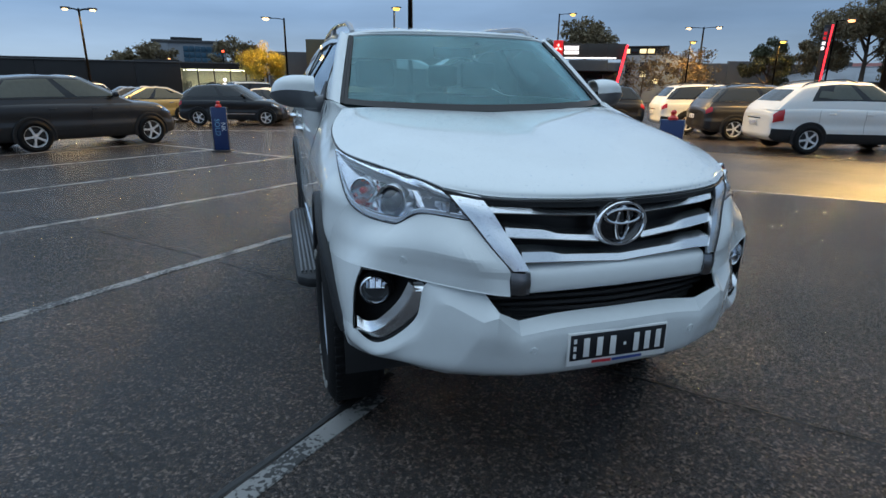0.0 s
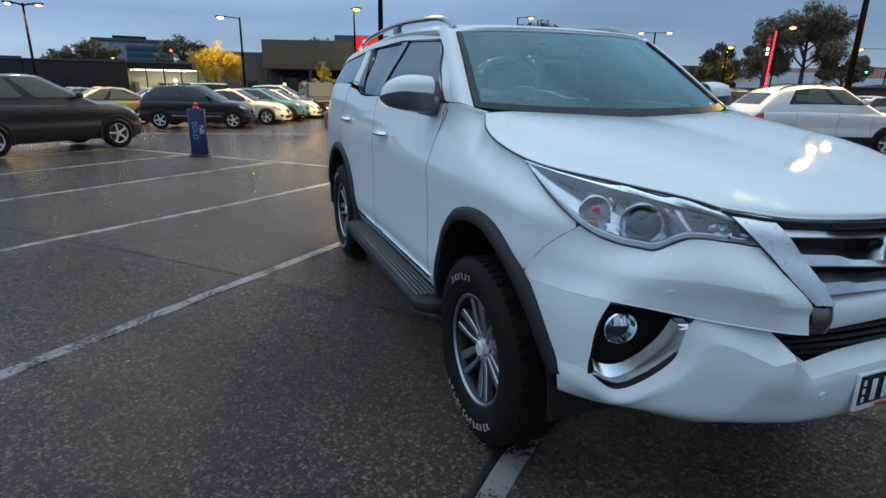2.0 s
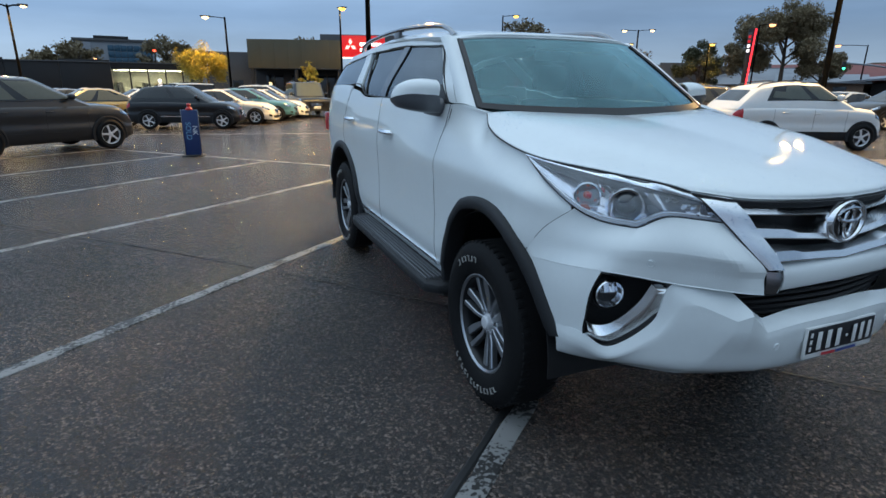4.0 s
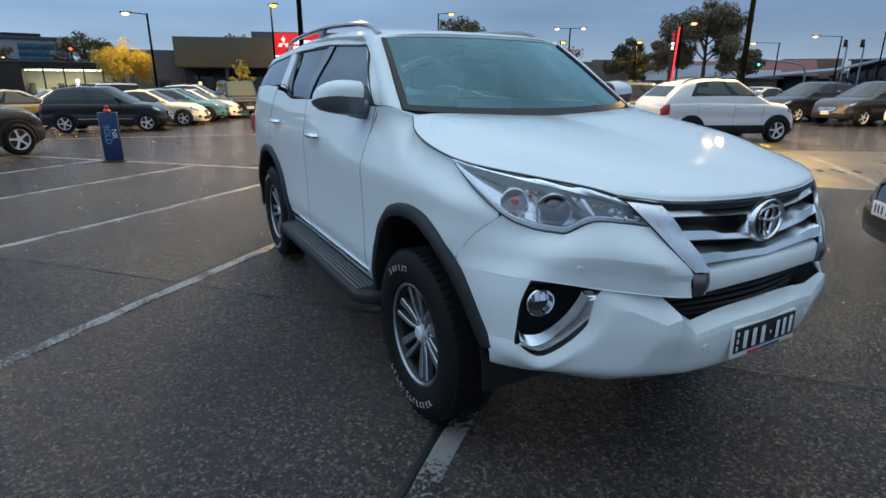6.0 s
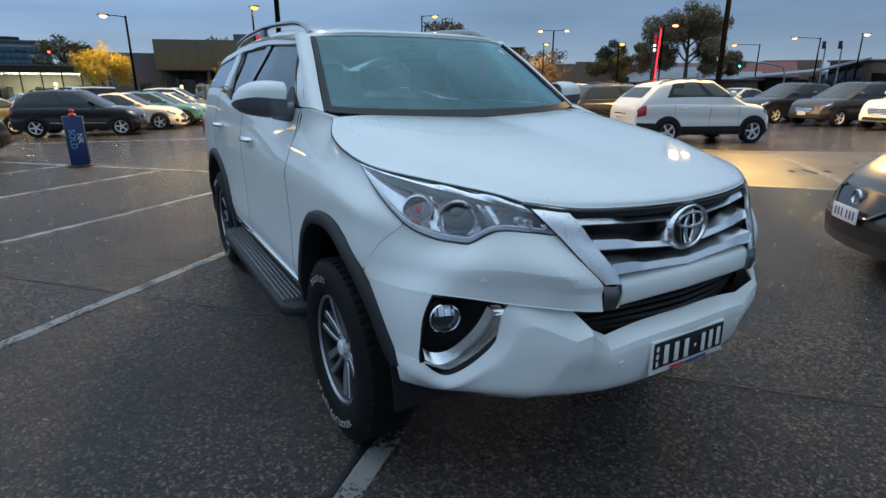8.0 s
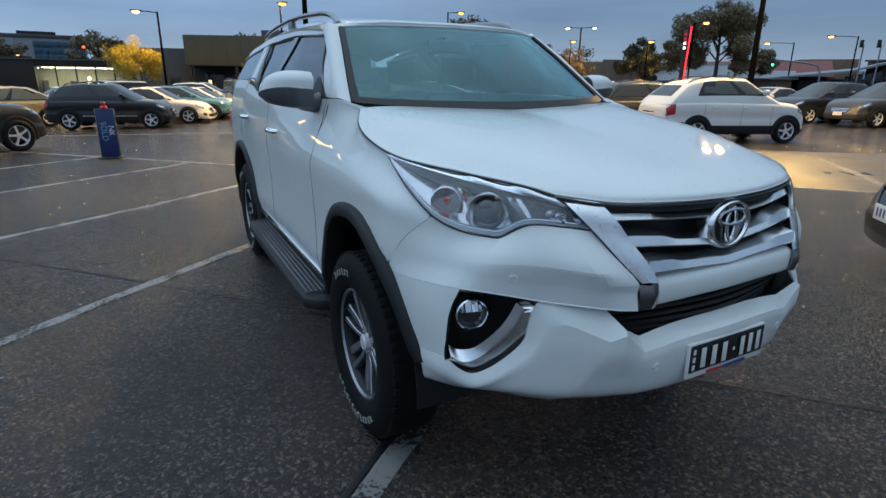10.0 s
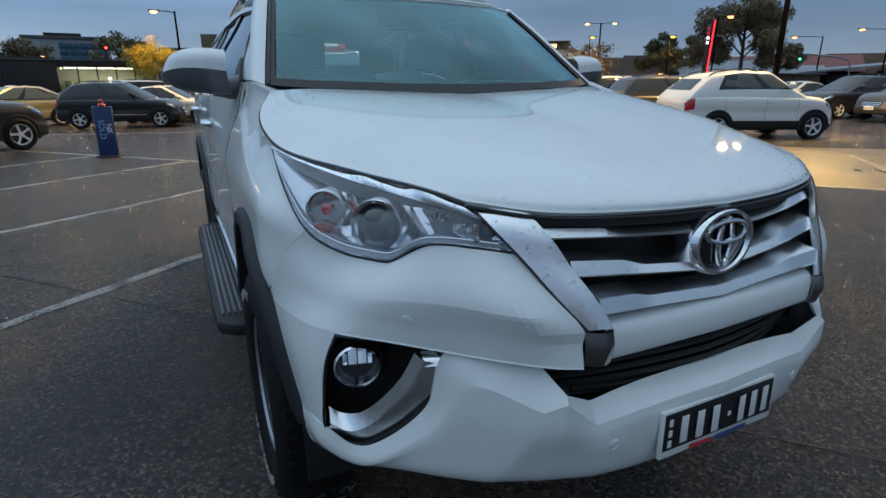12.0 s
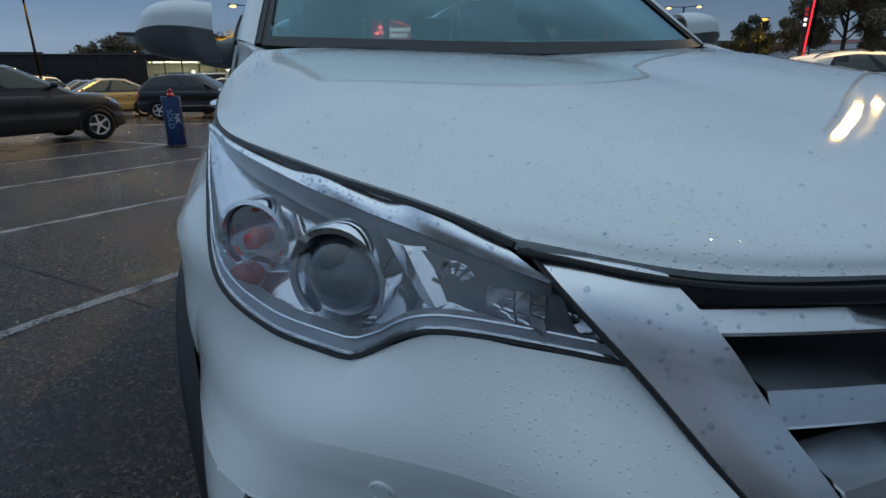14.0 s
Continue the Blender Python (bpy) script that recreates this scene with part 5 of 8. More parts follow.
    part("lamp_pocket", shell(flip(loft(pk, 14, 6), s), 0.002), BROW_GREY, lamp)
    for k in range(5):
        a0, a1 = 0.5 + 0.42 * k, 0.82 + 0.42 * k
        c0 = V(0.590, 0.222, 1.078)
        pt = lambda a, r, d: c0 + V(r * math.cos(a) * 0.6, r * math.cos(a) * 0.8 + d, r * math.sin(a))
        part("dish_facet", shell(flip([[pt(a0, 0.012, -0.004), pt(a1, 0.012, -0.003)], [pt(a0, 0.026, -0.012), pt(a1, 0.026, -0.009)]], s), 0.001), CHROME_DRY, lamp)
    rnd_l = random.Random(3)
    for a in range(4):
        for b_ in range(4):
            c0 = V(0.534 + 0.0085 * a, 0.152 + 0.0115 * a, 1.088 - 0.0105 * b_ - 0.001 * a)
            t0, t1 = rnd_l.uniform(-0.004, 0.004), rnd_l.uniform(-0.004, 0.004)
            part("corner_facet", shell(flip([[c0 + V(0, -0.003, 0), c0 + V(0.0078, 0.0075 + t0, 0.0004)], [c0 + V(-0.0006, -0.003 + t1, -0.0096), c0 + V(0.0072, 0.0075, -0.0092)]], s), 0.001), CHROME_DRY, lamp)
    # chrome lid strip between bonnet and lens
    hood_at = lambda y: V(table(y, [(q[1], q[0]) for q in HOOD_EDGE]) + 0.003, y, table(y, [(q[1], q[2]) for q in HOOD_EDGE]) - 0.008)
    top2 = [V(0.813, 0.760, 1.188)] + [hood_at(y) for y in (0.640, 0.505, 0.442, 0.397, 0.354, 0.312, 0.258, 0.196)]
    bot2 = [V(a[0] + 0.001, a[1] - 0.002, a[2] + 0.001) for a in TOPL]
    lid = loft([top2, [(a + b) / 2 + V(0.002, -0.002, 0.001) for a, b in zip(top2, bot2)], bot2], 44, 6)
    lid_ob = part("lamp_lid", shell(flip(lid, s), 0.003), CHROME, suv, "chrome strip over the head lamp")
    raindrops([[q + V(0, -0.0003, 0.0006) for q in r] for r in flip(lid, s)], 110, 0.0010, 0.0026, lid_ob, 7)
    bm = bmesh.new()
    tube(bm, [V(s * p.x, p.y - 0.001, p.z) for p in resample(STRIP_OUT, 20)], 0.0028, 6)
    part("strip_seam", bm, RUBBER_SEAL, suv)

# lower grille
rows = [[(0, 0.06, 0.812), (0.2, 0.062, 0.812), (0.44, 0.09, 0.818)], [(0, 0.085, 0.76), (0.2, 0.09, 0.76), (0.42, 0.12, 0.765)], [(0, 0.05, 0.702), (0.2, 0.055, 0.702), (0.36, 0.08, 0.71)]]
lg = part("lower_grille", shell(mirrored(loft(rows, 14, 8)), 0.004), BLACK_PLASTIC, suv)
for k in range(4):
    z = 0.722 + 0.023 * k
    w = 0.345 + 0.03 * k
    bm = bmesh.new()
    pts = [V(w * u, 0.030 + 0.045 * abs(u) ** 2.2, z) for u in [i / 10 for i in range(-10, 11)]]
    g = [[p + V(0, 0, 0.007) for p in pts], [p + V(0, -0.006, 0.003) for p in pts], [p + V(0, -0.006, -0.003) for p in pts], [p + V(0, 0.04, -0.009) for p in pts]]
    part("grille_slat", shell(g, 0.003), BLACK_PLASTIC, lg)

# badge
badge = part("badge", bmesh.new(), CHROME_DRY, suv, "oval chrome badge with crossed rings")


def ellipse(cx, cz, a, b, y, n=40):
    return [V(cx + a * math.cos(2 * math.pi * k / n), y, cz + b * math.sin(2 * math.pi * k / n)) for k in range(n + 1)]


BZ = 1.020
bm = bmesh.new()
lathe(bm, [(0.075, 0.0), (0.097, -0.030), (0.100, -0.002), (0.097, 0.012), (0.090, 0.022), (0.082, 0.022), (0.076, 0.014), (0.075, 0.004)], 48, Matrix.Translation((0, 0.040, BZ)) @ Matrix.Rotation(math.pi / 2, 4, "X") @ Matrix.Diagonal((1, 0.78, 1, 1)))
part("badge_frame", bm, CHROME_DRY, badge)
bm = bmesh.new()
lathe(bm, [(0, 0.010), (0.05, 0.009), (0.076, 0.004), (0.076, -0.01)], 40, Matrix.Translation((0, 0.040, BZ)) @ Matrix.Rotation(math.pi / 2, 4, "X") @ Matrix.Diagonal((1, 0.78, 1, 1)))
part("badge_disc", bm, GLOSS_BLACK, badge)
bm = bmesh.new()
tube(bm, ellipse(0, BZ + 0.001, 0.021, 0.052, 0.024), 0.0060, 8, False)
tube(bm, ellipse(0, BZ + 0.024, 0.063, 0.023, 0.022), 0.0060, 8, False)
part("badge_emblem", bm, CHROME_DRY, badge)

# number plate in its dealer frame, a little askew; the characters are plain bars
pm = Matrix.Translation((-0.006, -0.034, 0.629)) @ Matrix.Rotation(radians(1.0), 4, "Y") @ Matrix.Rotation(radians(88), 4, "X")


def plate_piece(name, x0, z0, x1, z1, lift, depth, mat, bevel=0.0, parent=None):
    return part(name, slab([(x0, z0), (x1, z0), (x1, z1), (x0, z1)], depth, bevel, pm @ Matrix.Translation((0, 0, lift))), mat, parent or plate)


plate = part("number_plate", slab([(-0.188, -0.056), (0.188, -0.056), (0.188, 0.056), (-0.188, 0.056)], 0.010, 0.003, pm), PLATE_WHITE, suv, "black number plate with pale characters in a white frame")
plate_piece("plate_face", -0.181, -0.037, 0.181, 0.050, 0.0085, 0.003, PLATE_BLACK, 0.001)
for x in (-0.124, -0.076, -0.028, 0.062, 0.106, 0.150):
    plate_piece("plate_bar", x - 0.0105, -0.026, x + 0.0105, 0.038, 0.0118, 0.0015, PLATE_WHITE, 0.0004)
plate_piece("plate_bar", 0.012, 0.001, 0.022, 0.011, 0.0118, 0.0015, PLATE_WHITE)
for z in (0.030, 0.005, -0.020):
    plate_piece("plate_bar", -0.170, z - 0.008, -0.160, z + 0.008, 0.0118, 0.0015, PLATE_WHITE)
plate_piece("plate_bar", -0.100, -0.0505, -0.030, -0.0415, 0.0102, 0.001, PLATE_RED)
plate_piece("plate_bar", -0.026, -0.0505, 0.090, -0.0415, 0.0102, 0.001, PLATE_BLUE)


# wheels
def tyre_mesh(R, r, w, tread=True):
    bm = bmesh.new()
    h = w / 2
    lathe(bm, [(r, -h * 0.80), (r + 0.012, -h * 0.90), (r + (R - r) * 0.55, -h * 1.0), (R - 0.050, -h * 0.97), (R - 0.022, -h * 0.88), (R - 0.006, -h * 0.74), (R, -h * 0.50), (R, h * 0.50), (R - 0.006, h * 0.74), (R - 0.022, h * 0.88), (R - 0.050, h * 0.97), (r + (R - r) * 0.55, h * 1.0), (r + 0.012, h * 0.90), (r, h * 0.80), (r - 0.02, 0), (r, -h * 0.80)], 56)
    return bm


def offroad_wheel(parent, s, y, spin):
    m = Matrix.Translation((s * WX, y, WZ)) @ Matrix.Rotation(s * math.pi / 2, 4, "Y") @ Matrix.Rotation(spin, 4, "Z")
    whl = part("wheel", bmesh.new(), RUBBER, parent)
    bm = tyre_mesh(0.385, 0.232, 0.242)
    bmesh.ops.transform(bm, matrix=m, verts=bm.verts)
    ty = part("tyre", bm, RUBBER, whl, "all-terrain tyre with raised white letters")
    # shoulder blocks
    bm = bmesh.new()
    for k in range(58):
        a = 2 * math.pi * k / 58
        for e in (-1, 1):
            box(bm, (0.362, -0.013, -0.018), (0.3862, 0.013, 0.018), 0.003, m @ Matrix.Rotation(a + 0.07 * (e > 0), 4, "Z") @ Matrix.Translation((0, 0, e * 0.076)))
    tagged(part("tread_pattern", bm, RUBBER, ty), kind="stuff")
    # white sidewall marks: short bars set like raised letters
    bm = bmesh.new()
    for a0, cnt in ((radians(4), 6), (radians(142), 13)):
        for k in range(cnt):
            a = a0 + k * 0.118
            hgt = 0.012 + 0.001 * ((k * 7) % 3)
            box(bm, (0.306 - hgt, -0.009, 0.1225), (0.306 + hgt, -0.005, 0.1285), 0.001, m @ Matrix.Rotation(a - spin, 4, "Z"))
            if k % 3 != 1:
                box(bm, (0.3025 + hgt, -0.009, 0.1225), (0.306 + hgt, 0.010, 0.1283), 0.001, m @ Matrix.Rotation(a - spin, 4, "Z"))
            if k % 2:
                box(bm, (0.306 - hgt, -0.010, 0.1225), (0.3095 - hgt, 0.010, 0.1283), 0.001, m @ Matrix.Rotation(a - spin, 4, "Z"))
    tagged(part("sidewall_print", bm, TYRE_WHITE, ty, "raised white sidewall marks"), kind="stuff")
    # rim
    bm = bmesh.new()
    lathe(bm, [(0.225, -0.10), (0.212, -0.08), (0.205, 0.06), (0.214, 0.088), (0.226, 0.098), (0.234, 0.096), (0.234, 0.090), (0.229, -0.09)], 56, m)
    rim = part("rim", bm, ALLOY_DARK, whl, "machined alloy rim with six twin spokes")
    bm = bmesh.new()
    lathe(bm, [(0.217, 0.090), (0.219, 0.0935), (0.226, 0.0995), (0.2345, 0.0975), (0.2355, 0.092)], 56, m, False)
    part("rim_lip", bm, ALLOY, rim)
    bm = bmesh.new()
    lathe(bm, [(0, -0.02), (0.16, -0.03), (0.208, -0.03)], 40, m)
    part("brake_disc", bm, ALLOY_DARK, whl)
    for k in range(6):
        a = 2 * math.pi * k / 6
        q = m @ Matrix.Rotation(a, 4, "Z")
        for e in (-1, 1):
            # the two bars part in a V at the hub and run on side by side, the second one broader
            pts = [(0.046, e * 0.008), (0.085, e * 0.024), (0.12, e * 0.029), (0.216, e * 0.036)]
            wds = [0.010, 0.011, 0.012, 0.014] if e > 0 else [0.011, 0.014, 0.017, 0.021]
            zs = [0.062, 0.066, 0.072, 0.084] if e > 0 else [0.060, 0.062, 0.066, 0.078]
            bm = bmesh.new()
            grid = []
            for (r0, t0), w0, z0 in zip(pts, wds, zs):
                grid.append([(r0, t0 - w0, z0 - 0.030), (r0, t0 - w0, z0 - 0.004), (r0, t0 - w0 + 0.004, z0), (r0, t0 + w0 - 0.004, z0), (r0, t0 + w0, z0 - 0.004), (r0, t0 + w0, z0 - 0.030)])
            vs = [[bm.verts.new(p) for p in g] for g in grid]
            for ga, gb in zip(vs, vs[1:]):
                for i in range(6):
                    bm.faces.new((ga[i], ga[(i + 1) % 6], gb[(i + 1) % 6], gb[i]))
            bm.faces.new(vs[0])
            bm.faces.new(vs[-1])
            bmesh.ops.transform(bm, matrix=q, verts=bm.verts)
            bmesh.ops.recalc_face_normals(bm, faces=bm.faces)
            part("spoke", bm, ALLOY, rim)
        bm = bmesh.new()
        lathe(bm, [(0, 0.062), (0.008, 0.062), (0.010, 0.050), (0.010, 0.02)], 8, m @ Matrix.Rotation(a + 0.5, 4, "Z") @ Matrix.Translation((0.058, 0, 0)))
        part("wheel_nut", bm, CHROME_DRY, rim)
    bm = bmesh.new()
    lathe(bm, [(0, 0.082), (0.028, 0.080), (0.034, 0.074), (0.036, 0.055), (0.075, 0.050), (0.078, 0.02)], 30, m)
    part("hub_cap", bm, SILVER_ALLOY, rim)


for s in (-1, 1):
    offroad_wheel(suv, s, FWY, radians(14))
    offroad_wheel(suv, s, RWY, radians(40))


# the right-hand front corner stands a little farther back than the left one
front_meshes = [o for o in suv.children_recursive if o.type == "MESH" and "wheel" not in o.name and (o.parent is suv or "wheel" not in o.parent.name)]
for o in front_meshes:
    for v in o.data.vertices:
        if v.co.x > 0 and v.co.y < 0.75 and v.co.z > 0.3:
            v.co.y += (0.075 * min(v.co.x, 0.45) + 0.03 * max(0.0, v.co.x - 0.52)) * (1 - smoothstep((v.co.y - 0.35) / 0.40))

# ---- the other cars ----
def paint(name, color, metal=0.3, rough=0.35):
    return material(name, color, rough, metal, 0.8, vary=0.04, vscale=2)


CAR_STATIONS = {
    "suv": [(-1.0, 0.80, 0.26, 0.50, 0.545), (-0.985, 0.88, 0.22, 0.545, 0.60), (-0.93, 0.95, 0.175, 0.60, 0.635), (-0.80, 0.985, 0.155, 0.625, 0.65), (-0.30, 1.0, 0.15, 0.625, 0.645), (0.15, 1.0, 0.15, 0.615, 0.64), (0.42, 0.995, 0.15, 0.61, 0.655), (0.62, 0.98, 0.15, 0.595, 0.645), (0.82, 0.95, 0.155, 0.56, 0.615), (0.93, 0.885, 0.165, 0.525, 0.575), (0.985, 0.79, 0.18, 0.475, 0.52), (1.0, 0.72, 0.20, 0.43, 0.455)],
    "sedan": [(-1.0, 0.78, 0.28, 0.56, 0.62), (-0.97, 0.88, 0.22, 0.62, 0.69), (-0.80, 0.96, 0.17, 0.645, 0.71), (-0.55, 0.99, 0.16, 0.64, 0.685), (-0.30, 1.0, 0.155, 0.63, 0.655), (0.15, 1.0, 0.155, 0.62, 0.645), (0.42, 0.99, 0.155, 0.61, 0.66), (0.65, 0.97, 0.155, 0.58, 0.635), (0.84, 0.93, 0.145, 0.545, 0.595), (0.94, 0.85, 0.135, 0.50, 0.55), (0.985, 0.75, 0.13, 0.455, 0.495), (1.0, 0.66, 0.13, 0.42, 0.445)],
    "boxy": [(-1.0, 0.90, 0.26, 0.50, 0.52), (-0.985, 0.95, 0.23, 0.54, 0.56), (-0.93, 0.97, 0.21, 0.55, 0.57), (-0.80, 0.98, 0.20, 0.56, 0.58), (-0.30, 1.0, 0.19, 0.56, 0.58), (0.15, 1.0, 0.19, 0.56, 0.58), (0.42, 0.99, 0.19, 0.56, 0.59), (0.70, 0.98, 0.19, 0.55, 0.58), (0.90, 0.96, 0.20, 0.535, 0.565), (0.95, 0.94, 0.20, 0.52, 0.55), (0.985, 0.90, 0.21, 0.48, 0.51), (1.0, 0.84, 0.24, 0.44, 0.46)],
}
# cabin ends as shares of the half length: rear foot, rear top, windscreen top, windscreen foot
CABIN = {"wagon": (-0.955, -0.70, 0.13, 0.63), "suv": (-0.955, -0.74, 0.02, 0.58), "hatch": (-0.955, -0.70, 0.06, 0.58), "sedan": (-0.74, -0.36, 0.06, 0.52), "boxy": (-0.97, -0.92, 0.16, 0.38)}
WHEEL_CACHE = {}
CAR_GLASS = material("dark_car_glass", (0.022, 0.025, 0.027), 0.05, 0, 0.0, spec=0.75)
# opaque too: its paler colour stands in for lights seen through the panes
CAR_GLASS_LIT = material("lit_through_car_glass", (0.095, 0.105, 0.085), 0.05, 0, 0.0, vary=0.12, vscale=1.0, spec=0.75)


def push(grid, out):
    """The grid moved outwards along its own normals."""
    n, k = len(grid), len(grid[0])
    made = []
    for j in range(n):
        row = []
        for i in range(k):
            a, b = grid[min(j + 1, n - 1)][i] - grid[max(j - 1, 0)][i], grid[j][min(i + 1, k - 1)] - grid[j][max(i - 1, 0)]
            q = a.cross(b)
            q = q.normalized() if q.length > 1e-9 else V(0, 0, 0)
            row.append((grid[j][i], q))
        made.append(row)
    c = sum((p for r in grid for p in r), V(0, 0, 0)) / (n * k)
    side = sum((q for r in made for p, q in r), V(0, 0, 0))
    sgn = 1.0 if side.dot(V(c.x, 0.4 * c.y, 0.6 * max(c.z - 0.8, -0.2))) >= 0 else -1.0
    return [[p + q * out * sgn for p, q in r] for r in made]


def cut(grid, j0, j1, i0, i1):
    return [[V(*p) for p in r[i0:i1 + 1]] for r in grid[j0:j1 + 1]]


def road_wheel(parent, m, R, rim_mat, style=5):
    """Tyre, rim and spokes; alike wheels share their meshes."""
    key = (round(R, 3), rim_mat.name, style)
    if key not in WHEEL_CACHE:
        r = R * 0.66
        t = tyre_mesh(R, r, 0.215)
        rim = bmesh.new()
        lathe(rim, [(r - 0.004, -0.08), (r - 0.02, -0.05), (r - 0.022, 0.05), (r - 0.008, 0.082), (r + 0.004, 0.086), (r + 0.004, -0.08)], 32)
        disc = bmesh.new()
        lathe(disc, [(0, 0.0), (r * 0.95, 0.0)], 24)
        hub = bmesh.new()
        lathe(hub, [(0, 0.078), (0.03, 0.076), (0.055, 0.066), (0.06, 0.03)], 16)
        sp = bmesh.new()
        g = [[(0.03, -0.030, 0.03), (0.03, -0.028, 0.066), (0.03, 0.028, 0.066), (0.03, 0.030, 0.03)], [(r * 0.55, -0.024, 0.03), (r * 0.55, -0.020, 0.074), (r * 0.55, 0.020, 0.074), (r * 0.55, 0.024, 0.03)], [(r - 0.012, -0.034, 0.03), (r - 0.012, -0.030, 0.070), (r - 0.012, 0.030, 0.070), (r - 0.012, 0.034, 0.03)]]
        vs = [[sp.verts.new(p) for p in q] for q in g]
        for a, b in zip(vs, vs[1:]):
            for i in range(3):
                sp.faces.new((a[i], a[i + 1], b[i + 1], b[i]))
        made = []
        for nm, bm, mt in (("tyre", t, RUBBER), ("rim", rim, rim_mat), ("brake_disc", disc, ALLOY_DARK), ("hub_cap", hub, rim_mat), ("spoke", sp, rim_mat)):
            bmesh.ops.recalc_face_normals(bm, faces=bm.faces)
            me = bpy.data.meshes.new(nm)
            bm.to_mesh(me)
            bm.free()
            me.materials.append(mt)
            me.polygons.foreach_set("use_smooth", [True] * len(me.polygons))
            me.set_sharp_from_angle(angle=radians(40))
            made.append((nm, me))
        WHEEL_CACHE[key] = made
    whl = new("wheel")
    whl.parent = parent
    whl.matrix_basis = m
    rim_ob = None
    for nm, me in WHEEL_CACHE[key]:
        if nm == "spoke":
            for k in range(style):
                o = new(nm, me)
                o.parent = whl
                o.matrix_basis = Matrix.Rotation(2 * math.pi * k / style + 0.3, 4, "Z")
        else:
            o = new(nm, me)
            o.parent = whl
    return whl


def parked_car(name, label, col, x, y, az, L=4.5, W=1.8, H=1.62, wb=2.65, kind="suv", R=0.34, rim=None, cladding=True, glass=None, rails=True, style=5, z=None, group="parked cars", tall_lamps=False):
    """A parked car, nose along az (degrees clockwise from +y), centred on x, y."""
    c = thing(name, label, "car", Matrix.Translation((x, y, ground_z(y) if z is None else z)) @ Matrix.Rotation(-radians(az), 4, "Z"), group)
    base = "suv" if kind in ("hatch", "wagon") else kind
    st, hw, hl = CAR_STATIONS[base], W / 2, L / 2
    glass, rim = glass or CAR_GLASS, rim or SILVER_ALLOY
    rows = []
    for s, wf, zb, zs, zt in st:
        w, b, sh, tp = hw * wf, zb * H, zs * H, zt * H
        rows.append([(0, s * hl, b), (0.80 * w, s * hl, b), (0.95 * w, s * hl, b + 0.03), (0.995 * w, s * hl, b + (sh - b) * 0.35), (0.982 * w, s * hl, b + (sh - b) * 0.55), (w, s * hl, b + (sh - b) * 0.80), (0.955 * w, s * hl, sh), (0.75 * w, s * hl, sh + (tp - sh) * 0.75), (0, s * hl, tp + 0.01)])
    NU, NV = 41, 67
    bow, rake = (0.26, 0.45) if kind == "sedan" else ((0.15, 0.30) if kind != "boxy" else (0.05, 0.0))

    def nosed(p):
        """Bows the nose and the tail in plan, and leans the upper nose back."""
        f = smoothstep((p[1] / hl - 0.70) / 0.3) * (bow * (p[0] / hw) ** 2 + rake * max(0.0, p[2] - 0.30 * H))
        r = smoothstep((-p[1] / hl - 0.80) / 0.2) * 0.10 * (p[0] / hw) ** 2
        return V(p[0], p[1] - f + r, p[2])

    half = [[nosed(p) for p in r] for r in loft(rows, NU, NV)]
    body = part("body", shell(mirrored(half), 0), col, c)
    across = [k / 6 for k in range(-6, 7)]
    for r in (rows[0], rows[-1]):
        part("end_panel", shell([[nosed((p.x * k, p.y, p.z)) for k in across] for p in spline(r, 20)], 0), col, c)

    def on_face(nm, levels, d, mat, parent, back=False, depth=0.008):
        """A shaped sheet on the nose or the tail: levels are (height, half width)."""
        e = -1 if back else 1
        return part(nm, shell([[nosed((w * k, e * hl, z)) + V(0, e * d, 0) for k in across] for z, w in levels], depth), mat, parent)

    jy = lambda f: min(range(NV), key=lambda j: abs(half[j][0].y - f * hl))
    iu = lambda u: int(round(u * (NU - 1)))

    def on_body(nm, f0, f1, u0, u1, mat, s, out=0.006, label=""):
        return part(nm, shell(flip(push(cut(half, jy(f0), jy(f1), iu(u0), iu(u1)), out), s), 0.004), mat, c, label)

    # wheels in dark arches
    fy, ry = wb / 2 + (0.02 * L), -wb / 2 + (0.02 * L)
    low = st[4][2] * H
    for s in (-1, 1):
        for wy in (fy, ry):
            bm = bmesh.new()
            lathe(bm, [(0, 0.0), (R + 0.085, 0.0), (R + 0.085, 0.026), (R + 0.07, 0.034), (R + 0.045, 0.030), (R + 0.04, 0.016), (0, 0.014)] if cladding else [(0, 0.0), (R + 0.045, 0.0), (R + 0.045, 0.014), (R + 0.03, 0.016), (0, 0.014)], 36, Matrix.Translation((s * (hw - 0.016), wy, R)) @ Matrix.Rotation(s * math.pi / 2, 4, "Y"))
            for v in list(bm.verts):
                v.co.z = max(v.co.z, low - 0.02)
            part("wheel_arch", bm, FLARE_PLASTIC if cladding else BLACK_PLASTIC, c)
            road_wheel(c, Matrix.Translation((s * (hw - 0.055), wy, R)) @ Matrix.Rotation(s * math.pi / 2, 4, "Y") @ Matrix.Rotation(0.4 * wy, 4, "Z"), R, rim, style)
        if cladding:
            on_body("sill_cladding", (ry + R) / hl, (fy - R) / hl, 0.20, 0.35, FLARE_PLASTIC, s)
            on_body("front_cladding", (fy + R) / hl, 0.985, 0.18, 0.31, FLARE_PLASTIC, s)
            on_body("rear_cladding", -0.99, (ry - R) / hl, 0.18, 0.40, FLARE_PLASTIC, s)
        else:
            on_body("sill_trim", (ry + R) / hl, (fy - R) / hl, 0.19, 0.27, BLACK_PLASTIC, s)
        # lamps wrapped round the corners of the body
        on_body("head_lamp", 0.83 if cladding else 0.80, 0.985, 0.66, 0.755, DARK_CHROME, s, 0.005, "clear head lamp")
        on_body("head_lamp_reflector", 0.88, 0.965, 0.675, 0.735, CHROME_DRY, s, 0.009)
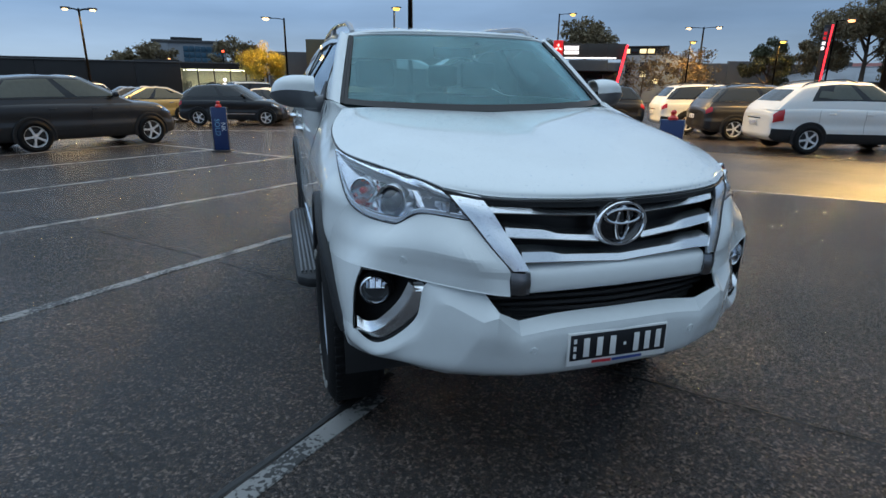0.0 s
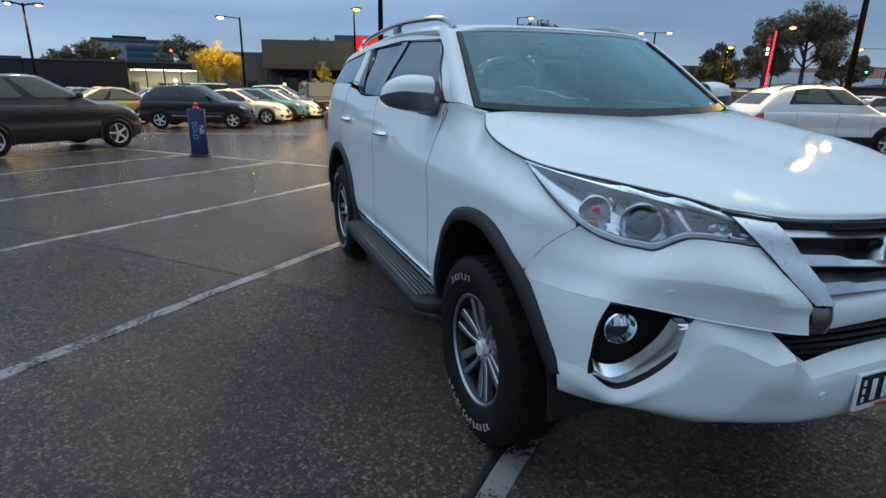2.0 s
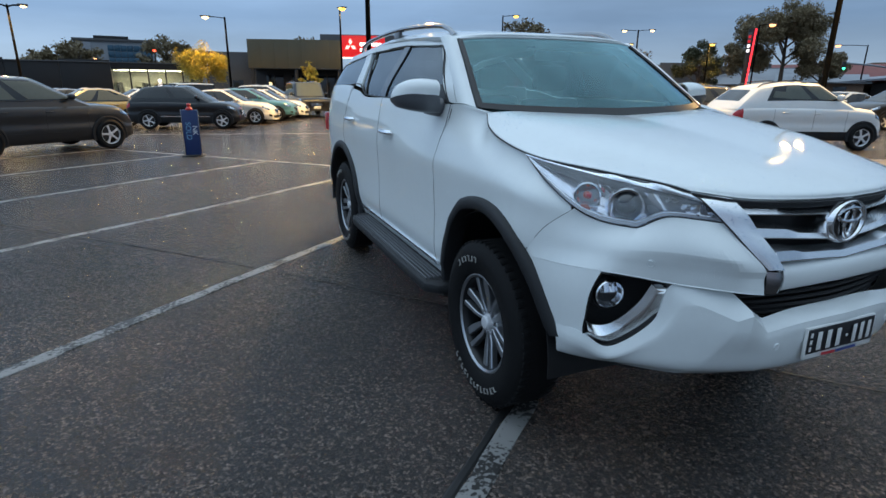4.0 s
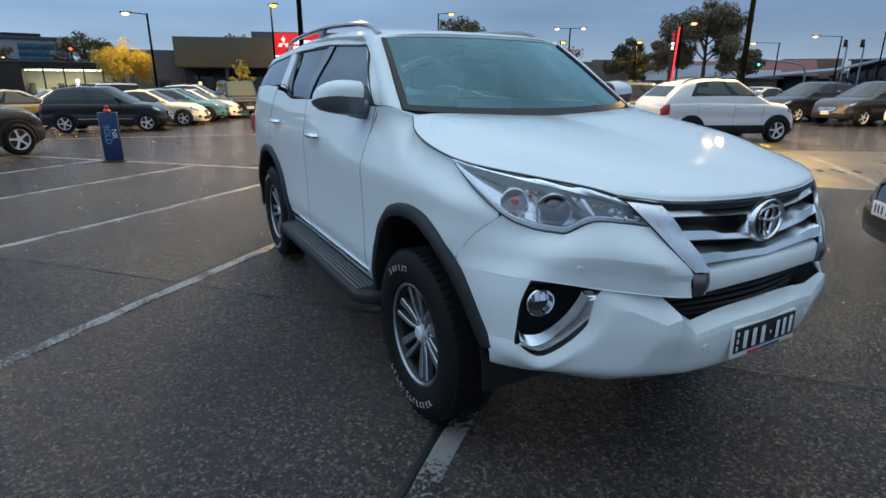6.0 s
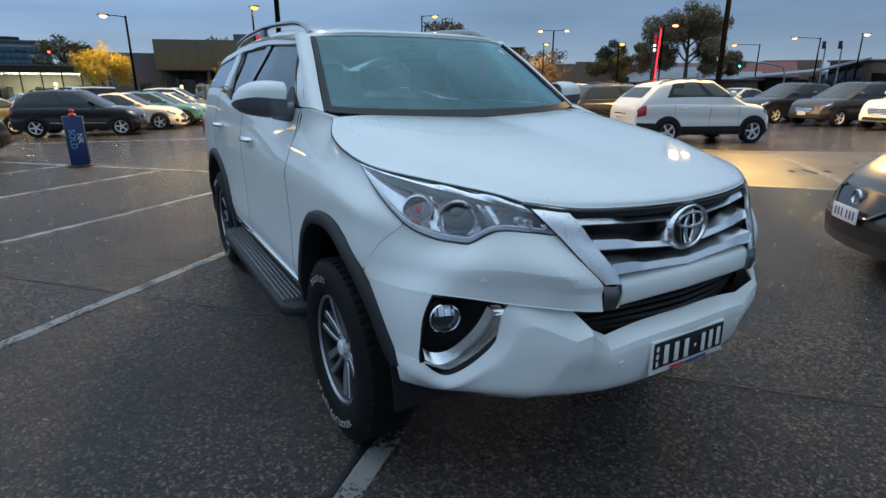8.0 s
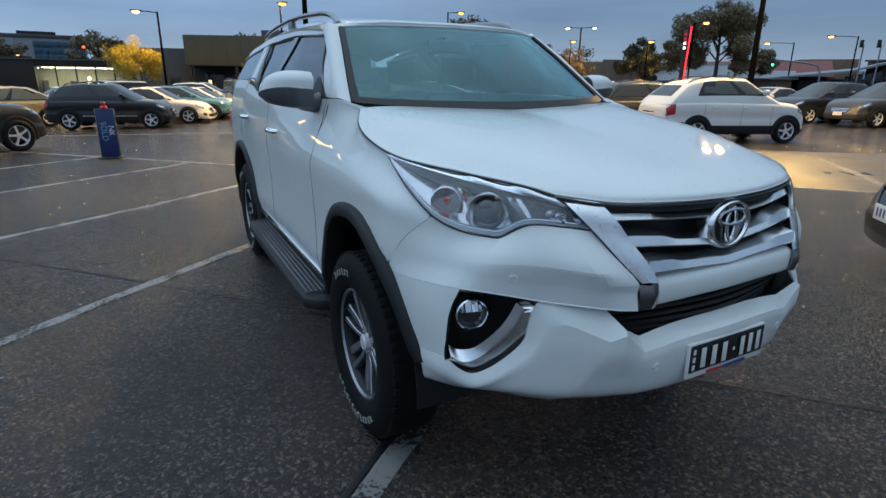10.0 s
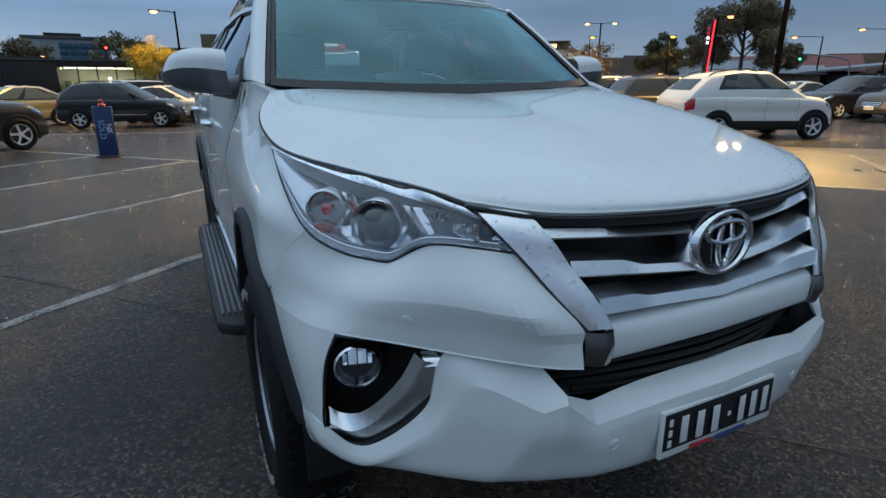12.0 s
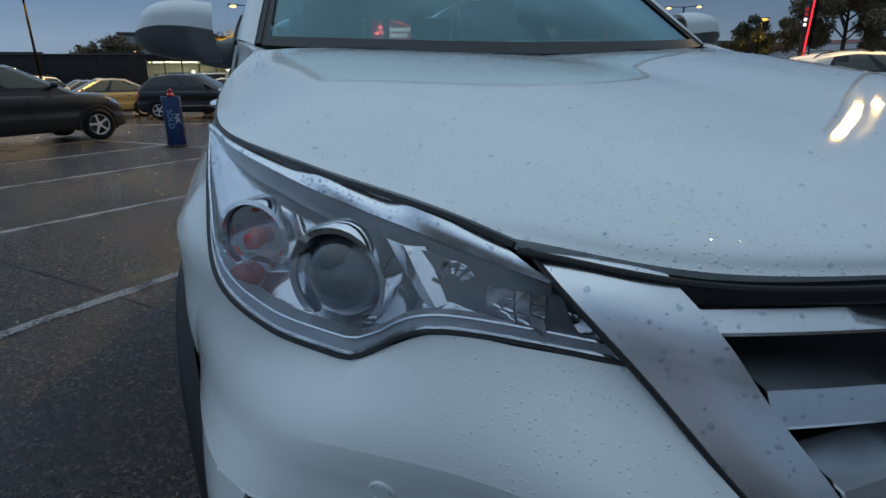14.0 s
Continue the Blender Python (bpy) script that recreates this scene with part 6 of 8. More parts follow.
        on_body("fog_lamp_recess", 0.955, 0.99, 0.36, 0.46, BLACK_PLASTIC, s, 0.005)
        on_body("tail_lamp", -0.99, -0.86 if tall_lamps else -0.90, 0.56 if tall_lamps else 0.62, 0.76, RED_LENS, s, 0.008, "red tail lamp")
        # door seams and handles
        for f in (0.43, -0.02, (ry + R * 0.75) / hl):
            bm = bmesh.new()
            tube(bm, [V(s * (p.x + 0.001), p.y, p.z) for p in half[jy(f)][iu(0.30):iu(0.75)]], 0.003, 5)
            part("door_seam", bm, RUBBER_SEAL, c)
        for f in (0.04, (ry + R * 0.75) / hl + 0.06):
            p = half[jy(f)][iu(0.66)]
            bm = bmesh.new()
            box(bm, (s * p.x - 0.02, p.y, p.z), (s * p.x + 0.022, p.y + 0.17, p.z + 0.028), 0.01)
            part("handle", bm, col if cladding else CHROME_DRY, c)

    # cabin: one shell from the belt up, with the panes let into it
    yr0, yr1, yf1, yf0 = [k * hl for k in CABIN[kind]]
    zb, zt = st[4][3] * H - 0.03, H - 0.035
    wb0, wt = hw * 0.950, hw * (0.74 if kind != "boxy" else 0.84)
    rows = []
    for h in (0.0, 0.30, 0.62, 0.88, 1.0):
        w = wb0 + (wt - wb0) * h ** 1.25 - (0.035 if h == 1.0 else 0.0)
        yr, yf = yr0 + (yr1 - yr0) * h ** 1.15, yf0 + (yf1 - yf0) * h ** 0.92
        m, zz = (yr + yf) / 2, zb + (zt - zb) * h
        drop = 0.05 * h if kind in ("suv", "hatch") else (0.13 * h if kind == "wagon" else 0.02 * h)
        rows.append([(0, yr - 0.05, zz - drop), (0.55 * w, yr - 0.03, zz - drop), (0.90 * w, yr + 0.05, zz - drop), (w, yr + 0.24, zz - drop * 0.5), (w, m, zz + 0.015 * h), (w * 0.995, yf - 0.42, zz), (0.94 * w, yf - 0.15, zz), (0.62 * w, yf + 0.04, zz + 0.012 * h), (0, yf + 0.10, zz + 0.018 * h)])
    for f, up in ((0.80, 0.022), (0.45, 0.036), (0.0, 0.040)):
        m = (rows[4][0][1] + rows[4][-1][1]) / 2
        rows.append([(px * f, m + (py - m) * (0.55 + 0.45 * f), pz + up) for px, py, pz in rows[4]])
    CU, CV = 81, 43
    cab = loft(rows, CU, CV)
    part("cabin", shell(mirrored(cab), 0), col, c)
    lo, hi = {"wagon": 8, "suv": 6, "hatch": 6}.get(kind, 4), 20
    scr = push(cut(cab, 3, hi + 3, 64, CU - 1), 0.005)
    part("windscreen", shell([[V(-p.x, p.y, p.z) for p in r] + [V(*p) for p in reversed(r[:-1])] for r in scr], 0.003), glass, c)
    rear = push(cut(cab, 8 if kind != "boxy" else 5, hi + 1, 0, 15), 0.005)
    part("rear_window", shell([[V(-p.x, p.y, p.z) for p in reversed(r[1:])] + r for r in rear], 0.003), CAR_GLASS, c)
    panes = [("front_door_glass", 46, 59), ("rear_door_glass", 35, 44)] if kind == "wagon" else [("front_door_glass", 43, 57), ("rear_door_glass", 29, 41)]
    if kind in ("suv", "hatch", "boxy"):
        panes.append(("quarter_glass", 20, 27))
    for s in (-1, 1):
        first = min(p[1] for p in panes)
        part("window_surround", shell(flip(push(cut(cab, lo - 1, hi, first - 1, panes[0][2] + 1), 0.003), s), 0.003), GLOSS_BLACK, c)
        for nm, i0, i1 in panes:
            g = push(cut(cab, lo, hi - 1, i0, i1), 0.007)
            if nm == panes[-1][0]:  # the rearmost pane narrows towards its tail
                n = len(g)
                g = [[p.lerp(r[-1], 0.0) if k > 3 else p + V(0, 0, (0.05 * (1 - k / 4) if j < n / 2 else -0.05 * (1 - k / 4))) for k, p in enumerate(r)] for j, r in enumerate(g)]
            part(nm, shell(flip(g, s), 0.003), glass, c)
        if not cladding or kind == "suv":
            bm = bmesh.new()
            tube(bm, [V(s * (p.x + 0.008), p.y, p.z) for p in cab[lo - 1][first:58]], 0.007, 5)
            part("belt_trim", bm, CHROME_DRY if not cladding else RUBBER_SEAL, c)
        q = cab[lo][57]
        mir = blob("door_mirror", c, (s * (hw + 0.075), q.y - 0.10, q.z + 0.055), (0.105, 0.060, 0.070), col)
        bm = bmesh.new()
        tube(bm, [(s * (q.x - 0.01), q.y - 0.10, q.z), (s * (hw + 0.02), q.y - 0.10, q.z + 0.02)], 0.022, 6)
        part("mirror_arm", bm, BLACK_PLASTIC, mir)
        if rails and kind != "sedan":
            edge = cab[26]
            bm = bmesh.new()
            pts = [V(s * p.x * 0.93, p.y, p.z) for p in edge[24:54:3]]
            tube(bm, [p + V(0, 0, 0.012 + 0.045 * min(1.0, k / 2, (len(pts) - 1 - k) / 2)) for k, p in enumerate(pts)], 0.015, 6)
            part("roof_rail", bm, GLOSS_BLACK if cladding else DARK_CHROME, c)
    # nose: grille, lower intake, badge, plate; tail: plate, handle strip
    gw = hw * 0.46
    if kind == "sedan":
        levels = [(0.435 * H, gw * 0.80), (0.415 * H, gw), (0.37 * H, gw * 0.94), (0.32 * H, gw * 0.70), (0.305 * H, gw * 0.55)]
    else:
        levels = [(0.445 * H, gw), (0.40 * H, gw * 0.98), (0.36 * H, gw * 0.88), (0.325 * H, gw * 0.72)]
    grl = on_face("grille", levels, 0.012, GLOSS_BLACK, c, depth=0.016)
    for k in range(0 if kind == "sedan" else 3):
        zz, ww = H * (0.350 + 0.034 * k), gw * (0.80 + 0.06 * k)
        on_face("grille_bar", [(zz - 0.010, ww), (zz, ww), (zz + 0.010, ww)], 0.022, CHROME_DRY, grl)
    if kind == "sedan":
        edge = [nosed((e * w, hl, z)) + V(0, 0.018, 0) for e, lv in ((-1, levels), (1, levels[::-1])) for z, w in lv]
        bm = bmesh.new()
        tube(bm, resample(edge, 30), 0.014, 6)
        part("grille_rim", bm, col, grl)
    bz = H * (0.395 if kind == "sedan" else 0.385)
    at = nosed((0, hl, bz))
    bm = bmesh.new()
    lathe(bm, [(0.048, 0.0), (0.066, 0.0), (0.066, 0.012), (0.058, 0.017), (0.050, 0.012), (0.048, 0.0)], 24, Matrix.Translation((0, at.y + 0.020, bz)) @ Matrix.Rotation(-math.pi / 2, 4, "X"), False)
    part("badge", bm, CHROME_DRY, grl)
    on_face("lower_intake", [(0.265 * H, hw * 0.50), (0.24 * H, hw * 0.58), (0.205 * H, hw * 0.56)] if kind != "sedan" else [(0.265 * H, hw * 0.60), (0.235 * H, hw * 0.64), (0.20 * H, hw * 0.62), (0.185 * H, hw * 0.52)], 0.012, BLACK_PLASTIC, c)
    for back, zz in ((False, H * (0.305 if kind == "sedan" else 0.300)), (True, H * 0.42)):
        e = -1 if back else 1
        q = Matrix.Translation((0, e * (hl + 0.022), zz)) @ Matrix.Rotation(math.pi if back else 0.0, 4, "Z") @ Matrix.Rotation(-math.pi / 2, 4, "X") @ Matrix.Diagonal((1, -1, 1, 1))
        pl = part("number_plate", slab([(-0.186, -0.062), (0.186, -0.062), (0.186, 0.062), (-0.186, 0.062)], 0.010, 0.002, q), PLATE_WHITE, c)
        for k in range(6):
            xx = -0.14 + 0.05 * k + (0.025 if k > 2 else 0)
            part("plate_bar", slab([(xx - 0.010, -0.034), (xx + 0.010, -0.034), (xx + 0.010, 0.034), (xx - 0.010, 0.034)], 0.002, 0, q @ Matrix.Translation((0, 0, 0.010))), PLATE_BLUE, pl)
    on_face("tailgate_strip", [(0.475 * H, 0.33), (0.49 * H, 0.33)], 0.010, CHROME_DRY, c, True)
    if kind == "hatch":
        for s in (-1, 1):
            on_body("door_strip", (ry + R) / hl + 0.05, (fy - R) / hl - 0.05, 0.355, 0.38, CHROME_DRY, s, 0.010)
    return c


def beside(px, py, az, W, wb, L, side, which):
    """Centre of a car whose wheel touches the ground at px, py: side 1 is its right, which 1 the front axle."""
    a = radians(az)
    f, r = V(math.sin(a), math.cos(a), 0), V(math.cos(a), -math.sin(a), 0)
    p = V(px, py, 0) - f * (which * wb / 2 + 0.02 * L) - r * side * (W / 2 - 0.02)
    return p.x, p.y


P_CHARCOAL = paint("charcoal_metallic", (0.028, 0.030, 0.034), 0.5)
P_BLACK = paint("black_metallic", (0.010, 0.011, 0.013), 0.4)
P_GOLD = paint("champagne_gold", (0.46, 0.36, 0.15), 0.3)
P_WHITE = paint("plain_white_paint", (0.76, 0.77, 0.76), 0.0, 0.4)
P_WHITE2 = paint("warm_white_paint", (0.70, 0.68, 0.62), 0.0, 0.4)
P_TEAL = paint("teal_paint", (0.08, 0.22, 0.27), 0.3)
P_GREY = paint("grey_brown_metallic", (0.10, 0.098, 0.095), 0.6)
P_UMBER = paint("grey_brown_metallic_dark", (0.048, 0.046, 0.044), 0.3)
P_BRONZE = paint("dark_bronze_metallic", (0.055, 0.050, 0.045), 0.6)
P_STEEL = paint("steel_grey_metallic", (0.20, 0.20, 0.205), 0.7)

x, y = beside(-4.25, 14.85, 50, 1.845, 2.66, 4.57, 1, 1)
parked_car("charcoal_suv", "dark charcoal compact four-wheel drive with silver five-spoke wheels", P_CHARCOAL, x, y, 50, 4.57, 1.845, 1.68, 2.66, "suv", 0.355, glass=CAR_GLASS_LIT, rails=False)
x, y = beside(-1.48, 22.0, 102, 1.78, 2.606, 4.12, 1, 1)
parked_car("black_hatchback", "black tall hatchback with black and silver wheels", P_BLACK, x, y, 102, 4.12, 1.78, 1.566, 2.606, "hatch", 0.325)
parked_car("gold_sedan", "champagne gold sedan seen behind the black hatchback", P_GOLD, -6.4, 25.7, 256, 4.75, 1.82, 1.47, 2.78, "sedan", 0.33, cladding=False, glass=CAR_GLASS_LIT)
for k, (cx, cy, az, col, kd, hh, lab) in enumerate((
        (-11.0, 30.5, 250, P_WHITE, "suv", 1.65, "white wagon in the back row of parked cars"),
        (-8.6, 31.5, 250, P_STEEL, "sedan", 1.46, "silver sedan in the back row of parked cars"),
        (-5.4, 33.5, 252, P_WHITE, "sedan", 1.46, "white sedan in the back row of parked cars"),
        (-14.5, 31.0, 250, P_STEEL, "suv", 1.66, "grey wagon in the back row of parked cars"),
        (-3.6, 40.0, 250, P_WHITE, "boxy", 1.85, "white van parked before the lit showroom"),
        (-1.2, 25.9, 106, P_WHITE2, "sedan", 1.45, "white sedan with its nose out of the row"),
        (0.0, 28.3, 108, P_TEAL, "hatch", 1.50, "teal hatchback between two white cars"),
        (0.9, 30.6, 108, P_WHITE, "sedan", 1.46, "white sedan parked beside the teal hatchback"),
        (1.6, 34.6, 108, P_WHITE, "suv", 1.72, "white wagon in the row behind the sedans"))):
    parked_car("parked_car", lab, col, cx, cy, az, 4.5, 1.8, hh, 2.65, kd, 0.33, cladding=kd != "sedan")
parked_car("black_off_roader", "black boxy off-roader with a roof rack, facing the lane", P_BLACK, 3.4, 32.3, 176, 4.4, 1.85, 1.88, 2.6, "boxy", 0.38, glass=CAR_GLASS_LIT)

x, y = beside(11.15, 9.0, 110, 1.776, 2.555, 4.25, 1, -1)
parked_car("white_compact_suv", "white compact wagon with black lower cladding and red tail lamps", P_WHITE, x, y, 110, 4.25, 1.776, 1.675, 2.555, "wagon", 0.335, glass=CAR_GLASS_LIT, tall_lamps=True)
parked_car("dark_suv", "dark grey wagon parked beside the white compact wagon", P_BRONZE, 13.7, 12.9, 110, 4.35, 1.8, 1.63, 2.63, "suv", 0.345)
parked_car("white_suv", "white wagon with large wheels in the row of cars", P_WHITE, 14.4, 15.8, 110, 4.5, 1.83, 1.68, 2.67, "suv", 0.36)
parked_car("black_suv", "black wagon facing away beside the blue sold sign", P_BLACK, 10.6, 18.6, 292, 4.5, 1.83, 1.65, 2.67, "suv", 0.35)
for cx, cy, az, col, kd, hh, lab in ((24.0, 10.7, 284, P_BRONZE, "suv", 1.65, "dark bronze wagon with a chrome barred grille facing the lane"), (23.4, 7.9, 284, P_WHITE, "suv", 1.66, "white wagon with a wide chrome grille facing the lane"), (24.8, 13.6, 284, P_CHARCOAL, "suv", 1.67, "charcoal wagon facing the lane"), (25.6, 16.6, 284, P_WHITE2, "sedan", 1.48, "pale sedan facing the lane"), (26.4, 19.6, 284, P_STEEL, "sedan", 1.48, "silver sedan facing the lane"), (22.8, 5.0, 284, P_GREY, "suv", 1.66, "grey wagon facing the lane"), (30.5, 13.0, 284, P_GOLD, "suv", 1.65, "gold wagon in the second row"), (30.0, 9.0, 284, P_CHARCOAL, "suv", 1.68, "dark wagon in the second row")):
    parked_car("parked_car", lab, col, cx, cy, az, 4.5, 1.83, hh, 2.66, kd, 0.345, cladding=kd != "sedan")
parked_car("grey_sedan", "grey-brown sedan with a dark pentagon grille, close beside the white car", P_UMBER, 5.285, -0.378, 310, 4.60, 1.755, 1.47, 2.64, "sedan", 0.32, cladding=False)


# ---- signs on the car park ----
BLUE_PANEL = material("blue_sign_panel", (0.012, 0.035, 0.13), 0.35, 0, 0.3, vary=0.05, vscale=4)
PALE_BLUE = material("pale_blue_print", (0.20, 0.42, 0.62), 0.5)
WHITE_PRINT = material("white_print", (0.80, 0.82, 0.84), 0.5)
SIGN_RED = material("red_plastic", (0.62, 0.03, 0.03), 0.35, 0, 0.3)
SIGN_BASE = material("dark_rubber_base", (0.03, 0.03, 0.032), 0.7, vary=0.2, vscale=8)


def sold_sign(x, y, turn, label, words=True):
    s = thing("sold_sign", label, "sign", Matrix.Translation((x, y, ground_z(y))) @ Matrix.Rotation(turn, 4, "Z"), "sold signs")
    part("base", slab([(-0.23, -0.16), (0.23, -0.16), (0.23, 0.16), (-0.23, 0.16)], 0.03, 0.01), SIGN_BASE, s)
    bm = bmesh.new()
    box(bm, (-0.165, -0.045, 0.03), (0.165, 0.045, 1.00), 0.012)
    pn = part("panel", bm, BLUE_PANEL, s, "blue panel")
    for sx in (-0.168, 0.168):
        bm = bmesh.new()
        box(bm, (sx - 0.006, -0.05, 0.03), (sx + 0.006, 0.05, 1.0), 0.003)
        part("panel_edge", bm, DARK_CHROME, s)
    bm = bmesh.new()
    lathe(bm, [(0, 1.14), (0.03, 1.135), (0.045, 1.11), (0.04, 1.085), (0.028, 1.07), (0.05, 1.05), (0.072, 1.03), (0.072, 1.0), (0, 1.0)], 16)
    part("top_cap", bm, SIGN_RED, s, "red moulded top")
    if words:
        face = Matrix.Translation((0, -0.0465, 0)) @ Matrix.Rotation(math.pi / 2, 4, "X")
        down = Matrix.Rotation(-math.pi / 2, 4, "Z")
        lines_of_text("SOLD", 0.155, face @ Matrix.Translation((-0.055, 0.55, 0)) @ down, PALE_BLUE, pn, "lettering")
        lines_of_text("NK", 0.145, face @ Matrix.Translation((0.075, 0.56, 0)) @ down, WHITE_PRINT, pn, "lettering")
    return s


sold_sign(-2.33, 12.45, radians(-6), "slim blue sold sign with a red top on the asphalt")
sold_sign(4.6, 5.65, radians(-40), "slim blue sold sign with a red top beside the white car")

# ---- lamps ----
POLE = material("dark_galvanised_steel", (0.004, 0.0038, 0.0036), 0.8, 0.0, vary=0.15, vscale=3, spec=0.05)
HEAD = material("lamp_housing", (0.08, 0.08, 0.085), 0.5, 0.3)
GLOW_WARM = material("warm_lamp_glass", (0.9, 0.75, 0.5), 0.3, emit=(1.0, 0.66, 0.30), power=3.2)
GLOW_YELLOW = material("yellow_lamp_glass", (0.9, 0.75, 0.3), 0.3, emit=(1.0, 0.60, 0.09), power=2.6)
GLOW_ORANGE = material("orange_lamp_glass", (0.9, 0.5, 0.2), 0.3, emit=(1.0, 0.40, 0.15), power=4.0)


def street_lamp(x, y, top, heads, glow, label, r=0.07, lean=0.0, size=0.34, watts=0.0, colour=(1, 0.60, 0.16)):
    """A pole with arms; heads are (dx, dy) offsets of the lamps from the pole."""
    z0 = ground_z(y)
    lp = thing("street_lamp", label, "street lamp", Matrix.Translation((x, y, z0)), "car park lamps")
    bm = bmesh.new()
    tube(bm, [(0, 0, 0), (0, 0, (top - z0) * 0.5), (0, 0, top - z0 + 0.05)], [r * 1.25, r, r * 0.8], 10)
    part("pole", bm, POLE, lp)
    bm = bmesh.new()
    box(bm, (-0.2, -0.2, 0), (0.2, 0.2, 0.03), 0.005)
    part("foot_plate", bm, POLE, lp)
    for dx, dy in heads:
        ln = math.hypot(dx, dy)
        tip = V(dx, dy, top - z0 + 0.02)
        if ln > 0.05:
            bm = bmesh.new()
            tube(bm, resample([(0, 0, top - z0 - 0.05), (dx * 0.5, dy * 0.5, top - z0 + 0.02), tip], 6), 0.035, 6)
            part("arm", bm, POLE, lp)
        a = math.atan2(dy, dx) if ln > 0.05 else -1.2
        q = Matrix.Translation(tip) @ Matrix.Rotation(a, 4, "Z")
        bm = bmesh.new()
        box(bm, (-size * 0.2, -size * 0.42, -0.02), (size * 1.4, size * 0.42, 0.07), 0.03, q)
        hd = part("lamp_head", bm, HEAD, lp)
        bm = bmesh.new()
        lathe(bm, [(0, -size * 0.42), (size * 0.30, -size * 0.38), (size * 0.50, -size * 0.24), (size * 0.54, -size * 0.06), (size * 0.50, 0.0)], 16, q @ Matrix.Translation((size * 0.65, 0, 0)))
        part("lamp_glass", bm, glow, hd, "glowing lamp glass")
        if watts:
            d = bpy.data.lights.new("lamp_light", "SPOT")
            d.spot_size, d.spot_blend = radians(172), 0.6
            d.energy, d.color, d.shadow_soft_size = watts, colour, 0.14
            lo = new("lamp_light", d)
            lo.matrix_basis = Matrix.Translation((x, y, z0)) @ q @ Matrix.Translation((size * 0.65, 0, -0.20))
    return lp


# two tall poles whose lamps hang over the cars, then the ones farther off
street_lamp(4.65, 23.2, 9.0, [(0.9, 0.1)], GLOW_WARM, "tall dark steel lamp pole with one long arm", 0.10, size=0.24, watts=LAMP_MID)
street_lamp(14.65, 10.1, 6.5, [(-0.09, -0.40), (1.77, 0.25)], GLOW_WARM, "tall dark steel lamp pole with two heads", 0.075, size=0.24, watts=LAMP_RIGHT)
street_lamp(-8.95, 27.5, 4.25, [(-0.35, -0.05), (0.40, 0.0)], GLOW_WARM, "lamp pole with two warm heads", 0.05, size=0.22, watts=LAMP_FAR * 0.4)
street_lamp(-0.05, 48.8, 6.25, [(-1.1, 0.0)], GLOW_WARM, "lamp pole with one long arm", 0.09, size=0.5, watts=LAMP_FAR)
street_lamp(8.9, 47.7, 7.3, [(0, 0)], GLOW_YELLOW, "lamp pole with a yellow lamp", 0.08, size=0.55, watts=LAMP_FAR)
street_lamp(26.3, 51.7, 8.0, [(0.9, -0.4)], GLOW_YELLOW, "lamp pole beside the showroom", 0.08, size=0.5, watts=LAMP_FAR)
street_lamp(43.7, 51.9, 7.4, [(-0.9, 0.75), (0.9, -0.75)], GLOW_WARM, "lamp pole with two heads on a cross arm", 0.10, size=0.5, watts=LAMP_FAR)
street_lamp(36.55, 44.9, 5.3, [(0, 0)], GLOW_YELLOW, "low lamp pole with a yellow lamp", 0.06, size=0.42, watts=LAMP_FAR)
street_lamp(41.8, 39.9, 5.2, [(0, 0)], GLOW_YELLOW, "lamp pole with a yellow lamp before a round tree", 0.07, size=0.45, watts=LAMP_FAR)
street_lamp(44.9, 37.4, 6.8, [(0.35, -0.6)], GLOW_ORANGE, "lamp pole with an orange lamp", 0.07, size=0.5)
street_lamp(66.5, 41.0, 6.0, [(-2.0, 1.6)], GLOW_ORANGE, "street lamp over the road with an orange lamp", 0.08, size=0.5)
street_lamp(68.0, 35.0, 6.4, [(-2.4, 1.2)], GLOW_ORANGE, "street lamp over the road with an orange lamp", 0.08, size=0.5)
street_lamp(69.5, 31.5, 6.6, [(0, 0)], GLOW_WARM, "street lamp over the road with a pale lamp", 0.08, size=0.55)
for k, (x, y, z) in enumerate(((-20.0, 85.0, 3.7), (-16.6, 85.0, 3.7), (-14.8, 85.0, 4.1))):
    street_lamp(x, y, z, [(0, 0)], GLOW_ORANGE, "small far street lamp", 0.05, size=0.30)

# ---- buildings ----
CLAD_DARK = material("dark_metal_cladding", (0.022, 0.022, 0.024), 0.55, 0.2, vary=0.2, vscale=0.8, bump=0.2, bscale=20)
CLAD_GREY = material("grey_render", (0.10, 0.10, 0.105), 0.7, vary=0.15, vscale=0.7)
TAN = material("tan_fascia_panels", (0.115, 0.10, 0.062), 0.6, vary=0.12, vscale=0.6)
BROWN = material("brown_fascia_panels", (0.060, 0.050, 0.042), 0.6, vary=0.12, vscale=0.6)
PALE_WALL = material("pale_grey_wall", (0.30, 0.32, 0.35), 0.7, vary=0.12, vscale=0.5)
BRICK_WALL = material("brown_brick_wall", (0.20, 0.13, 0.09), 0.8, vary=0.25, vscale=1.2)
ROOF_GREY = material("grey_sheet_roof", (0.26, 0.28, 0.31), 0.45, 0.2, vary=0.15, vscale=0.8)
ROOF_RED = material("dull_red_roof", (0.22, 0.06, 0.05), 0.6, vary=0.2, vscale=0.8)
CREAM_WALL = material("cream_wall", (0.42, 0.32, 0.20), 0.8, vary=0.15, vscale=0.7)
INNER_WALL = material("showroom_wall", (0.62, 0.60, 0.52), 0.7, vary=0.15, vscale=0.8)
SHOP_GLASS = pane_material("shop_glass", (0.86, 0.90, 0.86), 0.02, 0.9)
DARK_GLASS = material("dark_window_glass", (0.015, 0.018, 0.022), 0.06, 0, 0.2)
